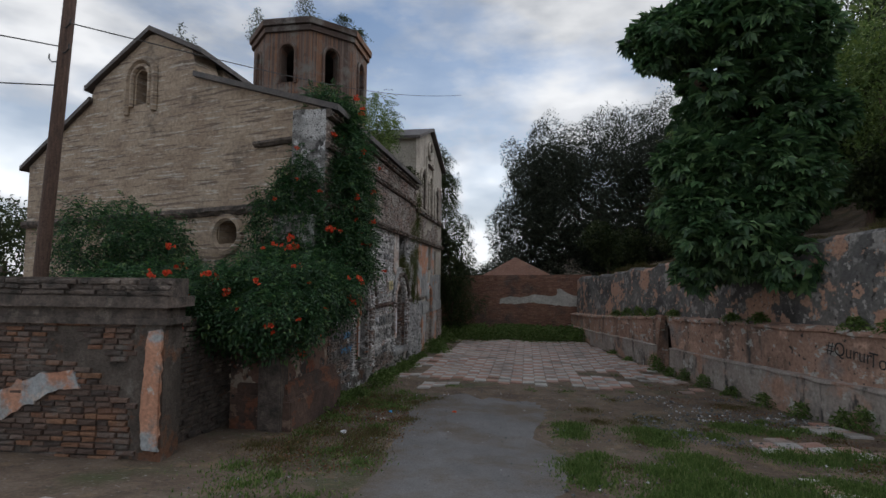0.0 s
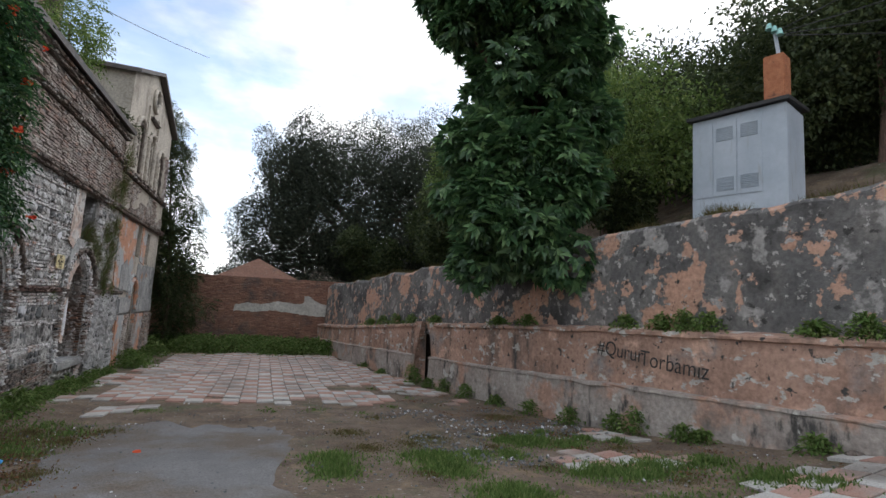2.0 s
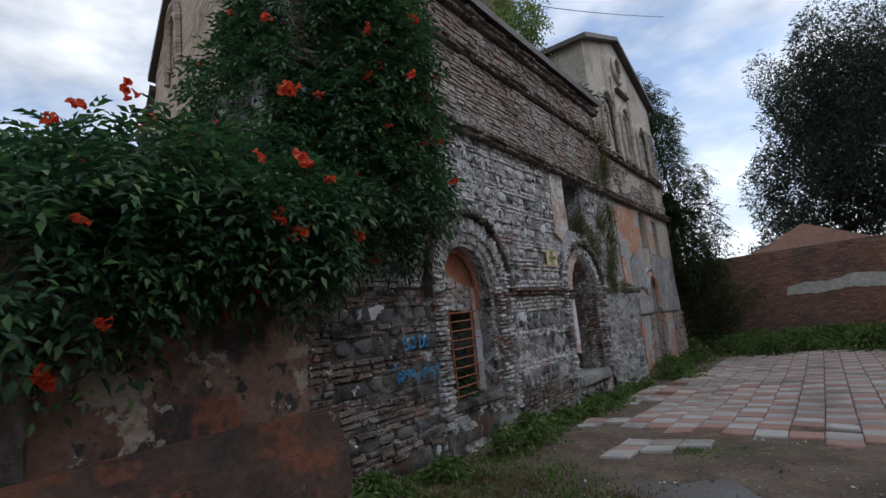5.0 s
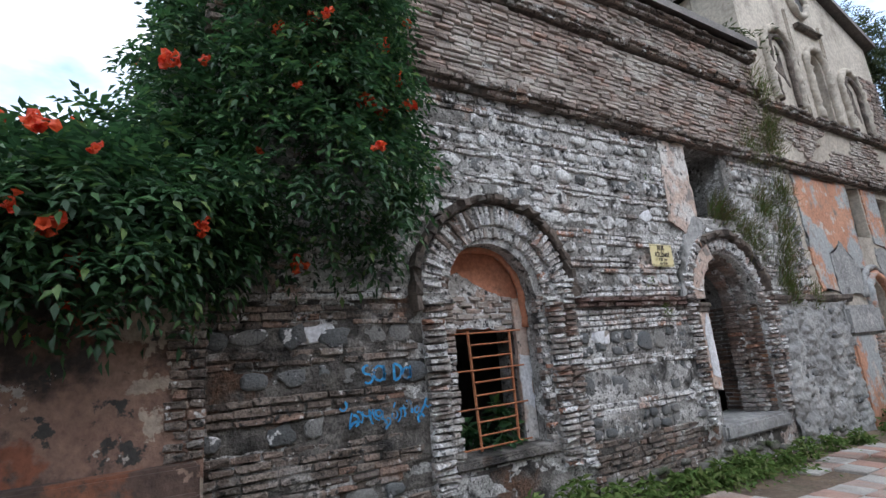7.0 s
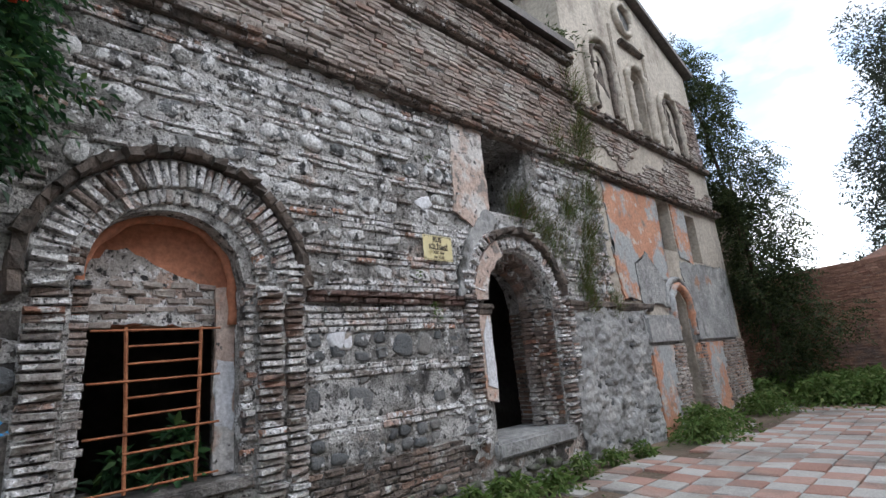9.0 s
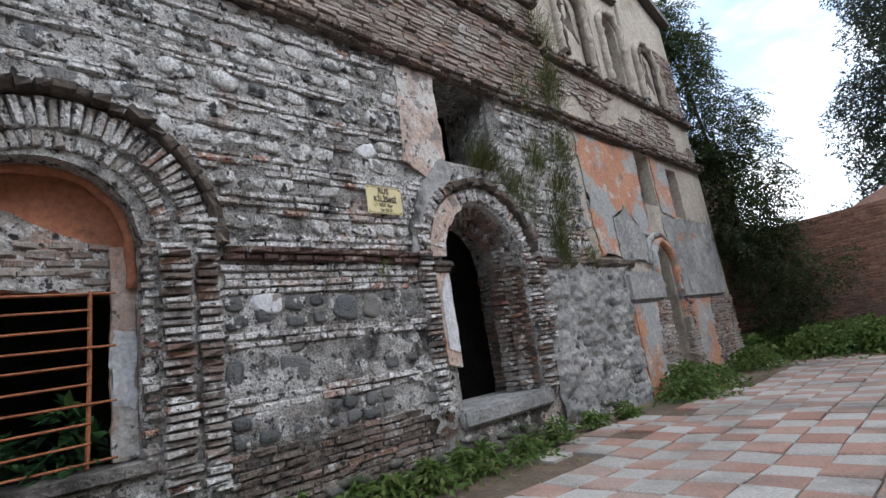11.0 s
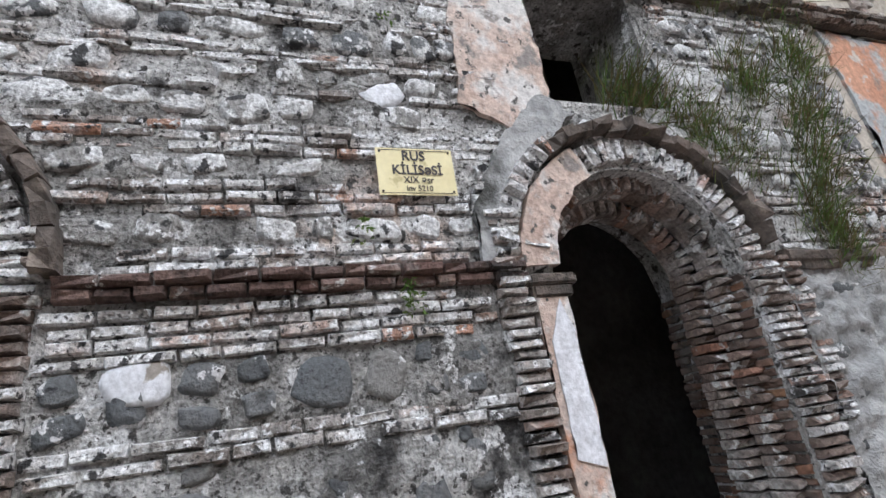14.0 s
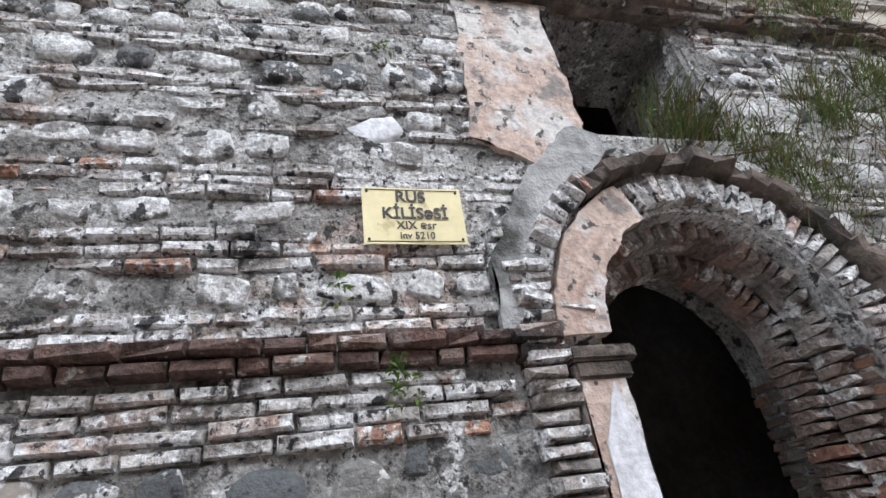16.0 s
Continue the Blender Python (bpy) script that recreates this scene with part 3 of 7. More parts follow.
roof_sheet("aisle_roof", [(FACE + 0.22, 6.28), (-8.25, 7.72)], 8.6, "dark sheet roof over the side aisle")
roof_sheet("aisle_roof", [(AISLE_L - 0.3, 5.88), (-12.2, 7.62)], 17)
roof_sheet("nave_roof", [(-8.0, 8.27), (NAVE_MID, 9.22), (-12.45, 7.95)], 18, "dark sheet roof with weeds on its ridge")
bm = bmesh.new()
box(bm, -8.5, -8.15, 12.2, 28, 6.0, 8.3)
box(bm, -12.3, -12.0, 13.2, 28, 6.0, 7.9)
part("clerestory_wall", bm, FACADE, church)
bm = bmesh.new()
prism(bm, [(FACE + 0.16, CROSS0 - 0.2, 8.1), (FACE + 0.16, CROSS_MID, 9.22), (FACE + 0.16, CROSS1 + 0.2, 8.03), (FACE + 0.16, CROSS1 + 0.2, 8.15), (FACE + 0.16, CROSS_MID, 9.34), (FACE + 0.16, CROSS0 - 0.2, 8.22)], (-5.0, 0, 0))
part("transept_roof", bm, ROOF, church, "sheet roof over the gabled transept")

# the eight-sided drum over the crossing
DRUM = (-9.6, 20.9)
bm = bmesh.new()
corners = [(DRUM[0] + 2.47 * math.cos(radians(22.5 + 45 * i)), DRUM[1] + 2.47 * math.sin(radians(22.5 + 45 * i))) for i in range(8)]
for i in range(8):
    p, q = Vector((*corners[i], 0)), Vector((*corners[(i + 1) % 8], 0))
    length, d = (q - p).length, (q - p).normalized()
    inward = Vector((-d.y, d.x, 0)) * 0.5
    pierced_wall(bm, lambda u, z: p + d * u + Vector((0, 0, z)), inward, 0, length, 7.0, lambda u: 13.2 + 0.08 * noise.noise((u * 3, i, 0)), [(length / 2 - 0.28, length / 2 + 0.28, 10.6, 11.85, True)])
drum = part("drum", bm, FENCE_BRICK, church, "eight-sided ruined brick drum with arched windows")
for k, (z0, z1, r) in enumerate(((12.95, 13.2, 2.68), (12.7, 12.92, 2.58), (9.9, 10.1, 2.57))):
    bm = bmesh.new()
    ring = [(r * math.cos(radians(22.5 + 45 * i)), r * math.sin(radians(22.5 + 45 * i))) for i in range(8)]
    for i in range(8):
        (ax, ay), (bx, by) = ring[i], ring[(i + 1) % 8]
        f = 2.25 / r
        prism(bm, [(DRUM[0] + ax, DRUM[1] + ay, z0), (DRUM[0] + bx, DRUM[1] + by, z0), (DRUM[0] + bx * f, DRUM[1] + by * f, z0), (DRUM[0] + ax * f, DRUM[1] + ay * f, z0)], (0, 0, z1 - z0))
    part("drum_cornice", bm, DARK_MOULD if k == 2 else FENCE_BRICK, church)
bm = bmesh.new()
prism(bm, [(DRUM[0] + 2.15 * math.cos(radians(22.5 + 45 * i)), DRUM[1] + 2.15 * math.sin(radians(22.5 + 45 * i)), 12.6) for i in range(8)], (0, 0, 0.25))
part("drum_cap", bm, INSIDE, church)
for i in range(8):
    p, q = Vector((*corners[i], 0)), Vector((*corners[(i + 1) % 8], 0))
    d, mid = (q - p).normalized(), (p + q) / 2
    out = Vector((d.y, -d.x, 0))
    bm = bmesh.new()
    pts = [mid + d * (0.36 * math.cos(a)) + Vector((0, 0, 11.85 + 0.36 * math.sin(a))) + out * 0.03 for a in (math.pi * j / 10 for j in range(11))]
    pts = [pts[0] - Vector((0, 0, 1.3))] + pts + [pts[-1] - Vector((0, 0, 1.3))]
    tube(bm, pts, 0.07, 6)
    part("window_moulding", bm, FENCE_BRICK, church)


# mouldings along the walls: a rough brick cornice, run as a bent bar
def cornice(a, b, height, out, material, normal, label=""):
    bm = bmesh.new()
    a, b, normal = Vector(a), Vector(b), Vector(normal)
    n = max(int((b - a).length / 0.22), 2)
    prof = [(0, 0), (out * 0.55, 0), (out * 0.8, height * 0.3), (out, height * 0.45), (out, height * 0.85), (out * 0.7, height), (0, height)]
    rows = []
    for i in range(n + 1):
        c = a + (b - a) * i / n
        j = 0.014 * noise.noise(c * 3.1)
        rows.append([bm.verts.new(c + normal * (o * (1 + 0.3 * noise.noise(c * 4 + Vector((0, 0, k))))) + Vector((0, 0, z + j + 0.012 * noise.noise(c * 7 + Vector((k, 0, 0)))))) for k, (o, z) in enumerate(prof)])
    for r, s in zip(rows, rows[1:]):
        for k in range(len(prof) - 1):
            bm.faces.new((r[k], s[k], s[k + 1], r[k + 1]))
    bm.faces.new(rows[0])
    bm.faces.new(rows[-1][::-1])
    return part("cornice", bm, material, church, label)


X = (1, 0, 0)
cornice((FACE - 0.03, WEST, 4.16), (FACE - 0.03, CROSS1, 4.16), 0.16, 0.13, DARK_MOULD, X, label="sooty projecting brick string course")
cornice((FACE - 0.03, WEST, 5.46), (FACE - 0.03, CROSS0, 5.46), 0.13, 0.1, DARK_MOULD, X)
cornice((FACE - 0.03, WEST, 6.12), (FACE - 0.03, CROSS0, 6.12), 0.18, 0.14, DARK_MOULD, X)
cornice((FACE - 0.03, CROSS0, 5.28), (FACE - 0.03, CROSS1, 5.28), 0.14, 0.11, DARK_MOULD, X)
cornice((FACE - 0.03, 17.62, 1.86), (FACE - 0.03, 20.2, 1.86), 0.13, 0.09, DARK_MOULD, X)
FN = (-0.243, -0.97, 0)
cornice(front(AISLE_L, 4.1), front(FACE - 0.1, 4.2), 0.2, 0.18, DARK_MOULD, FN, label="dark weathered string course across the front")
cornice(front(-6.25, 5.72), front(-4.5, 5.72), 0.13, 0.14, DARK_MOULD, FN)
for k, (rr, bar) in enumerate(((0.52, 0.09), (0.34, 0.07))):
    bm = bmesh.new()
    pts = [Vector(front(-10.2 + rr * math.cos(a), 8.0 + rr * math.sin(a))) + Vector(FN) * 0.03 for a in (math.pi * j / 12 for j in range(13))]
    low = 0.95 - 0.2 * k
    tube(bm, [pts[0] - Vector((0, 0, low))] + pts + [pts[-1] - Vector((0, 0, low))], bar, 6)
    part("window_moulding", bm, FACADE, church)
bm = bmesh.new()
tube(bm, [Vector(front(-7.01 + 0.42 * math.cos(a), 3.72 + 0.42 * math.sin(a))) + Vector(FN) * 0.02 for a in (2 * math.pi * j / 16 for j in range(17))], 0.1, 6)
part("window_moulding", bm, FACADE, church)

# ---- the retaining wall ----
def along(u, y):
    """A point at depth u behind the retaining wall's face line."""
    return (7.83 - 0.2 * y + 1.02 * u, y)


def ret_section(name, material, label, prof, y0=-6.0, y1=27.6, gap=None, seed=0.0):
    """A run of the retaining wall with a constant section: rows of (depth, height above the base line, share of the slope)."""
    bm = bmesh.new()
    n = 170
    rows = []
    ys = [y0 + (y1 - y0) * i / n for i in range(n + 1)]
    for y in ys:
        row = []
        for k, (u, z) in enumerate(prof):
            j = 0.03 * noise.noise((y * 1.7, k * 3.1, seed)) + 0.012 * noise.noise((y * 6, k, seed))
            px, py = along(u + j, y)
            row.append(bm.verts.new((px, py, z(y) + j)))
        rows.append(row)
    for (r, s, y) in zip(rows, rows[1:], ys):
        for k in range(len(prof) - 1):
            bm.faces.new((r[k], s[k], s[k + 1], r[k + 1]))
    bm.faces.new(rows[0][::-1])
    bm.faces.new(rows[-1])
    return part(name, bm, material, wall_east_yard, label)


wall_east_yard = thing("wall_east", "long two-stepped retaining wall with peeling salmon and grey plaster", "wall", kind="structure")
foot = lambda y: float(np.interp(y, [-10, 0, 6.3, 10.4, 14.5, 18, 24, 40], [2.0, 1.5, 0.72, 0.3, 0.1, -0.05, -0.18, -0.3])) - 0.3
skirt = lambda y: float(np.interp(y, [-10, 0, 6.3, 14.5, 24, 40], [1.95, 1.5, 1.07, 0.72, 0.42, 0.2]))
ledge = lambda y: float(np.interp(y, [-10, 6.3, 11, 17.7, 24, 40], [2.6, 1.95, 1.84, 1.55, 1.1, 0.6]))
crest = lambda y: retaining_top(y) + 0.16 * noise.noise((y * 0.8, 0, 0)) + 0.07 * noise.noise((y * 3.0, 1, 0))
for k, (ya, yb) in enumerate(((-6.0, 16.75), (17.85, 27.6))):
    ret_section("skirting", SKIRT, "grey and salmon plinth", [(-0.13, foot), (-0.13, lambda y: skirt(y) - 0.05), (-0.16, lambda y: skirt(y) - 0.04), (-0.155, skirt), (0.02, lambda y: skirt(y) + 0.015), (0.02, foot)], ya, yb, seed=1 + 5 * k)
    ret_section("lower_wall", SALMON, "", [(0.0, foot), (0.0, lambda y: ledge(y) - 0.09), (-0.06, lambda y: ledge(y) - 0.075), (-0.055, lambda y: ledge(y) - 0.02), (0.0, ledge), (0.3, lambda y: ledge(y) + 0.05), (0.35, foot)], ya, yb, seed=2 + 5 * k)
# the hole broken through the lower wall, narrowing upwards, with a dark sheet behind
for outline in ([(16.7, -0.3), (16.76, 0.4), (16.82, 0.8), (16.95, 1.15), (17.1, 1.45), (17.3, 1.62), (16.7, 1.62)], [(17.95, -0.3), (17.86, 0.3), (17.78, 0.6), (17.84, 0.9), (17.66, 1.2), (17.6, 1.45), (17.5, 1.62), (17.95, 1.6)]):
    dense = [(p[0] + (q[0] - p[0]) * k / 5, p[1] + (q[1] - p[1]) * k / 5) for p, q in zip(outline, outline[1:] + outline[:1]) for k in range(5)]
    bm = bmesh.new()
    prism(bm, [(*along(-0.01, y + 0.05 * noise.noise((y * 9, z * 9, 0))), z) for y, z in dense], (0.16, 0.03, 0))
    bmesh.ops.triangulate(bm, faces=[f for f in bm.faces if len(f.verts) > 4])
    part("broken_edge", bm, SALMON, wall_east_yard)
# flat backing sheet whose dark colour stands in for the hole's shade
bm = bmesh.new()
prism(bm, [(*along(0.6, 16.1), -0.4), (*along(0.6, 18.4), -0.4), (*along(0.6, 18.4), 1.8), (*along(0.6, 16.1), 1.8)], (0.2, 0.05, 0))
part("hole_back", bm, SHADED_SOIL, wall_east_yard)
ret_section("upper_wall", GREY_WALL, "dark grey plaster with salmon patches", [(0.28, lambda y: ledge(y) - 0.3), (0.28, lambda y: ledge(y) + 0.4), (0.3, lambda y: (ledge(y) + crest(y)) / 2), (0.32, lambda y: crest(y) - 0.08), (0.4, crest), (0.85, lambda y: crest(y) + 0.02), (0.95, lambda y: ledge(y) - 0.3)], seed=3)

# ---- the far wall and what stands behind ----
bm = bmesh.new()
prism(bm, [(-6.5, 28.0, -0.6), (3.4, 28.0, -0.6), (3.4, 28.0, 3.05), (-6.5, 28.0, 2.9)], (0, 0.4, 0))
far_wall = tagged(part("wall_far", bm, FAR_BRICK), "old red brick yard wall with a long bare plaster patch", "wall", kind="structure")
bm = bmesh.new()
base = [(-2.6, 29.2), (1.5, 29.2), (1.5, 33), (-2.6, 33)]
lo = [bm.verts.new((x, y, 2.95)) for x, y in base]
top = bm.verts.new((-0.7, 31.0, 4.1))
for i in range(4):
    bm.faces.new((lo[i], lo[(i + 1) % 4], top))
bm.faces.new(lo[::-1])
hut = thing("hut", "small brick hut with a low pyramid roof behind the yard wall", "hut")
part("roof", bm, FAR_BRICK, hut)
bm = bmesh.new()
box(bm, -2.5, 1.4, 29.3, 32.9, -0.4, 2.95)
part("wall", bm, FAR_BRICK, hut)

# ---- the fence wall in the foreground ----
bm = bmesh.new()
pl = [(-1.5, 1.42), (-0.6, 1.4), (0.3, 1.5), (1.2, 1.4), (2.2, 1.32), (2.85, 1.35), (2.8, 1.85), (2.3, 1.95), (1.75, 2.3), (1.6, 2.25), (1.65, 1.95), (1.2, 1.85), (0.4, 1.95), (-0.3, 1.75), (-0.9, 1.8), (-1.45, 1.7)]
dense = [(p[0] + (q[0] - p[0]) * k / 8, p[1] + (q[1] - p[1]) * k / 8) for p, q in zip(pl, pl[1:] + pl[:1]) for k in range(8)]
prism(bm, [(x + 0.03 * noise.noise((x * 6, z * 6, 0)), 27.97, z + 0.06 * noise.noise((x * 5, z * 5, 3))) for x, z in dense], (0, 0.03, 0))
bmesh.ops.triangulate(bm, faces=[f for f in bm.faces if len(f.verts) > 4])
part("plaster_patch", bm, surface("pale_bare_plaster", [(0.3, (0.42, 0.40, 0.36)), (0.7, (0.58, 0.56, 0.52))], 2.0, 0.9, 0.3, 14.0), far_wall, "long pale plaster patch")
fence = thing("wall_fence", "crumbling red brick garden wall with moulded coping", "wall", kind="structure")
bm = bmesh.new()
prism(bm, [(-4.62, 5.95, -0.2), (-9.5, 5.55, -0.2), (-9.5, 5.55, 2.1), (-4.62, 5.95, 2.1)], (-0.07, 0.42, 0))
part("fence_core", bm, FENCE_JOINT, fence)
for z0, z1, o in ((2.08, 2.16, 0.07), (2.16, 2.3, 0.02), (2.3, 2.44, 0.1), (2.44, 2.68, 0.04)):
    bm = bmesh.new()
    prism(bm, [(-4.62 + o, 5.95 - o, z0), (-9.5, 5.55 - o, z0), (-9.5, 5.55 - o, z1), (-4.62 + o, 5.95 - o, z1)], (-0.07, 0.42 + 2 * o, 0))
    part("coping", bm, DARK_MOULD, fence)
bm = bmesh.new()
prism(bm, [(-5.0, 6.3, -0.2), (-5.0, 8.0, -0.2), (-5.0, 8.0, 2.1), (-5.0, 6.3, 2.1)], (-0.4, 0, 0))
part("fence_return", bm, FENCE_JOINT, fence)
bm = bmesh.new()
prism(bm, [(-4.0, 7.9, -0.2), (-4.0, 10.03, -0.2), (-4.0, 10.03, 2.6), (-4.0, 7.9, 2.4)], (-0.9, 0, 0))
part("plaster_pier", bm, PIER_PLASTER, fence, "damp rust-stained plaster over brick")
# the plinth's colour carries the shade of the vine above it
for z0, z1, o in ((0.0, 0.72, 0.24), (0.715, 0.80, 0.18), (0.795, 0.86, 0.1), (0.855, 0.96, 0.14)):
    bm = bmesh.new()
    box(bm, -4.6 - o, -4.0 + o, 7.88 - o * 0.4, 10.0, z0 - 0.2, z1, 0.02)
    part("plinth", bm, DARK_PLASTER, fence)
bm = bmesh.new()
box(bm, -4.3, -3.9, 7.7, 7.97, 0.1, 2.2, 0.02)
part("pier_edge", bm, DARK_MOULD, fence)

# ---- mouldings and fittings on the side wall ----
def arch_bar(name, yc, zc, r, bar, x, material, parent, drop=0.0, drop2=None, full=False, label=""):
    bm = bmesh.new()
    n = 24
    pts = [Vector((x, yc + r * math.cos(a), zc + r * math.sin(a))) for a in ((2 if full else 1) * math.pi * j / n for j in range(n + 1))]
    pts = [p + Vector((0.01 * noise.noise(p * 5), 0.012 * noise.noise(p * 6), 0.012 * noise.noise(p * 7))) for p in pts]
    if drop:
        pts = [pts[0] - Vector((0, 0, drop))] + pts + [pts[-1] - Vector((0, 0, drop if drop2 is None else drop2))]
    fine = []
    for p, q in zip(pts, pts[1:]):
        k = max(1, int((q - p).length / 0.05))
        fine += [p + (q - p) * i / k for i in range(k)]
    tube(bm, fine + [pts[-1]], bar, 10)
    for v in bm.verts:
        v.co += Vector((noise.noise(v.co * 9), noise.noise(v.co * 8 + Vector((3, 0, 0))), noise.noise(v.co * 8 + Vector((0, 5, 0))))) * bar * 0.62
    return part(name, bm, material, parent, label, smooth=True)


W1Y, W1Z = 12.62, 2.03
DY, DZ = 16.6, 1.92
arch_bar("arch_lining", W1Y - 0.04, W1Z - 0.02, 0.52, 0.035, FACE - 0.22, RED_PLASTER, church, 0.3)


def ragged(name, outline, x, thick, material, parent, label="", jag=0.035, axis=None):
    """A flat scab of plaster or paint with a broken edge, lying on the side wall (or on another plane by axis)."""
    place = axis or (lambda u, z, o: (x + o, u, z))
    dense = []
    for i in range(len(outline)):
        p, q = outline[i], outline[(i + 1) % len(outline)]
        n = max(2, int(math.hypot(q[0] - p[0], q[1] - p[1]) / 0.06))
        for k in range(n):
            u, z = p[0] + (q[0] - p[0]) * k / n, p[1] + (q[1] - p[1]) * k / n
            dense.append((u + jag * noise.noise((u * 9, z * 9, x)) + jag * noise.noise((u * 25, z * 25, 1)), z + jag * noise.noise((u * 9, z * 9, x + 7)) + jag * noise.noise((u * 25, z * 25, 5))))
    bm = bmesh.new()
    a = [bm.verts.new(place(u, z, 0)) for u, z in dense]
    b = [bm.verts.new(place(u, z, thick)) for u, z in dense]
    n = len(dense)
    bm.faces.new(b)
    for i in range(n):
        bm.faces.new((a[i], a[(i + 1) % n], b[(i + 1) % n], b[i]))
    bmesh.ops.triangulate(bm, faces=[f for f in bm.faces if len(f.verts) > 4])
    return part(name, bm, material, parent, label)


# the blocked head of the arched window
bm = bmesh.new()
half = [(FACE - 0.3, W1Y - 0.62, 1.72)] + [(FACE - 0.3, W1Y - 0.62 * math.cos(a), W1Z + 0.62 * math.sin(a)) for a in (math.pi * j / 16 for j in range(17))] + [(FACE - 0.3, W1Y + 0.62, 1.72)]
prism(bm, half, (-0.2, 0, 0))
part("arch_filling", bm, RED_PLASTER, church, "terracotta plaster in the blocked arch")
ragged("lime_patch", [(12.05, 1.72), (13.1, 1.72), (13.05, 2.02), (12.85, 2.06), (12.6, 2.14), (12.35, 2.28), (12.1, 2.2)], FACE - 0.3, 0.025, MORTAR, church, "flaking lime over brick")
ragged("plaster_jamb", [(12.98, 0.6), (13.13, 0.6), (13.13, 2.02), (12.98, 2.02)], FACE - 0.29, 0.05, SALMON_LIME, church, jag=0.015)
ragged("white_paint", [(12.97, 0.95), (13.12, 0.9), (13.12, 1.42), (12.99, 1.45)], FACE - 0.24, 0.01, WHITE_PAINT, church)
bm = bmesh.new()
box(bm, FACE - 0.7, FACE + 0.02, 11.98, 13.18, 0.5, 0.59, 0.02)
for v in bm.verts:
    v.co += Vector((0.02, 0, 0.015)) * noise.noise(v.co * 6)
part("window_sill", bm, BAY_JOINT, church, "worn stone sill")
bm = bmesh.new()
box(bm, FACE - 0.55, FACE - 0.32, 12.0, 12.14, 0.6, 1.72, 0.01)
part("window_jamb", bm, MORTAR, church)
grille = thing("window_grille", "rusty orange iron ladder grille in the arched window", "grille", at=(FACE - 0.2, 12.6, 0.6))
ginv = Matrix.Translation(-grille.location)
for y0, y1 in ((12.40, 12.36), (12.84, 12.86)):
    bm = bmesh.new()
    tube(bm, [(FACE - 0.2, y0, 0.6), (FACE - 0.21, (y0 + y1) / 2 + 0.006, 1.15), (FACE - 0.2, y1, 1.7)], 0.014, 6)
    part("upright", bm, RUST, grille).matrix_parent_inverse = ginv
for i, z in enumerate((0.63, 0.74, 0.86, 0.98, 1.1, 1.22, 1.33, 1.45, 1.57, 1.68)):
    wide = i in (0, 3, 6, 9)
    bm = bmesh.new()
    tube(bm, [(FACE - 0.195, 12.15 if wide else 12.38, z - 0.006), (FACE - 0.19, 12.6, z + 0.006 * noise.noise((i, 0, 0))), (FACE - 0.195, 13.0 if wide else 12.86, z + 0.008)], 0.0085, 6)
    part("rung", bm, RUST, grille).matrix_parent_inverse = ginv

# the doorway
ragged("plaster_jamb", [(15.745, 0.85), (15.935, 0.8), (15.935, 1.86), (15.745, 1.86)], FACE - 0.02, 0.06, SALMON_LIME, church, jag=0.012)
ragged("white_paint", [(15.78, 1.0), (15.925, 0.95), (15.925, 1.6), (15.88, 1.76), (15.78, 1.55)], FACE + 0.041, 0.008, WHITE_PAINT, church, "flaking white paint on the door jamb", 0.008)
arch_left = [math.radians(d) for d in range(178, 112, -6)]
ragged("arch_plaster", [(DY + 0.88 * math.cos(a), DZ + 0.88 * math.sin(a)) for a in arch_left] + [(DY + 0.665 * math.cos(a), DZ + 0.665 * math.sin(a)) for a in reversed(arch_left)], FACE - 0.02, 0.058, SALMON_LIME, church, "flaking pinkish plaster on the arch of the doorway", 0.014)
bm = bmesh.new()
box(bm, FACE - 0.5, FACE + 0.07, 15.72, 16.0, 1.84, 1.9, 0.012)
box(bm, FACE - 0.5, FACE + 0.056, 15.735, 15.97, 1.775, 1.846, 0.012)
part("capital", bm, DARK_MOULD, church, "broken moulded capital of the door jamb")
bm = bmesh.new()
box(bm, FACE - 0.78, FACE + 0.04, 15.85, 17.4, 0.2, 0.39, 0.03)
part("door_sill", bm, GREY_RENDER, church, "worn stone threshold")
ragged("plaster_patch", [(15.55, 3.0), (15.9, 2.8), (16.16, 3.1), (16.16, 4.15), (15.6, 4.15)], FACE - 0.02, 0.035, SALMON_LIME, church, "peeling salmon plaster beside the broken window")
ragged("plaster_patch", [(15.5, 1.98), (15.66, 2.1), (15.9, 2.6), (16.3, 2.95), (16.1, 3.1), (15.75, 2.75), (15.5, 2.3)], FACE - 0.01, 0.04, GREY_RENDER, church)


# the transept's lower storey
ragged("orange_plaster", [(19.3, 2.05), (20.3, 2.1), (20.9, 2.5), (21.2, 2.45), (21.28, 4.12), (19.2, 4.12)], FACE - 0.03, 0.025, ORANGE, church, "peeling orange plaster", 0.06)
ragged("orange_plaster", [(21.95, 3.0), (22.6, 2.9), (22.62, 4.12), (21.95, 4.12)], FACE - 0.03, 0.025, ORANGE, church, jag=0.03)
ragged("blue_grey_render", [(19.9, 2.0), (21.0, 2.0), (20.9, 2.5), (20.4, 2.95), (19.9, 2.7)], FACE - 0.004, 0.014, GREY_RENDER, church, jag=0.05)
ragged("cement_patch", [(21.9, 1.75), (24.5, 1.75), (24.5, 2.9), (21.9, 2.9)], FACE - 0.03, 0.02, GREY_RENDER, church, jag=0.05)
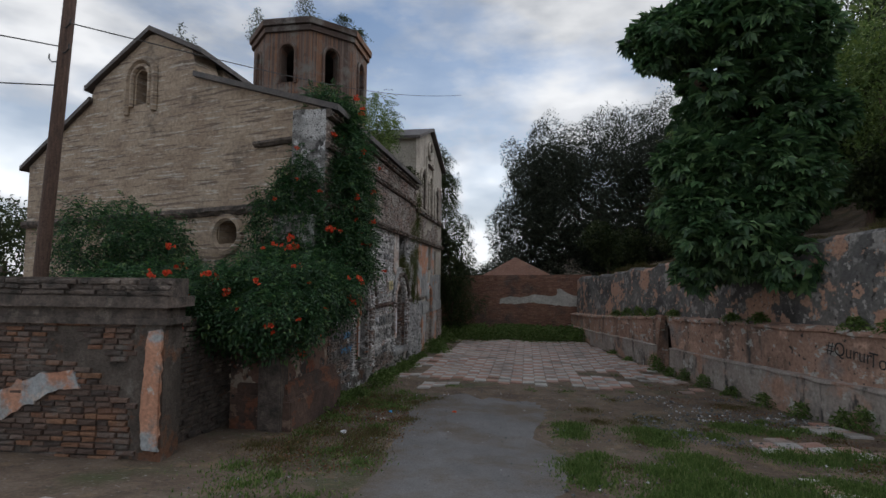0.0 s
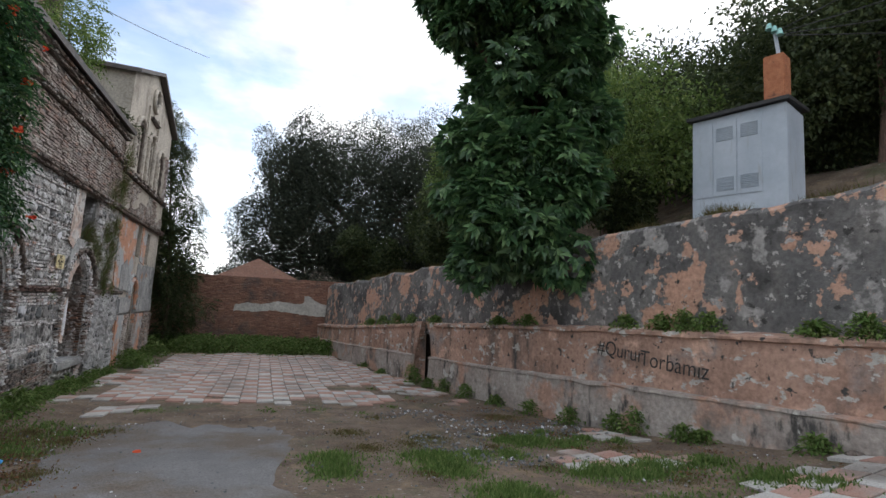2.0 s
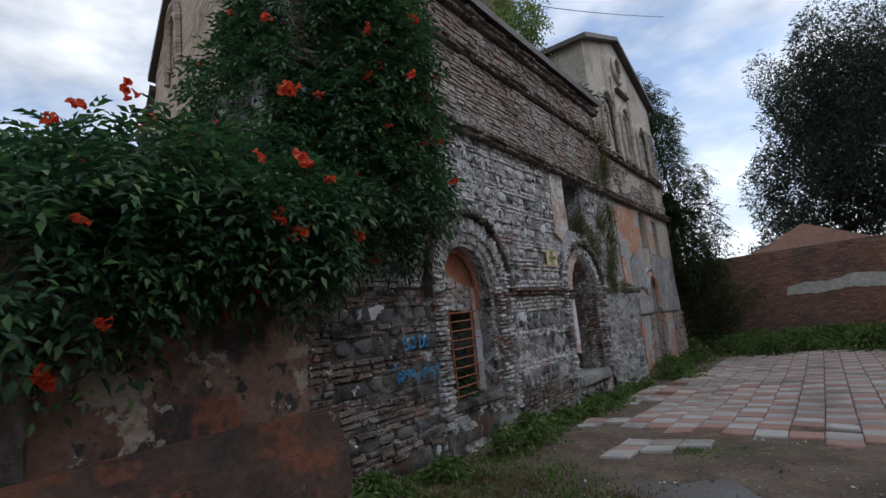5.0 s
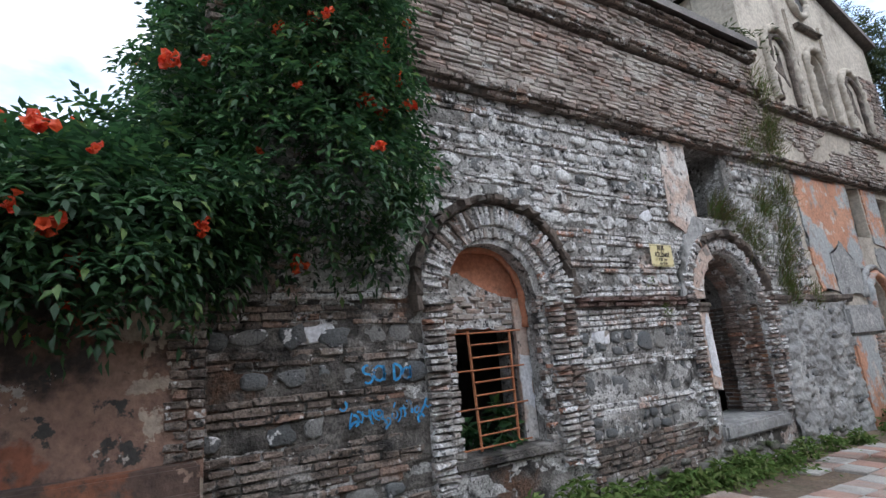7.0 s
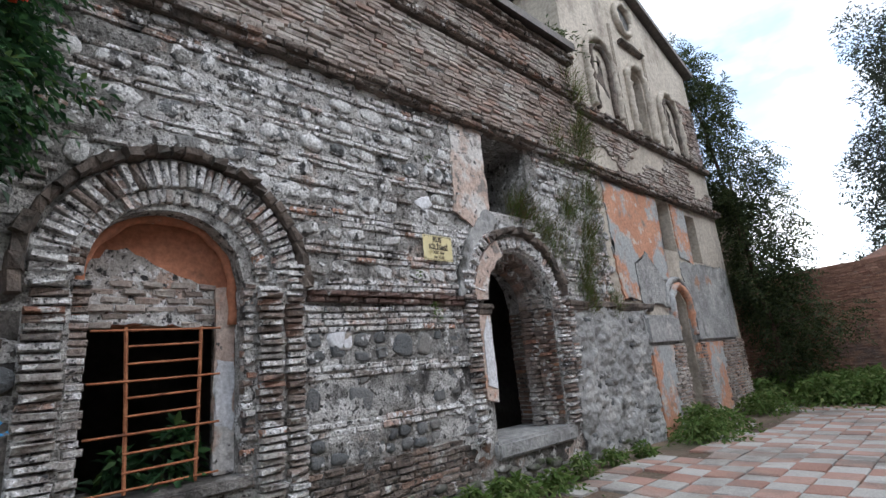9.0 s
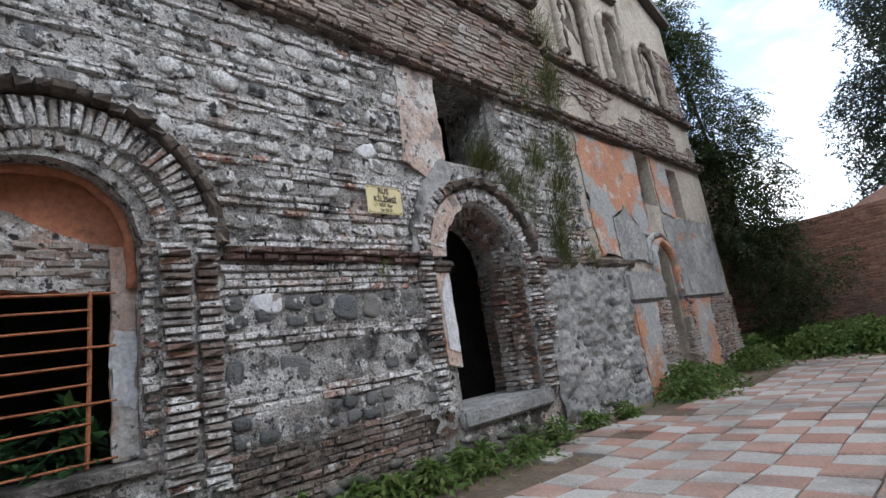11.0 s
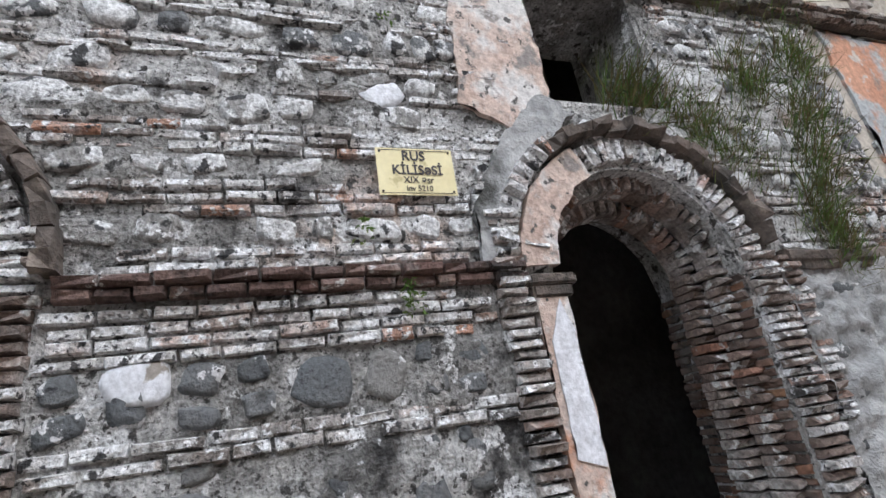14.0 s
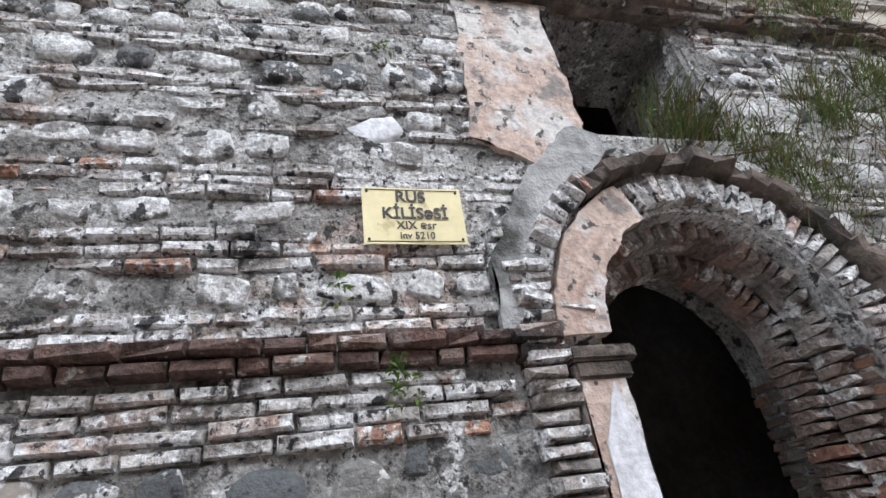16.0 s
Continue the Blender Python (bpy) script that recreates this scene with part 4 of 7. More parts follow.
for y0, y1 in ((19.75, 21.08), (21.8, 24.1)):
    bm = bmesh.new()
    box(bm, FACE - 0.1, FACE + 0.1, y0, y1, 1.28, 1.8, 0.06)
    part("pier_band", bm, GREY_RENDER, church, "thick rounded cement band")
    bm = bmesh.new()
    box(bm, FACE - 0.1, FACE + 0.06, y0 + 0.05, y1, -0.5, 1.3, 0.03)
    part("pier", bm, ORANGE, church)
arch_bar("door_moulding", 21.44, 1.95, 0.42, 0.07, FACE + 0.02, ORANGE, church, 0.5)
arch_bar("hood_moulding", 21.44, 1.95, 0.56, 0.06, FACE + 0.0, GREY_RENDER, church)
# the upper storey: blind arches, a middle window and a round one
for yc, z1, low in ((19.95, 6.7, 1.1), (23.0, 6.5, 1.0)):
    arch_bar("blind_arch", yc, z1, 0.5, 0.07, FACE + 0.01, TRANSEPT, church, low)
    arch_bar("blind_arch", yc, z1, 0.33, 0.05, FACE + 0.0, DARK_MOULD, church, low)
    ragged("painted_ornament", [(yc - 0.2, z1 - 0.4), (yc + 0.02, z1 - 0.1), (yc - 0.05, z1 + 0.15), (yc + 0.1, z1 + 0.05), (yc + 0.06, z1 - 0.3), (yc + 0.2, z1 - 0.7)], FACE - 0.03, 0.008, DARK_MOULD, church)
arch_bar("window_moulding", 21.5, 6.75, 0.42, 0.07, FACE + 0.01, TRANSEPT, church, 1.25)
arch_bar("round_window", 21.4, 8.3, 0.36, 0.07, FACE + 0.01, TRANSEPT, church, full=True)
bm = bmesh.new()
prism(bm, [(FACE - 0.028, 21.4 + 0.3 * math.cos(a), 8.3 + 0.3 * math.sin(a)) for a in (2 * math.pi * j / 18 for j in range(18))], (0.008, 0, 0))
part("round_window_panel", bm, BLACK, church)
cornice((FACE - 0.03, 21.0, 7.55), (FACE - 0.03, 22.0, 7.55), 0.1, 0.12, DARK_MOULD, X)
for y in (20.75, 22.2):
    bm = bmesh.new()
    box(bm, FACE - 0.1, FACE + 0.02, y - 0.1, y + 0.1, 5.42, 7.9, 0.02)
    part("pilaster", bm, TRANSEPT, church)

# ---- the yellow plate ----
BRASS = surface("yellow_enamel_plate", [(0.3, (0.70, 0.61, 0.33)), (0.7, (0.80, 0.72, 0.43))], 4.0, 0.5, 0.03, 30.0, [((0.50, 0.42, 0.2), 9.0, 0.64, 0.72)], speckle=(0.95, 1.05))
INK = surface("black_lettering", [(0.3, (0.02, 0.018, 0.02)), (0.7, (0.05, 0.04, 0.045))], 8.0, 0.6, 0.0)
sign = thing("sign", "yellow metal name plate with black lettering on the church wall", "sign", at=(FACE + 0.03, 15.21, 2.5))
sinv = Matrix.Translation(-sign.location)
SX, SY0, SY1, SZ0, SZ1 = FACE + 0.035, 15.0, 15.42, 2.36, 2.64
bm = bmesh.new()
n = 14
front_row, back_row = [], []
for i in range(n + 1):
    u = i / n
    bend = 0.001 * math.sin(u * 7) + 0.001 * u
    for k, (z, o) in enumerate(((SZ0, 0.001 * math.sin(u * 5 + 1)), (SZ1, 0.0))):
        front_row.append(bm.verts.new((SX + bend + o, SY0 + (SY1 - SY0) * u, z)))
        back_row.append(bm.verts.new((SX + bend + o - 0.003, SY0 + (SY1 - SY0) * u, z)))
for i in range(n):
    a, b, c, d = 2 * i, 2 * i + 2, 2 * i + 3, 2 * i + 1
    bm.faces.new((front_row[a], front_row[b], front_row[c], front_row[d]))
    bm.faces.new((back_row[a], back_row[d], back_row[c], back_row[b]))
    bm.faces.new((front_row[d], front_row[c], back_row[c], back_row[d]))
    bm.faces.new((front_row[a], back_row[a], back_row[b], front_row[b]))
part("plate", bm, BRASS, sign).matrix_parent_inverse = sinv
for z, y0, y1 in ((SZ0 + 0.012, SY0 + 0.012, SY1 - 0.012), (SZ1 - 0.012, SY0 + 0.012, SY1 - 0.012)):
    bm = bmesh.new()
    box(bm, SX + 0.0015, SX + 0.0038, y0, y1, z - 0.0012, z + 0.0012)
    part("border_line", bm, INK, sign).matrix_parent_inverse = sinv
for y in (SY0 + 0.02, SY1 - 0.02):
    for z in (SZ0 + 0.022, SZ1 - 0.022):
        bm = bmesh.new()
        bmesh.ops.create_uvsphere(bm, u_segments=8, v_segments=6, radius=0.006, matrix=Matrix.Translation((SX + 0.003, y, z)))
        part("screw", bm, BLACK, sign).matrix_parent_inverse = sinv


def lettering(words, size, m, material, parent, bold=0.0, name="lettering"):
    cu = bpy.data.curves.new(name, "FONT")
    cu.body, cu.size, cu.align_x, cu.extrude, cu.offset = words, size, "CENTER", 0.001, bold
    tmp = bpy.data.objects.new(name, cu)
    me = bpy.data.meshes.new_from_object(tmp)
    bpy.data.objects.remove(tmp)
    me.transform(m)
    me.materials.clear()
    me.materials.append(material)
    ob = new(name, me)
    ob.parent = parent
    return ob


def on_side(x, y, z):
    """A plane that faces away from the side wall."""
    return Matrix.Translation((x, y, z)) @ Matrix(((0, 0, 1, 0), (1, 0, 0, 0), (0, 1, 0, 0), (0, 0, 0, 1)))


for words, size, z, bold in (("RUS", 0.07, 2.566, 0.0014), ("KİLİSəSİ", 0.068, 2.482, 0.0014), ("XIX əsr", 0.048, 2.431, 0.0003), ("inv 5210", 0.04, 2.384, 0.0003)):
    lettering(words, size, on_side(SX + 0.0042, 15.2 if words == "RUS" else 15.215, z) @ Matrix.Diagonal((1.04, 1.14, 1, 1)), INK, sign, bold).matrix_parent_inverse = sinv

# ---- spray paint ----
SPRAY = surface("black_spray_paint", [(0.3, (0.02, 0.02, 0.02)), (0.7, (0.05, 0.045, 0.045))], 8.0, 0.7, 0.0)
BLUE = surface("blue_spray_paint", [(0.3, (0.03, 0.22, 0.52)), (0.7, (0.06, 0.36, 0.70))], 8.0, 0.7, 0.2, 30.0, [((0.16, 0.16, 0.16), 7.0, 0.58, 0.62)])
ret_turn = Matrix(((0.196, 0, -0.98, 0), (-0.98, 0, -0.196, 0), (0, 1, 0, 0), (0, 0, 0, 1)))
for words, y, z, size in (("#Qurur", 10.33, 1.36, 0.36), ("Torbamız", 9.33, 1.25, 0.36)):
    px, py = along(-0.075, y)
    m = Matrix.Translation((px, py, z)) @ ret_turn @ Matrix.Rotation(radians(-4.0), 4, "Z") @ Matrix.Diagonal((0.86, 1, 1, 1))
    tagged(lettering(words, size, m, SPRAY, None, -0.001, "graffiti"), "black sprayed lettering on the salmon retaining wall", "graffiti")
g2 = np.random.default_rng(3)
scrawl = thing("blue_graffiti", "faded blue sprayed letters on the stone wall", "graffiti", at=(FACE, 11.0, 1.2))
binv = Matrix.Translation(-scrawl.location)


def stroke(points, wide):
    bm = bmesh.new()
    prev = None
    for i, (y, z) in enumerate(points):
        q = points[min(i + 1, len(points) - 1)]
        p = points[max(i - 1, 0)]
        t = Vector((0, q[0] - p[0], q[1] - p[1])).normalized()
        o = Vector((0, -t.z, t.y)) * wide * (0.8 + 0.3 * noise.noise((y * 20, z * 20, 0)))
        c = Vector((FACE + 0.035, y, z))
        pair = (bm.verts.new(c + o), bm.verts.new(c - o))
        if prev:
            bm.faces.new((prev[0], prev[1], pair[1], pair[0]))
        prev = pair
    part("stroke", bm, BLUE, scrawl).matrix_parent_inverse = binv


def arc(y, z, ry, rz, a0, a1):
    return [(y + ry * math.cos(a), z + rz * math.sin(a)) for a in np.linspace(a0, a1, 9)]


GY, GZ = 11.2, 1.385
stroke(arc(GY + 0.025, GZ + 0.035, 0.04, 0.035, 0.6, 4.7) + arc(GY + 0.025, GZ - 0.035, 0.04, 0.035, 1.5, -2.4), 0.013)
stroke(arc(GY + 0.123, GZ, 0.05, 0.06, 0.2, 6.3), 0.013)
stroke([(GY + 0.164, GZ + 0.06), (GY + 0.164, GZ - 0.06)], 0.012)
stroke([(GY + 0.254, GZ + 0.065), (GY + 0.254, GZ - 0.065)], 0.013)
stroke(arc(GY + 0.254, GZ, 0.07, 0.065, 1.57, -1.57), 0.013)
stroke(arc(GY + 0.369, GZ - 0.015, 0.04, 0.045, 0.2, 6.3), 0.012)
stroke([(GY + 0.402, GZ + 0.04), (GY + 0.402, GZ - 0.06)], 0.012)
for i in range(22):
    y, z = GY - 0.17 + 0.033 * i, GZ - 0.32 + 0.035 * g2.normal()
    turn, bend = g2.uniform(0, 3.1), g2.uniform(-1.6, 1.6)
    stroke([(y + 0.05 * f * math.cos(turn + bend * f), z + 0.06 * f * math.sin(turn + bend * f)) for f in np.linspace(-1, 1, 7)], g2.uniform(0.007, 0.013))


# ---- greenery ----
def unit(v):
    return v / np.maximum(np.linalg.norm(v, axis=-1, keepdims=True), 1e-9)


def blob_points(blobs, n, seed, inner=0.55, lump=0.35):
    """Points in the outer shells of lumpy ellipsoids, with the way out at each."""
    g = np.random.default_rng(seed)
    vol = np.array([b[3] * b[4] + b[3] * b[5] + b[4] * b[5] for b in blobs])
    pick = g.choice(len(blobs), n, p=vol / vol.sum())
    b = np.array(blobs)[pick]
    d = unit(g.normal(size=(n, 3)))
    phase = g.uniform(0, 6, (len(blobs), 3))[pick]
    bump = 1 + lump * 0.5 * (np.sin(d[:, 0] * 5 + phase[:, 0]) * np.sin(d[:, 1] * 6 + phase[:, 1]) + np.sin(d[:, 2] * 7 + phase[:, 2]) * np.sin(d[:, 0] * 4 + phase[:, 1]))
    r = (inner + (1 - inner) * g.random(n) ** 0.5) * bump
    return b[:, :3] + d * b[:, 3:6] * r[:, None], d


def leaf_object(name, pos, axis, normal, length, width, material, parent=None, label="", droop=0.25):
    """One mesh of folded leaves: each a bent diamond of four points."""
    axis, n = unit(axis), len(pos)
    sidew = unit(np.cross(axis, normal))
    up = np.cross(sidew, axis)
    length = np.broadcast_to(np.asarray(length, float), (n,))[:, None]
    width = np.broadcast_to(np.asarray(width, float), (n,))[:, None]
    tip = pos + axis * length - up * length * droop
    mid = pos + axis * length * 0.45 + up * length * 0.05
    v = np.stack([pos, mid + sidew * width / 2, tip, mid - sidew * width / 2], 1).reshape(-1, 3)
    k = np.arange(n)[:, None] * 4
    tri = np.concatenate([k + np.array([[0, 1, 2]]), k + np.array([[0, 2, 3]])], 1).reshape(-1, 3)
    me = bpy.data.meshes.new(name)
    me.vertices.add(len(v))
    me.vertices.foreach_set("co", v.ravel())
    me.loops.add(tri.size)
    me.loops.foreach_set("vertex_index", tri.ravel())
    me.polygons.add(len(tri))
    me.polygons.foreach_set("loop_start", np.arange(len(tri)) * 3)
    me.materials.append(material)
    me.update(calc_edges=True)
    ob = new(name, me)
    ob.parent = parent
    if label:
        ob["label"] = label
    return ob


def pinnate(pos, d, seed, pairs=4, leaflet=0.06, stem=0.22):
    """Leaflets set in pairs along a drooping stem: places, ways, normals, lengths."""
    g = np.random.default_rng(seed)
    n = len(pos)
    flat = d.copy()
    flat[:, 2] *= 0.4
    ax = unit(flat + 0.55 * g.normal(size=(n, 3)) + np.array([0, 0, -0.35]))
    s = unit(np.cross(ax, np.array([0.0, 0, 1]) + 0.3 * g.normal(size=(n, 3))))
    nor = np.cross(s, ax)
    nor *= np.sign(nor[:, 2:3] + 1e-6)
    P, A, N = [], [], []
    for i in range(pairs):
        f = (i + 0.6) / (pairs + 0.3)
        p = pos + ax * stem * f - np.array([0, 0, 1]) * stem * 0.35 * f * f
        for sg in (1, -1):
            P.append(p)
            A.append(unit(sg * s * 0.9 + ax * 0.55 + 0.12 * g.normal(size=(n, 3))))
            N.append(nor)
    P.append(pos + ax * stem - np.array([0, 0, 1]) * stem * 0.35)
    A.append(ax - np.array([0, 0, 0.4]))
    N.append(nor)
    P, A, N = np.concatenate(P), np.concatenate(A), np.concatenate(N)
    return P, A, N, leaflet * g.uniform(0.7, 1.25, len(P))


def palmate(pos, d, seed, fingers=6, size=0.2):
    """Broad leaves of several fingers that hang from the ends of twigs."""
    g = np.random.default_rng(seed)
    n = len(pos)
    ax = unit(d + 0.5 * g.normal(size=(n, 3)) + np.array([0, 0, -0.55]))
    s = unit(np.cross(ax, np.array([0.0, 0, 1]) + 0.35 * g.normal(size=(n, 3))))
    nor = np.cross(s, ax)
    nor *= np.sign(nor[:, 2:3] + 1e-6)
    P, A, N = [], [], []
    for i in range(fingers):
        a = (i / (fingers - 1) - 0.5) * 2.6
        P.append(pos)
        A.append(ax * math.cos(a) + s * math.sin(a) + 0.1 * g.normal(size=(n, 3)))
        N.append(nor)
    P, A, N = np.concatenate(P), np.concatenate(A), np.concatenate(N)
    return P, A, N, size * g.uniform(0.7, 1.2, len(P))


def tree(name, label, base, blobs, n, seed, material, style="single", leaf=0.12, width=0.4, trunk=0.2, inner=0.55, category="tree", limbs=True, clumps=0, group=""):
    """A tapered trunk with limbs into each mass of leaves, and a crown of leaves."""
    t = thing(name, label, category, group, at=base)
    inv = Matrix.Translation(-Vector(base))
    if limbs:
        bm = bmesh.new()
        b0 = Vector(base)
        c = Vector(blobs[0][:3])
        tube(bm, [b0 - Vector((0, 0, 0.2)), b0 + (c - b0) * 0.45 + Vector((0.08, -0.05, 0)), c], [trunk, trunk * 0.75, trunk * 0.4], 9)
        part("trunk", bm, WOOD, t).matrix_parent_inverse = inv
        for k, b in enumerate(blobs[1:]):
            bm = bmesh.new()
            s = b0 + (c - b0) * (0.4 + 0.12 * (k % 4))
            e = Vector(b[:3])
            tube(bm, [s, (s + e) / 2 + Vector((0, 0, 0.25)), e, e + Vector((0.4 * b[3], 0.2, 0.6 * b[5]))], [trunk * 0.5, trunk * 0.36, trunk * 0.2, trunk * 0.06], 6)
            part("limb", bm, WOOD, t).matrix_parent_inverse = inv
    g = np.random.default_rng(seed + 1)
    if clumps:
        small = []
        for b in blobs:
            for _ in range(clumps):
                v = unit(g.normal(size=3) + np.array([0, 0, 0.25]))
                f = g.uniform(0.55, 0.95)
                r = g.uniform(0.26, 0.46)
                small.append((b[0] + v[0] * b[3] * f, b[1] + v[1] * b[4] * f, b[2] + v[2] * b[5] * f, b[3] * r, b[4] * r, b[5] * r))
        blobs = small + [(b[0], b[1], b[2], b[3] * 0.7, b[4] * 0.7, b[5] * 0.7) for b in blobs]
    pos, d = blob_points(blobs, n, seed, inner)
    if style == "pinnate":
        P, A, N, L = pinnate(pos, d, seed, 4, leaf, leaf * 3.6)
    elif style == "palmate":
        P, A, N, L = palmate(pos, d, seed, 6, leaf)
    elif style == "willow":
        k = 7
        drop = np.repeat(np.arange(k), n)[:, None] * np.array([[0.0, 0, -leaf * 0.8]])
        P = np.tile(pos, (k, 1)) + drop + 0.05 * g.normal(size=(n * k, 3))
        A = unit(np.array([0, 0, -1.0]) + 0.5 * g.normal(size=(n * k, 3)))
        N, L = g.normal(size=(n * k, 3)), leaf * g.uniform(0.6, 1.2, n * k)
    else:
        P, A, N, L = pos, unit(d + 0.9 * g.normal(size=(n, 3)) + np.array([0, 0, -0.25])), g.normal(size=(n, 3)) + np.array([0, 0, 1.0]), leaf * g.uniform(0.6, 1.3, n)
    leaf_object("crown", P, A, N, L, L * width, material, t).matrix_parent_inverse = inv
    return t


# the trumpet vine over the church corner and the garden wall
VINE_BLOBS = [(-4.25, 10.85, 3.3, 0.7, 0.85, 0.85), (-4.3, 10.98, 4.4, 0.7, 0.72, 1.2), (-4.45, 11.0, 5.6, 0.7, 0.6, 1.0), (-4.6, 11.0, 6.5, 0.55, 0.45, 0.6), (-4.95, 9.95, 3.9, 0.75, 0.3, 0.9), (-4.75, 10.15, 4.8, 0.45, 0.25, 0.6), (-4.5, 8.9, 2.55, 1.05, 1.1, 0.6), (-5.6, 8.0, 2.3, 1.2, 1.2, 0.6), (-4.3, 8.0, 2.15, 0.8, 0.85, 0.5), (-4.5, 9.7, 2.75, 0.8, 0.65, 0.7), (-6.6, 7.6, 2.25, 1.0, 1.0, 0.5), (-4.0, 9.3, 2.4, 0.6, 0.8, 0.4)]
vine = tree("trumpet_vine", "dense trumpet vine with orange-red flowers over the wall", (-4.6, 9.2, 0.3), VINE_BLOBS, 17500, 11, VINE_LEAF, "pinnate", 0.084, 0.42, 0.09, 0.7, "vine")
tree("shrub", "green shrub before the church front", (-8.2, 8.9, 0.4), [(-8.2, 8.9, 3.4, 1.25, 0.7, 0.85), (-7.3, 8.8, 3.2, 0.8, 0.6, 0.7)], 2200, 12, VINE_LEAF, "pinnate", 0.07, 0.45, 0.05, 0.5, "shrub")
tree("broadleaf_tree", "tall dark broad-leaved tree hanging over the retaining wall", (6.4, 13.3, 3.4), [(5.1, 12.9, 6.2, 1.75, 1.6, 1.9), (4.7, 12.6, 3.9, 1.6, 1.4, 1.5), (5.0, 13.0, 8.4, 1.85, 1.8, 1.7), (5.9, 13.5, 9.9, 1.2, 1.2, 0.9), (3.3, 12.6, 8.3, 0.9, 0.9, 0.6), (4.3, 12.5, 5.0, 1.3, 1.1, 1.3), (4.9, 12.7, 10.2, 1.4, 1.2, 1.1)], 11000, 13, BIG_LEAF, "palmate", 0.27, 0.42, 0.28, 0.78, clumps=15)
tree("poplar_tree", "fresh light green tree on the bank behind the wall", (8.2, 26.0, 4.6), [(8.2, 26, 8.0, 1.8, 1.6, 2.2), (8.8, 26, 10.0, 1.3, 1.2, 1.4)], 16000, 19, LIGHT_LEAF, "single", 0.11, 0.55, 0.15, 0.45, clumps=14)
tree("willow_tree", "large dark drooping tree beyond the yard wall", (5.0, 35, 2), [(5.0, 35, 8.5, 5.5, 4, 5.6), (2.2, 33.5, 8.0, 3.6, 3, 4.6), (9.2, 35, 9.6, 4.6, 4, 5.4), (-0.4, 33, 5.6, 1.9, 1.6, 2.8), (12, 31, 8.0, 4.4, 4.4, 4.6), (6.0, 31.5, 5.0, 4, 2, 3), (3.5, 32.5, 3.6, 3.6, 1.6, 2.4), (9.5, 29.5, 5.4, 3.6, 2.4, 3.0), (0.5, 33, 9.6, 2.0, 1.8, 3.2), (-1.0, 33, 3.4, 2.0, 1.4, 2.0), (1.4, 32.4, 6.0, 2.4, 1.6, 3.0)], 300000, 14, DARK_LEAF, "single", 0.15, 0.34, 0.4, 0.5, clumps=18)
tree("yard_tree", "leafy green tree standing beyond the church", (-20.0, 16.5, ground_z(-20.0, 16.5)), [(-20.0, 16.5, 3.2, 2.2, 2.0, 2.2), (-21.5, 17.0, 2.4, 1.8, 1.6, 1.8)], 9000, 17, HILL_LEAF, "single", 0.16, 0.5, 0.16, 0.4, clumps=10)
tree("ailanthus_tree", "young feathery tree growing beside the transept", (-3.9, 25.8, -0.2), [(-3.9, 25.7, 3.0, 1.0, 0.8, 2.4), (-3.5, 25.9, 1.6, 1.1, 0.8, 1.5), (-4.0, 25.7, 5.4, 1.0, 0.8, 1.8), (-4.3, 25.6, 7.4, 0.9, 0.7, 1.1), (-4.5, 25.6, 8.8, 0.6, 0.6, 0.8)], 5200, 15, HILL_LEAF, "pinnate", 0.09, 0.4, 0.09, 0.4, clumps=10)
tree("roof_sapling", "leafy sapling rooted in the roof edge", (-5.3, 17.0, 6.7), [(-5.3, 17.0, 8.4, 0.7, 0.7, 1.0), (-5.0, 16.6, 7.7, 0.5, 0.6, 0.6)], 500, 16, LIGHT_LEAF, "pinnate", 0.1, 0.4, 0.04, 0.3, "sapling")
tree("hillside_tree", "tall dark green tree high on the wooded bank", (14.5, 22.0, ground_z(14.5, 22.0)), [(14.5, 22, 9.5, 3.0, 2.6, 3.2), (15.5, 22.5, 13.0, 3.2, 2.6, 2.6), (12.8, 23, 8.5, 2.0, 1.8, 2.0), (17.6, 20.5, 12.0, 3.0, 2.6, 3.0)], 27000, 39, HILL_LEAF, "single", 0.2, 0.5, 0.2, 0.4, clumps=14, group="trees on the bank")
for k, (x, y, h) in enumerate(((19.0, 16.0, 3.4), (16.8, 17.8, 2.8), (22.0, 13.0, 3.8), (15.5, 13.4, 2.6))):
    z = ground_z(x, y)
    tree("hillside_tree", "tall dense tree high on the bank behind the kiosk", (x, y, z), [(x, y, z + h * 1.1, h, h, h * 0.95), (x - h * 0.5, y + h * 0.4, z + h * 0.7, h * 0.7, h * 0.7, h * 0.6)], 15000, 140 + k, HILL_LEAF, "single", 0.19, 0.5, 0.18, 0.35, clumps=12, group="trees on the bank")
g = np.random.default_rng(5)
for i in range(26):
    y = 9.0 + 26 * (i % 13) / 13 + g.uniform(-1, 1)
    u = 2.5 + 4.2 * (i // 13) + g.uniform(0, 3.5)
    x = 7.83 - 0.2 * y + 1.02 * u
    if u < 6 and 8.5 < y < 14:
        u, x = u + 5, x + 5
    z = ground_z(x, y)
    h = g.uniform(1.2, 2.6) if u < 5 else g.uniform(2.4, 4.2)
    tree("hillside_tree", "dense green tree on the wooded bank" if h > 2.4 else "green bush on the bank above the wall", (x, y, z), [(x, y, z + h * 0.9, h * 0.8, h * 0.8, h * 0.75), (x + h * 0.5, y - h * 0.3, z + h * 0.7, h * 0.6, h * 0.6, h * 0.6)], 14000, 40 + i, HILL_LEAF if i % 4 else LIGHT_LEAF, "single", 0.15, 0.5, 0.12, 0.3, clumps=9, group="trees on the bank")
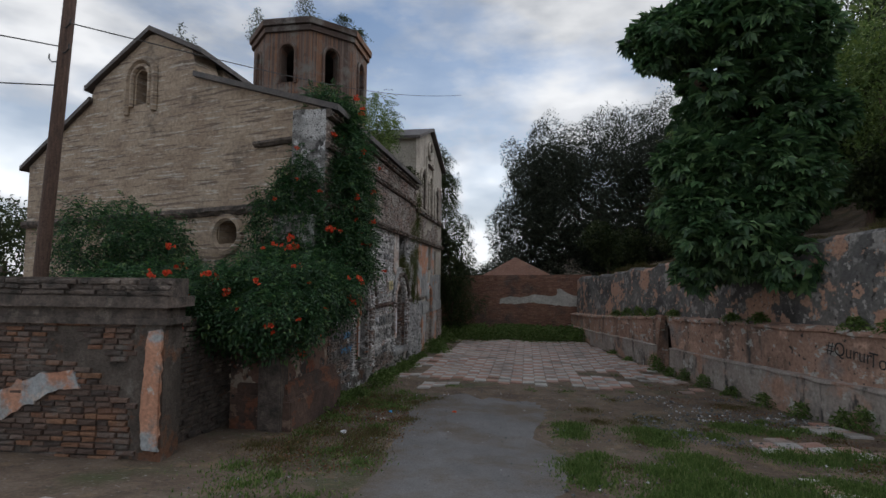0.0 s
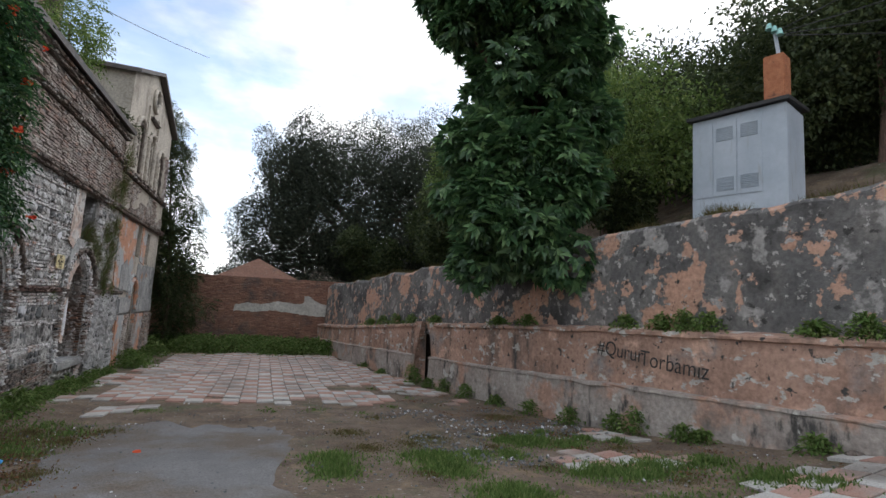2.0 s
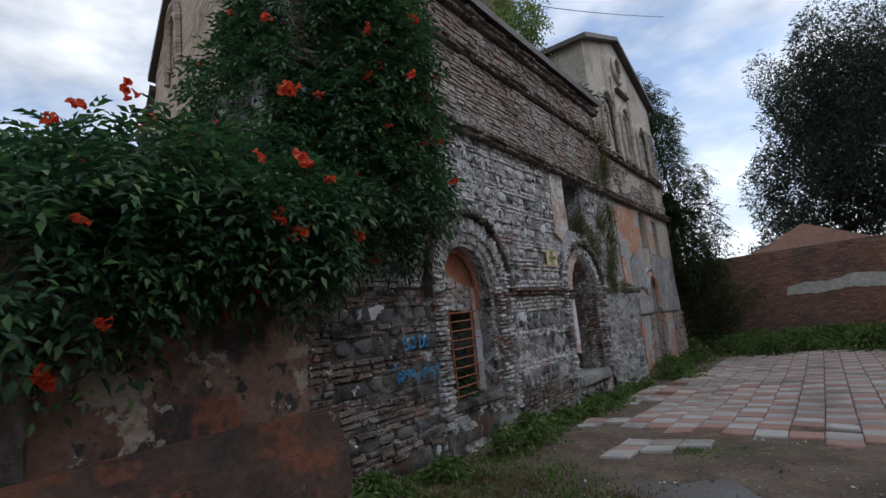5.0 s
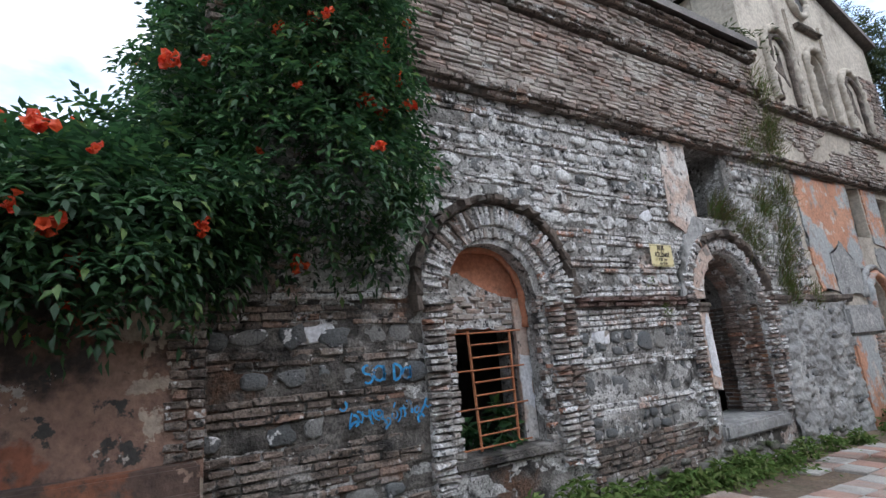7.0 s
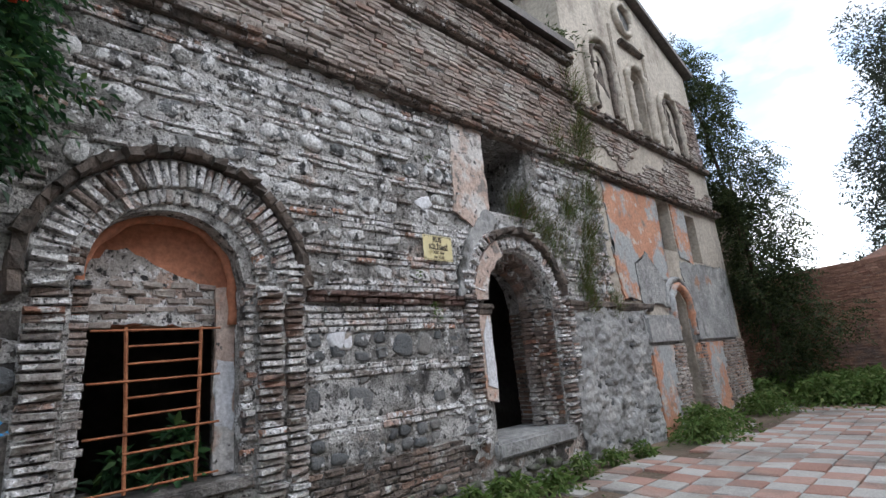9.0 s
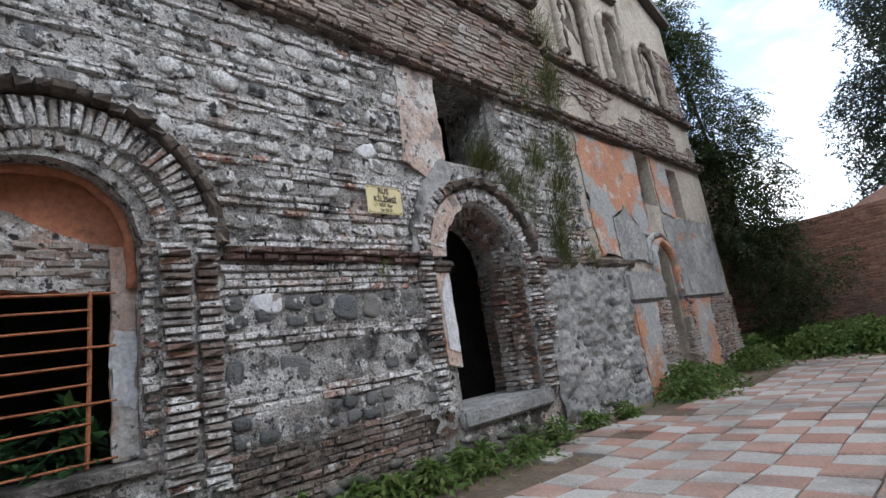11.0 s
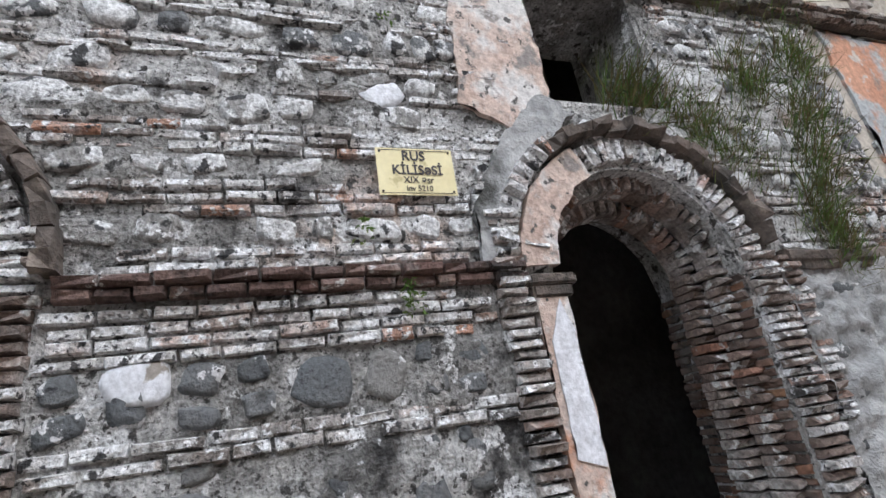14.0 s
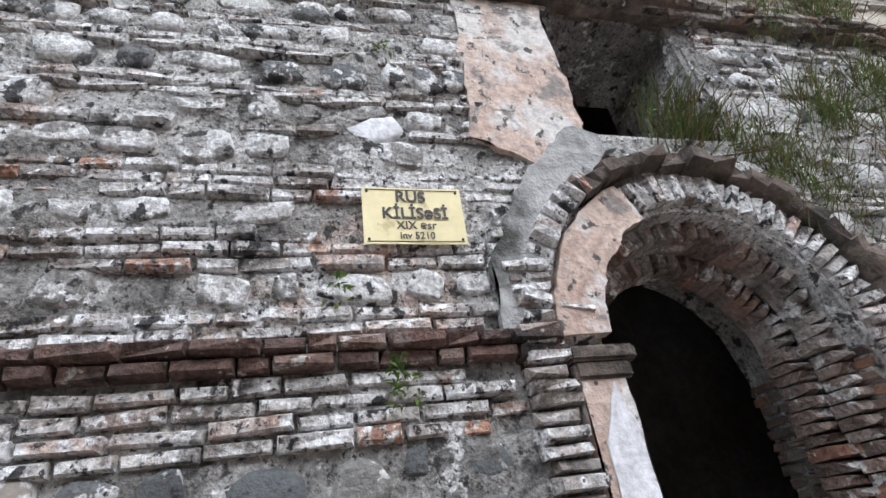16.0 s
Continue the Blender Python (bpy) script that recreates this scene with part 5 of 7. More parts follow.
for i in range(12):
    y, x = 44 + 5 * (i % 4), -34 + 5.2 * i
    tree("distant_tree", "far dark tree behind the yard", (x, y, 0), [(x, y, 3.0, 3.2, 2.5, 2.8), (x + 2, y + 1, 2.2, 2.5, 2, 2.2)], 3500, 80 + i, DARK_LEAF, "single", 0.3, 0.5, 0.2, 0.4, clumps=6, group="distant trees")

# ---- loose things ----
pole = thing("utility_pole", "leaning brown wooden utility pole behind the garden wall", "pole", at=(-8.3, 7.5, 0.2))
pinv = Matrix.Translation(-pole.location)
bm = bmesh.new()
tube(bm, [(-8.32, 7.5, 0.2), (-8.28, 7.5, 2.8), (-8.1, 7.5, 6.0), (-7.9, 7.5, 9.5)], [0.115, 0.11, 0.1, 0.09], 12)
part("post", bm, WOOD, pole, smooth=True).matrix_parent_inverse = pinv
for z, s in ((6.6, 1), (7.05, 1), (6.45, -1)):
    bm = bmesh.new()
    x = -8.07
    tube(bm, [(x, 7.45, z), (x + 0.13 * s, 7.4, z - 0.03), (x + 0.2 * s, 7.4, z + 0.04), (x + 0.19 * s, 7.4, z + 0.12)], 0.012, 6)
    part("hook", bm, BLACK, pole).matrix_parent_inverse = pinv
for a, b in (((-8.1, 7.4, 6.7), (-16, 2.0, 8.5)), ((-8.1, 7.4, 6.0), (-16, 2.5, 6.6)), ((-7.9, 7.4, 7.1), (-4.0, 30, 14))):
    bm = bmesh.new()
    a, b = Vector(a), Vector(b)
    tube(bm, [a + (b - a) * i / 10 - Vector((0, 0, 0.5 * math.sin(math.pi * i / 10))) for i in range(11)], 0.012, 5)
    tagged(part("overhead_cable", bm, BLACK), "thin black overhead cable hung from the pole", "cable", "pole cables")
stone_cap = thing("gate_stone", "rounded grey stone on the garden wall", "stone", at=(-7.4, 5.95, 2.68))
bm = bmesh.new()
box(bm, -0.14, 0.14, -0.12, 0.12, 0, 0.2, 0.06)
part("block", bm, DARK_MOULD, stone_cap)

# the sheet-metal kiosk on the bank
KX, KY, KZ = 9.8, 11.2, 4.78
kiosk = thing("transformer_kiosk", "pale blue-grey sheet metal transformer kiosk standing on the bank", "kiosk", at=(KX, KY, KZ))
kiosk.rotation_euler, kiosk.scale = (0, 0, radians(-70)), (0.8, 1, 1)
bm = bmesh.new()
box(bm, -1.2, 1.2, -0.55, 0.55, -0.4, 1.95, 0.015)
part("body", bm, METAL, kiosk)
bm = bmesh.new()
prism(bm, [(-1.3, -0.68, 1.95), (-1.3, 0.68, 2.05), (-1.3, 0.68, 2.13), (-1.3, -0.68, 2.03)], (2.6, 0, 0))
part("roof", bm, BLACK, kiosk, "dark sheet roof")
for x0, x1 in ((-1.15, -0.62), (-0.6, 0.0), (0.02, 0.62)):
    bm = bmesh.new()
    box(bm, x0, x1, -0.57, -0.55, 0.1, 1.85, 0.006)
    door = part("door", bm, METAL, kiosk)
    if x0 > -1:
        for zc in (0.35, 1.5):
            for j in range(8):
                bm = bmesh.new()
                xa, xb = x0 + 0.08, x1 - 0.08
                prism(bm, [(xa, -0.572, zc + 0.04 * j - 0.14), (xa, -0.592, zc + 0.04 * j - 0.13), (xa, -0.572, zc + 0.04 * j - 0.115)], (xb - xa, 0, 0))
                part("louvre", bm, METAL, door)
bm = bmesh.new()
box(bm, 0.55, 1.05, -0.25, 0.2, 2.05, 3.2, 0.02)
part("duct", bm, RUST, kiosk, "rusty brown steel cable duct")
bm = bmesh.new()
tube(bm, [(0.85, 0, 3.2), (0.75, 0, 3.9)], 0.05, 8)
part("mast", bm, METAL, kiosk)
GLASS_GREEN = surface("green_glass_insulator", [(0.3, (0.20, 0.45, 0.42)), (0.7, (0.32, 0.58, 0.55))], 6.0, 0.2, 0.0)
for k in range(3):
    bm = bmesh.new()
    bmesh.ops.create_cone(bm, cap_ends=True, segments=12, radius1=0.09, radius2=0.05, depth=0.14, matrix=Matrix.Translation((0.66 + 0.13 * k, -0.1, 3.95 - 0.1 * k)))
    part("insulator", bm, GLASS_GREEN, kiosk)
for k in range(4):
    a, b = Vector((10.0 + 0.1 * k, 10.6, 8.6)), Vector((14 + 2.5 * k, 4.0, 12.5 - k))
    bm = bmesh.new()
    tube(bm, [a + (b - a) * i / 8 - Vector((0, 0, 0.4 * math.sin(math.pi * i / 8))) for i in range(9)], 0.012, 5)
    tagged(part("overhead_cable", bm, BLACK), "slack cable running up from the kiosk", "cable", "kiosk cables")
grotto = thing("stone_shrine", "small whitewashed stone niche on the bank among bushes", "shrine", at=(14.2, 20.5, ground_z(14.2, 20.5)))
for k in range(9):
    bm = bmesh.new()
    a = math.pi * k / 8
    c = Vector((0.75 * math.cos(a), 0, 0.5 + 0.85 * math.sin(a)))
    bmesh.ops.create_icosphere(bm, subdivisions=2, radius=0.3, matrix=Matrix.Translation(c))
    for v in bm.verts:
        v.co += (v.co - c) * 0.4 * noise.noise(v.co * 3)
    part("stone", bm, TRANSEPT, grotto)

# litter
for x, y, r, m, name, label in ((6.4, 7.0, 0.05, BLUE, "wrapper", "crumpled blue wrapper at the foot of the wall"), (6.1, 6.9, 0.09, DARK_MOULD, "stone", "dark loose stone on the paving"), (-2.6, 9.6, 0.04, BLUE, "wrapper", "small blue wrapper on the dry grass"), (-1.4, 9.9, 0.05, FLOWER, "fallen_flower", "fallen red flower on the earth"), (-2.9, 7.9, 0.05, WHITE_PAINT, "paper_scrap", "white paper scrap on the grass")):
    bm = bmesh.new()
    bmesh.ops.create_icosphere(bm, subdivisions=2, radius=r)
    for v in bm.verts:
        v.co *= 1 + 0.5 * noise.noise(v.co * 30)
        v.co.z *= 0.55
    ob = tagged(part(name, bm, m), label, "litter")
    ob.location = (x, y, ground_z(x, y) + r * 0.45)

# flowers of the vine
def flower_mesh():
    bm = bmesh.new()
    gg = np.random.default_rng(9)
    for k in range(7):
        d = Vector(gg.normal(size=3) + np.array([0.6, -0.3, 0.2])).normalized()
        o = Vector(gg.normal(size=3)) * 0.022
        u = d.orthogonal().normalized()
        v = d.cross(u)
        rows = []
        for f, r in ((0, 0.006), (0.5, 0.011), (0.8, 0.02), (1.0, 0.036)):
            rows.append([bm.verts.new(o + d * 0.085 * f + (math.cos(a) * u + math.sin(a) * v) * r * (1 + (0.25 if j % 2 and f == 1.0 else 0))) for j, a in enumerate(2 * math.pi * q / 10 for q in range(10))])
        for a, b in zip(rows, rows[1:]):
            for j in range(10):
                bm.faces.new((a[j], a[(j + 1) % 10], b[(j + 1) % 10], b[j]))
    me = bpy.data.meshes.new("flower")
    bm.to_mesh(me)
    bm.free()
    me.materials.append(FLOWER)
    return me


flower_data = flower_mesh()
fpos, fdir = blob_points(VINE_BLOBS, 420, 77, 0.98)
count = 0
vinv = Matrix.Translation(-Vector(vine.location))
for p, d in zip(fpos, fdir):
    if d[0] - 0.6 * d[1] < 0.1 or (p[0] < FACE and p[1] > front_y(p[0])) or count >= 110 or p[2] < 1.6 or p[0] > -3.35:
        continue
    ob = new("flower", flower_data)
    ob.parent, ob.matrix_parent_inverse = vine, vinv
    ob.matrix_basis = Matrix.LocRotScale(Vector(p) + Vector(d) * 0.24, Euler((count, count * 2.1, count * 0.7)), (0.62 + 0.2 * math.sin(count),) * 3)
    count += 1


# ---- low plants ----
def herb(name, label, spots, n, seed, material, leaf, spread, height, category="plants", width=0.45, blade=False):
    """Low plants as stuff: many leaves round the given spots, each (x, y, radius, height factor, base or None)."""
    g = np.random.default_rng(seed)
    sp = np.array([(s[0], s[1], s[2], s[3]) for s in spots])
    zs = np.array([ground_z(s[0], s[1]) if len(s) < 5 else s[4] for s in spots])
    free = np.array([len(s) < 5 for s in spots])
    wgt = sp[:, 2] ** 2
    k = g.choice(len(spots), n, p=wgt / wgt.sum())
    a, r = g.uniform(0, 6.283, n), np.abs(g.normal(size=n)) * 0.62
    x, y = sp[k, 0] + sp[k, 2] * r * np.cos(a), sp[k, 1] + sp[k, 2] * r * np.sin(a)
    h = height * sp[k, 3] * np.exp(-0.8 * r * r)
    base = np.array([ground_z(px, py) if f else z for px, py, f, z in zip(x, y, free[k], zs[k])])
    if blade:
        pos = np.stack([x, y, base - 0.01], 1)
        ax = unit(np.array([0, 0, 1.0]) + 0.7 * g.normal(size=(n, 3)))
        L = h * g.uniform(0.5, 1.2, n)
        W = np.full(n, leaf)
    else:
        pos = np.stack([x, y, base + h * g.random(n) ** 0.7], 1)
        ax = unit(np.stack([np.cos(a), np.sin(a), np.zeros(n)], 1) + 0.7 * g.normal(size=(n, 3)))
        L = leaf * g.uniform(0.6, 1.3, n)
        W = L * width
    ob = leaf_object(name, pos, ax, g.normal(size=(n, 3)) * 0.5 + np.array([0, 0, 1.0]), L, W, material, None, "", -0.05 if blade else 0.35)
    return tagged(ob, label, category, kind="stuff")


g = np.random.default_rng(21)
herb("weeds", "dense green weeds along the foot of the far wall", [(x, y, 0.6, 1.0) for x, y in zip(g.uniform(-4.2, 2.7, 60), g.uniform(24.6, 27.6, 60))], 26000, 22, GRASS_LEAF, 0.13, 0, 0.62)
herb("weeds", "broad-leaved weeds at the foot of the church wall", [(-3.75, 12.4, 0.25, 0.8), (-3.7, 12.9, 0.3, 1.0), (-3.85, 13.5, 0.25, 0.6), (-3.8, 11.3, 0.25, 0.5), (-3.9, 10.4, 0.3, 0.5), (-3.9, 14.4, 0.2, 0.5), (-3.8, 15.0, 0.25, 0.6), (-3.85, 15.7, 0.25, 0.6), (-3.75, 20.2, 0.45, 1.2), (-3.5, 19.7, 0.4, 0.8), (-3.6, 20.8, 0.4, 0.9), (-3.7, 23.2, 0.5, 1.0), (-3.9, 9.9, 0.3, 0.6), (-3.9, 9.2, 0.2, 0.5), (-3.85, 13.9, 0.2, 0.6), (-3.9, 14.7, 0.25, 0.5), (-3.8, 15.4, 0.2, 0.7), (-3.75, 16.2, 0.25, 0.5), (-3.8, 16.8, 0.2, 0.7), (-3.85, 17.6, 0.2, 0.5), (-3.8, 18.3, 0.2, 0.4)], 8200, 23, GRASS_LEAF, 0.085, 0, 0.42)
herb("fig_shoots", "fig shoots growing up inside the barred window", [(-4.62, 12.75, 0.22, 1.0, 0.5), (-4.65, 12.4, 0.15, 0.7, 0.5)], 260, 24, VINE_LEAF, 0.13, 0, 0.5)
herb("ledge_plants", "trailing green plants on the ledge of the retaining wall", [(*along(0.12, y), 0.22, f, ledge(y)) for y, f in ((6.6, 0.9), (7.0, 1.0), (7.5, 0.7), (8.9, 1.0), (9.3, 1.1), (9.7, 0.9), (10.4, 0.8), (14.0, 0.7), (17.0, 0.8), (18.5, 1.0), (19.6, 1.2), (20.6, 1.1), (21.7, 0.9), (13.0, 0.8))], 5200, 25, GRASS_LEAF, 0.07, 0, 0.32)
herb("wall_foot_weeds", "weeds along the foot of the retaining wall", [(*along(-0.28, y), 0.2, f) for y, f in ((7.3, 0.6), (8.7, 0.5), (9.8, 1.2), (10.2, 0.9), (11.2, 0.9), (12.3, 0.9), (13.4, 0.6), (14.6, 1.0), (15.6, 1.0), (16.4, 0.8), (9.0, 0.7), (19.5, 0.5), (21.0, 0.5), (17.2, 1.3), (17.45, 1.6))], 4300, 26, GRASS_LEAF, 0.07, 0, 0.36)
herb("grass", "patchy green grass on the trodden earth", [(x, y, r, 1.0) for x, y, r in zip(g.uniform(0.6, 5.2, 46), g.uniform(4.4, 10.5, 46), g.uniform(0.2, 0.7, 46))] + [(1.6, 5.6, 0.8, 1.1), (2.8, 6.0, 0.8, 1.2), (3.6, 6.6, 0.6, 1.1), (2.0, 6.4, 0.7, 0.9), (1.4, 4.6, 0.8, 1.1), (2.4, 4.9, 0.9, 1.2), (3.2, 5.4, 0.7, 1.2), (1.2, 3.8, 0.7, 1.0), (2.4, 3.9, 0.8, 1.1)], 70000, 27, GRASS_LEAF, 0.019, 0, 0.11, "grass", blade=True)
herb("grass", "short green grass beside the garden wall", [(x, y, 0.75, 0.9) for x, y in zip(g.uniform(-4.4, -1.8, 26), g.uniform(4.5, 12.2, 26))] + [(0.9, 13.0, 0.35, 0.8), (1.8, 12.7, 0.3, 0.8), (2.5, 13.4, 0.3, 0.8), (0.1, 13.1, 0.4, 0.7), (-1.9, 13.0, 0.5, 0.7), (3.2, 14.6, 0.3, 0.8), (2.6, 16.0, 0.3, 0.8)], 13000, 28, GRASS_LEAF, 0.018, 0, 0.09, "grass", blade=True)
herb("dry_grass", "dry trampled yellow grass and straw", [(x, y, 0.6, 0.8) for x, y in zip(g.uniform(-4.0, -1.9, 24), g.uniform(6.0, 12.0, 24))] + [(x, y, 0.5, 0.6) for x, y in zip(g.uniform(0.8, 5.0, 20), g.uniform(6.5, 12.5, 20))], 34000, 29, DRY_LEAF, 0.014, 0, 0.08, "grass", blade=True)
herb("bank_grass", "dry grass along the top of the retaining wall", [(*along(0.75 + 0.5 * (i % 3), 4.0 + 0.55 * i), 0.45, 1.0) for i in range(40)], 22000, 30, DRY_LEAF, 0.012, 0, 0.4, "grass", blade=True)
WALL_SPOTS = [(FACE - 0.12, 16.85, 0.16, 1.2, 3.05), (FACE - 0.15, 17.05, 0.14, 1.1, 3.1), (FACE + 0.0, 17.3, 0.16, 0.8, 2.9), (FACE + 0.02, 17.55, 0.2, 0.6, 2.72), (FACE + 0.02, 17.95, 0.15, 0.9, 3.3), (FACE + 0.02, 18.6, 0.16, 0.9, 3.6), (FACE + 0.02, 18.3, 0.16, 0.9, 2.6), (FACE + 0.02, 18.45, 0.16, 0.9, 3.0), (FACE + 0.02, 18.15, 0.14, 0.8, 2.2), (FACE + 0.05, 17.9, 0.2, 0.7, 4.3), (FACE + 0.05, 18.6, 0.2, 1.0, 4.4), (FACE + 0.05, 18.7, 0.2, 1.1, 5.5), (FACE + 0.03, 18.7, 0.15, 0.9, 4.8), (FACE + 0.04, 18.2, 0.12, 0.5, 1.98), (FACE + 0.04, 18.9, 0.12, 0.4, 1.98)]


def wall_tufts(name, label, n, seed, material, size, width, blade):
    """Weeds that root in the wall's joints and bend outwards and down, as stuff."""
    g = np.random.default_rng(seed)
    sp = np.array(WALL_SPOTS)
    k = g.integers(len(sp), size=n)
    r = sp[k, 2]
    root = np.stack([sp[k, 0] + 0.02 * g.normal(size=n), sp[k, 1] + r * g.normal(size=n) * 0.8, sp[k, 4] + r * g.normal(size=n) * 0.9], 1)
    way = unit(np.stack([0.45 + 0.3 * g.normal(size=n), 0.4 * g.normal(size=n), 0.7 + 0.5 * g.normal(size=n)], 1))
    long = size * sp[k, 3] * g.uniform(0.4, 1.2, n)
    if not blade:
        root = root + way * (g.random(n) * 0.3 * sp[k, 3])[:, None]
        way = unit(way + 0.8 * g.normal(size=(n, 3)))
    ob = leaf_object(name, root, way, g.normal(size=(n, 3)) * 0.4 + np.array([0.4, 0, 1.0]), long, long * 0 + width, material, None, "", -0.07 if blade else 0.2)
    return tagged(ob, label, "plants", kind="stuff")


wall_tufts("wall_weeds", "grassy green weeds rooted in the broken wall above the door", 1500, 31, GRASS_LEAF, 0.3, 0.007, True)
wall_tufts("leafy_wall_weeds", "small-leaved weeds in the joints above the door", 1600, 35, HILL_LEAF, 0.045, 0.014, False)
wall_tufts("dry_wall_weeds", "brown dry stalks standing in the church wall", 2000, 34, DRY_LEAF, 0.34, 0.006, True)
herb("roof_weeds", "dry weeds on the roof edge and the drum", [(-4.5, 18.6, 0.5, 1.6, 6.3), (-4.9, 18.2, 0.5, 1.4, 6.5), (-9.0, 11.6, 0.15, 1.4, 8.75), (-8.6, 11.5, 0.12, 1.0, 8.5), (-11.4, 19.3, 0.35, 2.6, 13.12), (-8.9, 18.6, 0.4, 2.6, 13.12), (-7.6, 19.5, 0.4, 1.4, 13.12), (-11.9, 20.0, 0.3, 1.3, 13.12), (-7.3, 20.6, 0.4, 1.2, 13.12)], 3800, 32, HILL_LEAF, 0.1, 0, 0.45, width=0.3)
herb("string_course_sprig", "small green sprig in a joint of the string course", [(FACE + 0.05, 15.1, 0.05, 1.0, 1.72), (FACE + 0.05, 14.9, 0.03, 0.6, 2.1), (FACE + 0.05, 15.15, 0.03, 0.5, 3.5)], 90, 33, GRASS_LEAF, 0.035, 0, 0.22)

LITTER_LEAF = leaf_material("fallen_brown_leaf", [(0, (0.10, 0.05, 0.03)), (0.5, (0.20, 0.105, 0.06)), (1, (0.30, 0.19, 0.10))], 0.8, 0.1)
herb("fallen_leaves", "dry brown leaves lying on the earth", [(x, y, 0.7, 1.0) for x, y in zip(g.uniform(-4.0, -1.9, 22), g.uniform(6.0, 12.4, 22))] + [(*along(-0.8 - 0.5 * (i % 3), 6.5 + 0.55 * i), 0.5, 1.0) for i in range(18)], 5200, 36, LITTER_LEAF, 0.04, 0, 0.02, "leaves", width=0.6)

# loose gravel and straw
def scatter_stones(name, label, n, x0, x1, y0, y1, lo, hi, seed, material):
    g = np.random.default_rng(seed)
    octa = np.array([(1, 0, 0), (0, 1, 0), (-1, 0, 0), (0, -1, 0), (0, 0, 0.7), (0, 0, -0.6)])
    tri = [(0, 1, 4), (1, 2, 4), (2, 3, 4), (3, 0, 4), (1, 0, 5), (2, 1, 5), (3, 2, 5), (0, 3, 5)]
    verts, faces = [], []
    for k in range(n):
        x, y = g.uniform(x0, x1), g.uniform(y0, y1)
        if wall_u(x, y) > -0.2 or x < -4.0 or noise.noise((x * 0.7, y * 0.7, 12)) < -0.1:
            continue
        s, a = lo + (hi - lo) * g.random() ** 4, g.uniform(0, 6.28)
        p = octa * s * g.uniform(0.6, 1.3, (6, 3))
        c, q = math.cos(a), math.sin(a)
        b = len(verts)
        z = ground_z(x, y) + 0.3 * s + 0.012
        verts += [(x + c * v[0] - q * v[1], y + q * v[0] + c * v[1], z + v[2]) for v in p]
        faces += [(b + i, b + j, b + m) for i, j, m in tri]
    return tagged(link_mesh(name, verts, faces, material), label, "gravel", kind="stuff")


scatter_stones("gravel", "loose grey gravel and chips on the earth", 6000, -3.6, 5.8, 3.5, 14.5, 0.005, 0.026, 61, STONE)
scatter_stones("rubble_chips", "broken stone chips near the retaining wall", 1500, 2.0, 5.4, 8.5, 13.0, 0.015, 0.05, 62, STONE)


# ---- masonry, piece by piece ----
def bricks_joined(name, boxes, place, material, parent, seed, chip=0.006, label=""):
    """Many chamfered, uneven bricks in one mesh. boxes: rows of (u0, u1, z0, z1, proud)."""
    gg = np.random.default_rng(seed)
    b = np.array(boxes)
    n = len(b)
    u0, u1, z0, z1, o = b.T
    V = np.zeros((n, 12, 3))
    for k, (inset, out) in enumerate(((0.0, -0.03), (0.0, 0.0), (0.009, 1.0))):
        ou = np.where(out == 1.0, o, np.where(out == 0.0, o - 0.012, -0.03))
        for j, (su, sz) in enumerate(((0, 0), (1, 0), (1, 1), (0, 1))):
            uu = np.where(su, u1 - inset, u0 + inset)
            zz = np.where(sz, z1 - inset * 0.8, z0 + inset * 0.8)
            V[:, k * 4 + j] = np.stack([uu, zz, ou], 1)
    V += gg.normal(size=V.shape) * np.array([chip * 1.4, chip * 0.75, chip])
    P = np.array(place(V[..., 0].ravel(), V[..., 1].ravel(), V[..., 2].ravel())).T
    quads = [(8, 9, 10, 11)] + [(4 + j, 4 + (j + 1) % 4, 8 + (j + 1) % 4, 8 + j) for j in range(4)] + [(j, (j + 1) % 4, 4 + (j + 1) % 4, 4 + j) for j in range(4)]
    F = (np.arange(n)[:, None, None] * 12 + np.array(quads)[None]).reshape(-1, 4)
    ob = link_mesh(name, P, F.tolist(), material, parent, label)
    ob["kind"] = "stuff"
    return ob


def stones_joined(name, rows, place, material, parent, seed):
    """Many rounded field stones. rows: (u, z, half width, half height, proud)."""
    gg = np.random.default_rng(seed)
    verts, faces = [], []
    m = 11
    for u, z, w, h, o in rows:
        base = len(verts)
        wob = 1 + 0.13 * gg.normal(size=m)
        turn = gg.uniform(-0.25, 0.25)
        for f, out in ((1.0, -0.02), (0.96, o * 0.72), (0.8, o * (0.9 + 0.2 * gg.random()))):
            for j in range(m):
                a = 2 * math.pi * j / m
                c, s = math.cos(a), math.sin(a)
                c, s = math.copysign(abs(c) ** 0.75, c), math.copysign(abs(s) ** 0.75, s)
                uu, zz = w * c * wob[j] * f, h * s * wob[j] * f
                verts.append((u + uu * math.cos(turn) - zz * math.sin(turn), z + uu * math.sin(turn) * 0.5 + zz, out))
        verts.append((u, z, o))
        for k in (0, 1):
            for j in range(m):
                faces.append((base + k * m + j, base + k * m + (j + 1) % m, base + (k + 1) * m + (j + 1) % m, base + (k + 1) * m + j))
        faces += [(base + 2 * m + j, base + 2 * m + (j + 1) % m, base + 3 * m) for j in range(m)]
    v = np.array(verts)
    P = np.array(place(v[:, 0], v[:, 1], v[:, 2])).T
    ob = link_mesh(name, P, faces, material, parent, smooth=True)
    ob["kind"] = "stuff"
    return ob


def side_place(u, z, o):
    return np.full_like(u, FACE - 0.03) + o, u, z


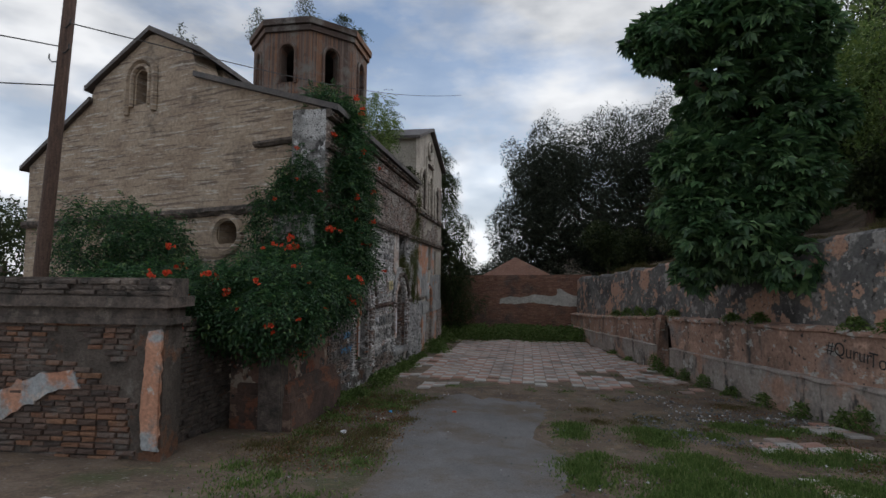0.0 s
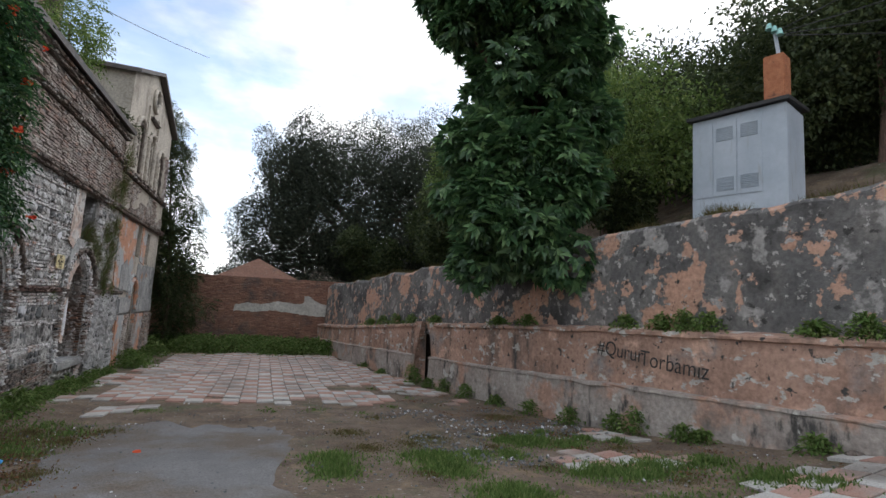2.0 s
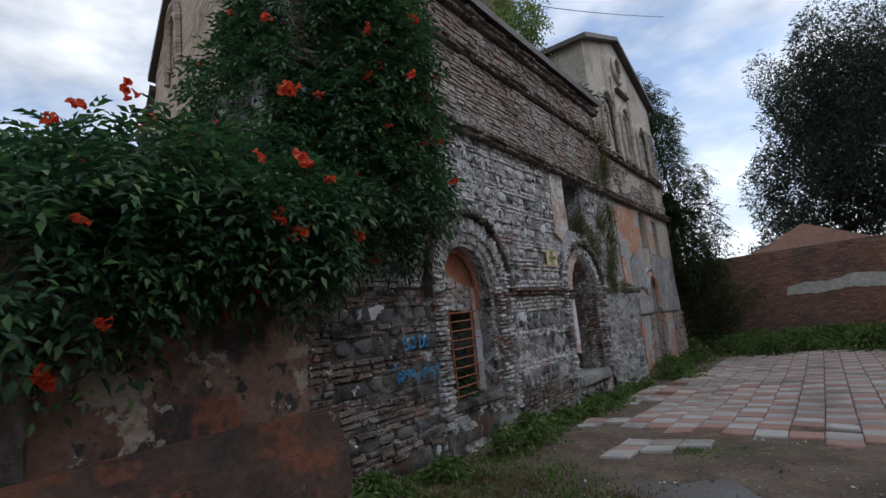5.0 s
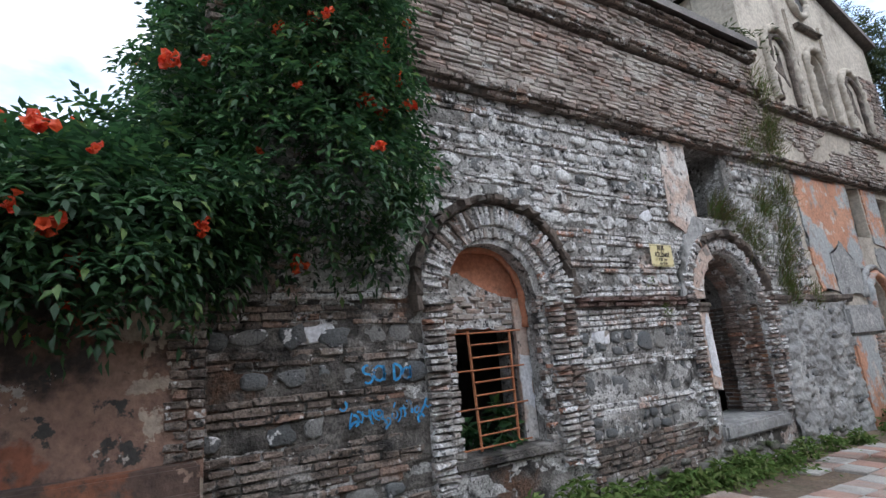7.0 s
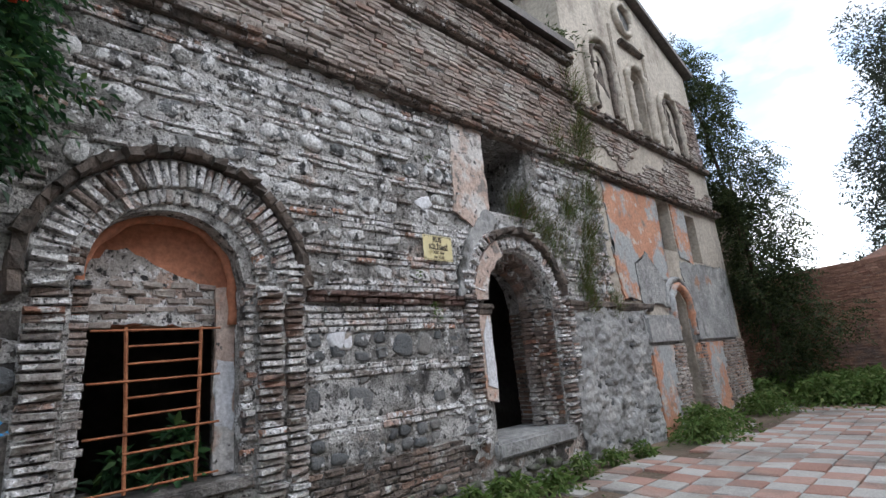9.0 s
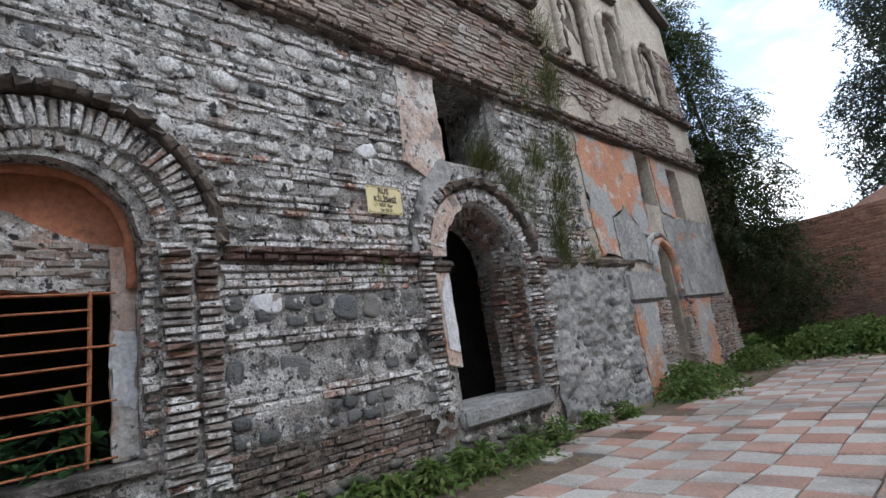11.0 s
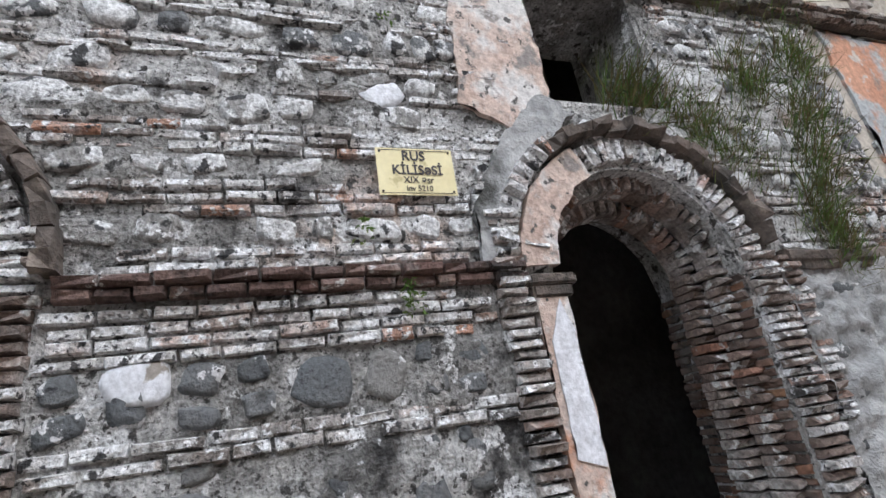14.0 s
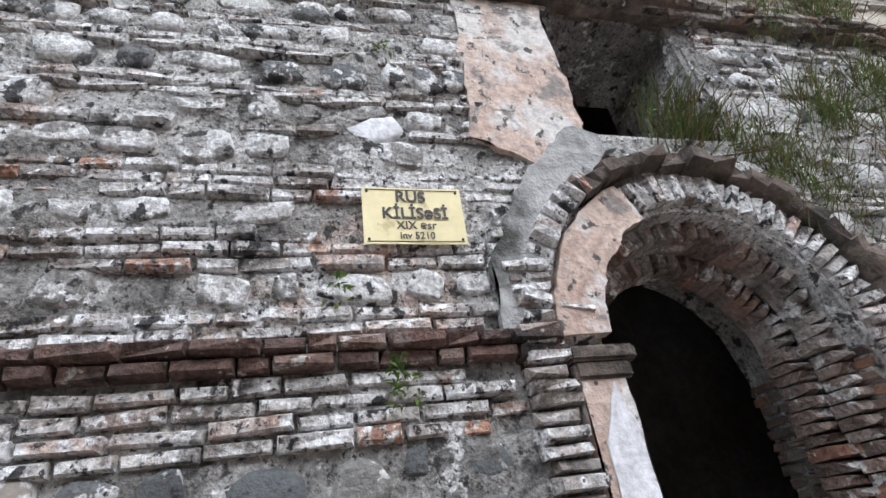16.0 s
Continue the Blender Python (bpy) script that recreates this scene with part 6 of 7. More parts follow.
def no_masonry(y, z):
    """Where arches, openings, panels and the vine's pier leave no room for courses."""
    if math.hypot(y - W1Y - 0.05, max(z - W1Z, 0)) < 0.95 and z > 0.42:
        return True
    if math.hypot(y - DY, max(z - DZ, 0)) < (0.93 if z > DZ else 1.0) and z > 0.25:
        return True
    if 16.14 < y < 17.16 and 2.95 < z < 4.2:
        return True
    if y > 17.5 and z < 1.9:
        return True
    if y < 15.6 and y > 13.6 and 1.86 < z < 2.01:
        return True
    return 14.98 < y < 15.44 and 2.4 < z < 2.6


def lay(y0, y1, z0, program, seed):
    """Lays courses upwards by a program of ('b', courses) and ('s', height); gives brick boxes and stone rows."""
    gg = np.random.default_rng(seed)
    bricks, stones, z = [], [], z0
    course = 0.062
    wave = lambda y, zz: 0.025 * noise.noise((y * 0.55, zz * 1.1, 4)) + 0.008 * noise.noise((y * 3, zz * 5, 2))
    for kind, amount in program:
        if kind == "b":
            for _ in range(int(amount)):
                y = y0 + gg.uniform(-0.12, 0)
                while y < y1:
                    ln = gg.uniform(0.13, 0.27)
                    a, b = max(y, y0), min(y + ln - 0.012, y1)
                    mid = (a + b) / 2
                    if b - a > 0.05 and not (no_masonry(a, z + 0.03) or no_masonry(b, z + 0.03)) and gg.random() > 0.025:
                        d, h = wave(mid, z), gg.uniform(0.04, 0.056)
                        bricks.append((a, b, z + d, z + d + h, gg.uniform(0.016, 0.05)))
                    y += ln
                z += course
        else:
            y = y0
            while y < y1:
                w = gg.uniform(0.055, 0.17)
                if not (no_masonry(y + w - 0.05, z + amount / 2) or no_masonry(y + w + 0.05, z + amount / 2)) and gg.random() > 0.1:
                    if amount > 0.22 and gg.random() < 0.62:
                        w = min(w, 0.11)
                        lower = gg.uniform(0.38, 0.56)
                        for zc, hh in ((z + amount * lower * 0.5, amount * lower * 0.44), (z + amount * (lower + 1) * 0.5, amount * (1 - lower) * 0.42)):
                            stones.append((y + w + gg.uniform(-0.02, 0.02), zc + wave(y, z), w * gg.uniform(0.65, 0.95), hh, gg.uniform(0.026, 0.042)))
                        y += 2 * w + gg.uniform(0.0, 0.05)
                        continue
                    h = min(amount * gg.uniform(0.32, 0.55), 0.115)
                    stones.append((y + w, z + amount / 2 + wave(y, z) + gg.uniform(-0.015, 0.015), w * 0.9, h, gg.uniform(0.026, 0.042)))
                    if h < amount * 0.36 and gg.random() < 0.6:
                        stones.append((y + w + gg.uniform(-0.05, 0.05), z + amount * 0.9, w * 0.5, amount * 0.12, 0.025))
                y += 2 * w + gg.uniform(0.0, 0.07)
            z += amount
    return bricks, stones


LOWER = [("b", 8), ("s", 0.24), ("b", 2), ("s", 0.34), ("b", 2), ("s", 0.28), ("b", 4)]
UPPER = [("b", 2), ("s", 0.15), ("b", 3), ("s", 0.14), ("b", 3), ("s", 0.19), ("b", 1), ("s", 0.14), ("b", 2), ("s", 0.17), ("b", 2), ("s", 0.13), ("b", 1), ("s", 0.17), ("b", 2), ("s", 0.12), ("b", 2)]
BLUE_BAY = [("s", 0.15), ("b", 3), ("s", 0.12), ("b", 6), ("s", 0.17), ("b", 3), ("s", 0.2), ("b", 2), ("s", 0.17), ("b", 3)]
b1, s1 = lay(13.62, 15.62, 0.02, LOWER, 101)
b2, s2 = lay(10.02, 19.0, 2.0, UPPER, 102)
b3, s3 = lay(10.02, 11.78, 0.1, BLUE_BAY, 103)
near_bricks = [q for q in b1 + b2 if 13.6 < q[0] < 15.7 and 0.9 < q[2] < 2.75][:290]
near_set = set(near_bricks)
near_stones = [q for q in s1 + s2 if 13.6 < q[0] < 15.9 and 0.7 < q[1] < 3.3][:200]
stone_set = set(near_stones)
bricks_joined("bricks", [q for q in b1 + b2 if q not in near_set and q[2] > 0.5], side_place, BRICK, wall_south, 1)
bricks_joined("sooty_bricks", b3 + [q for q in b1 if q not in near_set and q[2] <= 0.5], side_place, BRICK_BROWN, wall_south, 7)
stones_joined("stones", [q for q in s1 + s3 if q not in stone_set], side_place, STONE, wall_south, 2)
stones_joined("limed_stones", [q for q in s2 if q not in stone_set], side_place, STONE_LIMED, wall_south, 12)
upper_rows, _ = lay(10.02, CROSS0, 4.33, [("b", 18)], 104)
upper_rows2, _ = lay(10.02, CROSS0, 5.6, [("b", 8)], 105)
bricks_joined("upper_bricks", upper_rows + upper_rows2, side_place, BRICK_RED, wall_south, 3)
cross_rows, _ = lay(CROSS0, CROSS1, 4.33, [("b", 15)], 106)
bricks_joined("upper_bricks", [q for q in cross_rows if noise.noise((q[0] * 0.9, q[2] * 1.5, 8)) < 0.12], side_place, BRICK_RED, transept_wall, 4)
right_rows = [q for q in lay(22.6, CROSS1, 5.5, [("b", 26)], 107)[0] if abs(q[0] - 23.0) > 0.5]
bricks_joined("upper_bricks", right_rows, side_place, BRICK_RED, transept_wall, 5)
course_rows = []
gc = np.random.default_rng(118)
for y0, y1, z, proud in ((10.02, CROSS1, 4.17, 0.13), (10.02, CROSS1, 4.236, 0.165), (10.02, CROSS0, 5.47, 0.11), (10.02, CROSS0, 5.53, 0.135), (10.02, CROSS0, 6.13, 0.13), (10.02, CROSS0, 6.2, 0.17), (CROSS0, CROSS1, 5.3, 0.13), (CROSS0, CROSS1, 5.362, 0.15)):
    y = y0
    while y < y1 - 0.05:
        w = gc.uniform(0.11, 0.23)
        if gc.random() > 0.05:
            d = 0.02 * noise.noise((y * 0.9, z, 3))
            course_rows.append((y, min(y + w - 0.012, y1), z + d, z + d + gc.uniform(0.046, 0.056), proud + gc.uniform(-0.025, 0.02)))
        y += w
bricks_joined("cornice_bricks", course_rows, side_place, BRICK_BROWN, wall_south, 8)
pier_rows = []
for ya, yb in ((20.55, 21.08), (21.78, 22.1), (23.0, 24.3)):
    z = -0.2
    gg = np.random.default_rng(int(ya * 10))
    while z < 1.25:
        y = ya + gg.uniform(-0.1, 0.05) + 0.25 * max(z - 0.5, 0)
        while y < yb:
            w = gg.uniform(0.12, 0.24)
            pier_rows.append((y, min(y + w - 0.012, yb + 0.02), z, z + 0.045, gg.uniform(0.1, 0.13)))
            y += w
        z += 0.06
bricks_joined("pier_bricks", pier_rows, side_place, BRICK_RED, transept_wall, 6)


def unit_brick(name, seed):
    gg = np.random.default_rng(seed)
    v, i = [], 0.06
    for k, (ins, o) in enumerate(((0, 0.0), (0, 0.72), (i, 1.0))):
        for su, sz in ((0, 0), (1, 0), (1, 1), (0, 1)):
            v.append((o + (gg.normal() * 0.1 if k == 2 else 0), su + (ins * 0.7 if not su else -ins * 0.7) - 0.5 + gg.normal() * 0.012, sz + (ins * 2.4 if not sz else -ins * 2.4) - 0.5 + gg.normal() * 0.04))
    f = [(8, 9, 10, 11)] + [(4 + j, 4 + (j + 1) % 4, 8 + (j + 1) % 4, 8 + j) for j in range(4)] + [(j, (j + 1) % 4, 4 + (j + 1) % 4, 4 + j) for j in range(4)]
    me = bpy.data.meshes.new(name)
    me.from_pydata(v, [], f)
    me.materials.append(BRICK_ONE)
    return me


BRICK_KINDS = [unit_brick("brick", 300 + k) for k in range(12)]


warm_kinds = []
for k in range(12):
    me = BRICK_KINDS[k].copy()
    me.materials.clear()
    me.materials.append(BRICK_WARM)
    warm_kinds.append(me)


def put_brick(k, place_at, size, turn=None, parent=None, name="brick", bare=0.0):
    """One brick: its back's centre, (depth, length, height), and a turn."""
    ob = new(name, (warm_kinds if bare and gg.random() < bare else BRICK_KINDS)[k % 12])
    ob.parent = parent or wall_south
    ob.matrix_basis = Matrix.LocRotScale(place_at, turn, size)
    return ob


gg = np.random.default_rng(55)
for k, (a, b, z0, z1, o) in enumerate(near_bricks):
    put_brick(k, (FACE - 0.045, (a + b) / 2, (z0 + z1) / 2), (o + 0.015, b - a, z1 - z0), Euler((gg.normal() * 0.02, 0, gg.normal() * 0.03)))


def unit_stone(name, seed):
    gg = np.random.default_rng(seed)
    bm = bmesh.new()
    bmesh.ops.create_icosphere(bm, subdivisions=2, radius=1)
    s = Vector((seed * 1.7, 0, 0))
    cuts = [(Vector((gg.uniform(0.1, 0.7), math.cos(a), math.sin(a))).normalized(), gg.uniform(0.62, 0.9)) for a in (gg.uniform(0, 6.28) for _ in range(5))]
    for v in bm.verts:
        v.co = v.co * (1 + 0.3 * noise.noise(v.co * 1.1 + s) + 0.16 * noise.noise(v.co * 2.6 + s))
        for cut, reach in cuts:
            over = v.co.dot(cut) - reach
            if over > 0:
                v.co -= cut * over * 0.85
        v.co.x = min(v.co.x, 0.22 + 0.1 * noise.noise(v.co * 1.7 + s))
        v.co.y = math.copysign(abs(v.co.y) ** 0.68, v.co.y)
        v.co.z = math.copysign(abs(v.co.z) ** 0.68, v.co.z)
    me = bpy.data.meshes.new(name)
    bm.to_mesh(me)
    bm.free()
    me.materials.append(STONE_ONE)
    me.polygons.foreach_set("use_smooth", [True] * len(me.polygons))
    return me


STONE_KINDS = [unit_stone("stone", 400 + k) for k in range(10)]
LIMED_KINDS = [me.copy() for me in STONE_KINDS]
for me in LIMED_KINDS:
    me.materials.clear()
    me.materials.append(STONE_LIMED)
WHITE_KINDS = [me.copy() for me in STONE_KINDS[:3]]
for me in WHITE_KINDS:
    me.materials.clear()
    me.materials.append(WHITE_PAINT)
for k, (y, z, w, h) in enumerate(((13.97, 1.55, 0.15, 0.1), (10.82, 1.72, 0.17, 0.085), (15.08, 3.02, 0.13, 0.09))):
    ob = new("stone", WHITE_KINDS[k])
    ob.parent = wall_south
    ob["label"] = "white-painted stone"
    ob.matrix_basis = Matrix.LocRotScale((FACE - 0.025, y, z), Euler((0.2 * k, 0, 0)), (0.14 if k < 2 else 0.1, w, h))
for k, (u, z, w, h, o) in enumerate(near_stones):
    ob = new("stone", (LIMED_KINDS if z > 2.0 else STONE_KINDS)[k % 10])
    ob.parent = wall_south
    ob.matrix_basis = Matrix.LocRotScale((FACE - 0.035, u, z), Euler((gg.uniform(-0.3, 0.3) + (math.pi if k % 2 else 0), 0, 0)), (0.125 + 0.9 * o, w * 1.06, h * 1.04))



def skin(name, y0, y1, z0, z1, x, amp, material, step, keep, seed, label="", rise=lambda y, z: 0.0):
    """An uneven coat of mortar over the wall, left out where keep says no."""
    ys, zs = np.arange(y0, y1 + step / 2, step), np.arange(z0, z1 + step / 2, step)
    verts = []
    for z in zs:
        for y in ys:
            d = noise.noise((y * 2.2, z * 3.0, seed)) * 0.5 + noise.noise((y * 7, z * 9, seed)) * 0.4 + noise.noise((y * 19, z * 22, seed)) * 0.35
            over = max(0.0, noise.noise((y * 1.1, z * 1.7, seed + 5)) + 0.5 * noise.noise((y * 4.3, z * 6.1, seed + 2)) - 0.08)
            verts.append((x + amp * d + min(over * 0.11, 0.024) + rise(y, z), y, z))
    w = len(ys)
    faces = [(j * w + i, j * w + i + 1, (j + 1) * w + i + 1, (j + 1) * w + i) for j in range(len(zs) - 1) for i in range(w - 1) if keep(ys[i] + step / 2, zs[j] + step / 2)]
    return link_mesh(name, verts, faces, material, wall_south, label, smooth=True)


def coat_here(y, z):
    if math.hypot(y - W1Y, max(z - W1Z, 0)) < 0.6 and z > 0.5 or math.hypot(y - DY, max(z - DZ, 0)) < 0.72 and z > 0.3:
        return False
    return not (16.16 < y < 17.14 and 3.06 < z < 4.2) and not (y > 17.6 and z < 1.9)


def bands(program, z):
    """The stone bands of a course program, as heights from and to."""
    found = []
    for kind, amount in program:
        top = z + (amount * 0.062 if kind == "b" else amount)
        if kind == "s":
            found.append((z, top))
        z = top
    return found


def darker(y, z):
    """The foot of the wall and the bay beside the garden wall are of a darker brown."""
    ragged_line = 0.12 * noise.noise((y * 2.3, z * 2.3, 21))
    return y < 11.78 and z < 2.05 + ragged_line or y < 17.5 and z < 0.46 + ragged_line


LOW_BANDS, HIGH_BANDS, BAY_BANDS = bands(LOWER, 0.02), bands(UPPER, 2.0), bands(BLUE_BAY, 0.1)


def bedding(y, z):
    rows = HIGH_BANDS if z > 1.95 else LOW_BANDS if y > 12.6 else BAY_BANDS
    return 0.008 if any(a < z < b for a, b in rows) else -0.004


skin("mortar_coat", 10.02, 19.0, 0.0, 4.16, FACE - 0.03, 0.024, JOINT, 0.024, lambda y, z: coat_here(y, z) and not darker(y, z), 3, "lumpy lime mortar between the courses", bedding)
skin("sooty_coat", 10.02, 19.0, 0.0, 2.2, FACE - 0.03, 0.024, BAY_JOINT, 0.024, lambda y, z: coat_here(y, z) and darker(y, z), 3, "dark mortar of the painted bay and the foot", bedding)
skin("cement_coat", 17.55, 19.95, -0.3, 1.9, FACE + 0.02, 0.09, GREY_RENDER, 0.028, lambda y, z: True, 8, "rough grey cement over rubble")

# the string course's own bricks
string_kinds = []
for k in range(6):
    me = BRICK_KINDS[k].copy()
    me.materials.clear()
    me.materials.append(STRING)
    string_kinds.append(me)
for row, (zc, o) in enumerate(((1.96, 0.1), (1.905, 0.075))):
    y, k = 13.66, 0
    while y < 15.55:
        ln = gg.uniform(0.1, 0.24)
        ob = new("brick", string_kinds[k % 6])
        ob.parent = wall_south
        ob.matrix_basis = Matrix.LocRotScale((FACE - 0.03, y + ln / 2, zc + 0.008 * noise.noise((y * 2, row, 0))), Euler((gg.normal() * 0.02, 0, gg.normal() * 0.03)), (o + gg.uniform(-0.015, 0.01), ln - 0.01, 0.048))
        y += ln
        k += 1

# hood mouldings of weathered dark brick round both arches
hood_kinds = []
for k in range(8):
    me = BRICK_KINDS[k].copy()
    me.materials.clear()
    me.materials.append(DARK_MOULD)
    hood_kinds.append(me)
for yc, zc, r, wide, lo, hi in ((W1Y + 0.05, W1Z, 0.96, 0.085, -2, 182), (DY, DZ, 0.945, 0.10, 8, 128)):
    deg, k = lo, 0
    while deg < hi:
        step = gg.uniform(4.5, 9.0)
        a = radians(deg + step / 2)
        rr = r + 0.012 * noise.noise((deg * 0.08, zc, 0))
        ob = new("hood_brick", hood_kinds[k % 8])
        ob.parent = wall_south
        ob.matrix_basis = Matrix.LocRotScale((FACE - 0.05, yc + rr * math.cos(a), zc + rr * math.sin(a)), Euler((a + math.pi / 2 + gg.normal() * 0.05, 0, gg.normal() * 0.05)), (0.14 + gg.uniform(-0.03, 0.02), radians(step) * rr * 1.02, wide * gg.uniform(0.75, 1.12)))
        deg += step
        k += 1
# brick rings over the window and the door, and the piers under them
for yc, zc, r0, r1, n, o, skip in ((W1Y + 0.05, W1Z, 0.69, 0.9, 40, 0.03, 0), (W1Y + 0.02, W1Z, 0.565, 0.68, 34, 0.0, 0), (DY, DZ, 0.71, 0.87, 38, 0.02, 0)):
    for k in range(n):
        a = math.pi * (k + 0.5) / n
        rc = (r0 + r1) / 2
        put_brick(k, (FACE - 0.1, yc + rc * math.cos(a), zc + rc * math.sin(a)), (0.1 + o + gg.uniform(-0.008, 0.01), r1 - r0 - 0.01, math.pi * rc / n * gg.uniform(0.84, 0.95)), Euler((a + gg.normal() * 0.015, 0, 0)), name="voussoir", bare=0.1)
for ya, yb, z0, z1, o in ((11.78, 12.0, 0.35, 1.98, 0.045), (12.0, 12.12, 0.5, 1.98, -0.03), (13.12, 13.2, 0.5, 1.98, -0.02), (13.22, 13.42, 0.35, 1.98, 0.05), (13.46, 13.62, 0.3, 2.2, 0.035), (15.56, 15.74, 0.42, 2.25, 0.05), (17.3, 17.52, 0.4, 1.95, 0.05), (17.56, 17.7, 0.9, 1.95, 0.04)):
    z, k = z0, 0
    while z < z1:
        h = gg.uniform(0.04, 0.052)
        put_brick(k, (FACE - 0.1, (ya + yb) / 2 + gg.normal() * 0.008, z + h / 2), (0.1 + o + gg.uniform(-0.015, 0.012), (yb - ya) * gg.uniform(0.85, 1.02), h), Euler((gg.normal() * 0.018, 0, gg.normal() * 0.04)), bare=0.5)
        z += h + gg.uniform(0.006, 0.013)
        k += 1
# the stepped orders of the doorway, each set back behind the one before
def warm_brick(k, place_at, size, turn, name="brick"):
    ob = new(name, warm_kinds[k % 8])
    ob.parent = wall_south
    ob.matrix_basis = Matrix.LocRotScale(place_at, turn, size)


for x, r0, r1, n, last in ((FACE - 0.28, 0.585, 0.70, 34, 152), (FACE - 0.44, 0.49, 0.60, 30, 140)):
    for k in range(n):
        deg = 180.0 * (k + 0.5) / n
        if deg > last:
            continue
        a, rc = radians(deg), (r0 + r1) / 2
        warm_brick(k, (x, DY + rc * math.cos(a), DZ + rc * math.sin(a)), (0.15 + gg.uniform(-0.015, 0.015), r1 - r0, math.pi * rc / n * gg.uniform(0.84, 0.96)), Euler((a + gg.normal() * 0.02, 0, 0)), "voussoir")
    z, k = 0.4, 0
    while z < DZ:
        h = gg.uniform(0.042, 0.054)
        ragged_in = 0.03 * noise.noise((z * 5, x * 3, 1))
        warm_brick(k, (x, DY + (r0 + r1) / 2 + 0.02 + ragged_in + gg.normal() * 0.01, z + h / 2), (0.15 + gg.uniform(-0.02, 0.015), r1 - r0 + 0.05, h), Euler((gg.normal() * 0.02, 0, gg.normal() * 0.05)))
        z += h + gg.uniform(0.006, 0.013)
        k += 1
# the outer edge of bricks that follows the left of the arch
for k in range(13):
    a = radians(178 - 4.6 * k)
    put_brick(k, (FACE - 0.06, DY + 0.965 * math.cos(a), DZ + 0.965 * math.sin(a)), (0.12 + gg.uniform(-0.015, 0.012), 0.125, 0.056), Euler((a + gg.normal() * 0.03, 0, 0)), name="voussoir")
# the deep brick reveals of the doorway
for side_y, sign_y, z0, z1 in ((17.28, -1, 0.4, 1.9), (15.92, 1, 0.4, 0.85)):
    rows = []
    z = z0
    while z < z1:
        u = 0.02
        while u < 0.74:
            ln = gg.uniform(0.12, 0.24)
            rows.append((u, min(u + ln - 0.012, 0.75), z, z + 0.045, gg.uniform(0.01, 0.035)))
            u += ln
        z += 0.06
    bricks_joined("reveal_bricks", rows, lambda u, z, o, sy=side_y, sg=sign_y: (FACE - 0.03 - u, sy + sg * o, z), FENCE_BRICK, wall_south, int(side_y * 10))
# brick courses in the blocked window head
rows = [(12.1 + 0.2 * k + 0.1 * (j % 2) + 0.02 * abs(j - 2), 12.1 + 0.2 * k + 0.1 * (j % 2) + 0.185, 1.7 + 0.06 * j, 1.745 + 0.06 * j, gg.uniform(0.02, 0.05)) for j in range(6) for k in range(4) if not (j < 2 and k in (1, 2))]
bricks_joined("filling_bricks", rows, lambda u, z, o: (np.full_like(u, FACE - 0.295) + o, u, z), BRICK_RED, wall_south, 71)
# rubble at the wall's foot
rubble = [(y + gg.uniform(-0.06, 0.06), gg.uniform(-0.06, 0.12) - 0.1 * (y > 17), gg.uniform(0.05, 0.15), gg.uniform(0.03, 0.06), gg.uniform(0.04, 0.07)) for y in np.arange(13.4, 18.9, 0.16)]
stones_joined("rubble", rubble, side_place, MOSSY_STONE, wall_south, 81)
bedded = [(y + gg.uniform(-0.05, 0.05), z, gg.uniform(0.05, 0.12), gg.uniform(0.03, 0.07), gg.uniform(0.035, 0.056)) for y in np.arange(17.75, 19.85, 0.17) for z in np.arange(-0.1, 1.85, 0.13) if gg.random() < 0.55]
stones_joined("bedded_stones", bedded, side_place, STONE, wall_south, 82)

# bare bricks at the pier's edge
rows, z = [], 0.97
while z < 2.5:
    u = 9.84 + gg.uniform(-0.05, 0.02)
    rows.append((u, 9.93 + gg.uniform(-0.02, 0.02), z, z + 0.048, gg.uniform(0.02, 0.04)))
    rows.append((rows[-1][1] + 0.012, 10.03, z, z + 0.048, gg.uniform(0.02, 0.04)))
    z += 0.062
bricks_joined("pier_bricks", rows, lambda u, z, o: (np.full_like(u, -4.0) + o, u, z), BRICK_BROWN, fence, 97)

# the garden wall's brick face
FD = Vector((-4.88, -0.4, 0)).normalized()
fence_origin = Vector((-4.62, 5.95, 0))
fn = Vector((0.082, -0.9966, 0))


def fence_place(u, z, o):
    return fence_origin.x + FD.x * u + fn.x * o, fence_origin.y + FD.y * u + fn.y * o, z


rows, z = [], 0.05
while z < 2.06:
    u = -0.02
    while u < 4.6:
        ln = gg.uniform(0.16, 0.27)
        h = gg.uniform(0.05, 0.062)
        if u > 0.26 and not (noise.noise((u * 1.2, z * 1.6, 3)) > 0.33):
            rows.append((u, u + ln - 0.014, z + 0.01 * noise.noise((u, z * 3, 1)), z + h, gg.uniform(0.015, 0.045)))
        u += ln
    z += 0.074
near_f = [q for q in rows if q[0] < 2.6][:280]
nf = set(near_f)
bricks_joined("bricks", [q for q in rows if q not in nf], fence_place, FENCE_BRICK, fence, 91)
FENCE_ONE = surface("fence_red_brick_single", [(0.35, (0.124, 0.081, 0.062)), (0.65, (0.223, 0.149, 0.115))], 7.0, 0.92, 0.7, 34.0, [((0.186, 0.171, 0.155), 1.5, 0.52, 0.66), ((0.031, 0.028, 0.028), 1.3, 0.60, 0.74)], "object", [(0.0, (0.06, 0.048, 0.044)), (0.3, (0.125, 0.078, 0.06)), (0.6, (0.17, 0.13, 0.11)), (0.85, (0.22, 0.105, 0.062)), (1.0, (0.28, 0.15, 0.085))], 0.85)
fence_kinds = []
for k in range(8):
    me = BRICK_KINDS[k].copy()
    me.materials.clear()
    me.materials.append(FENCE_ONE)
    fence_kinds.append(me)
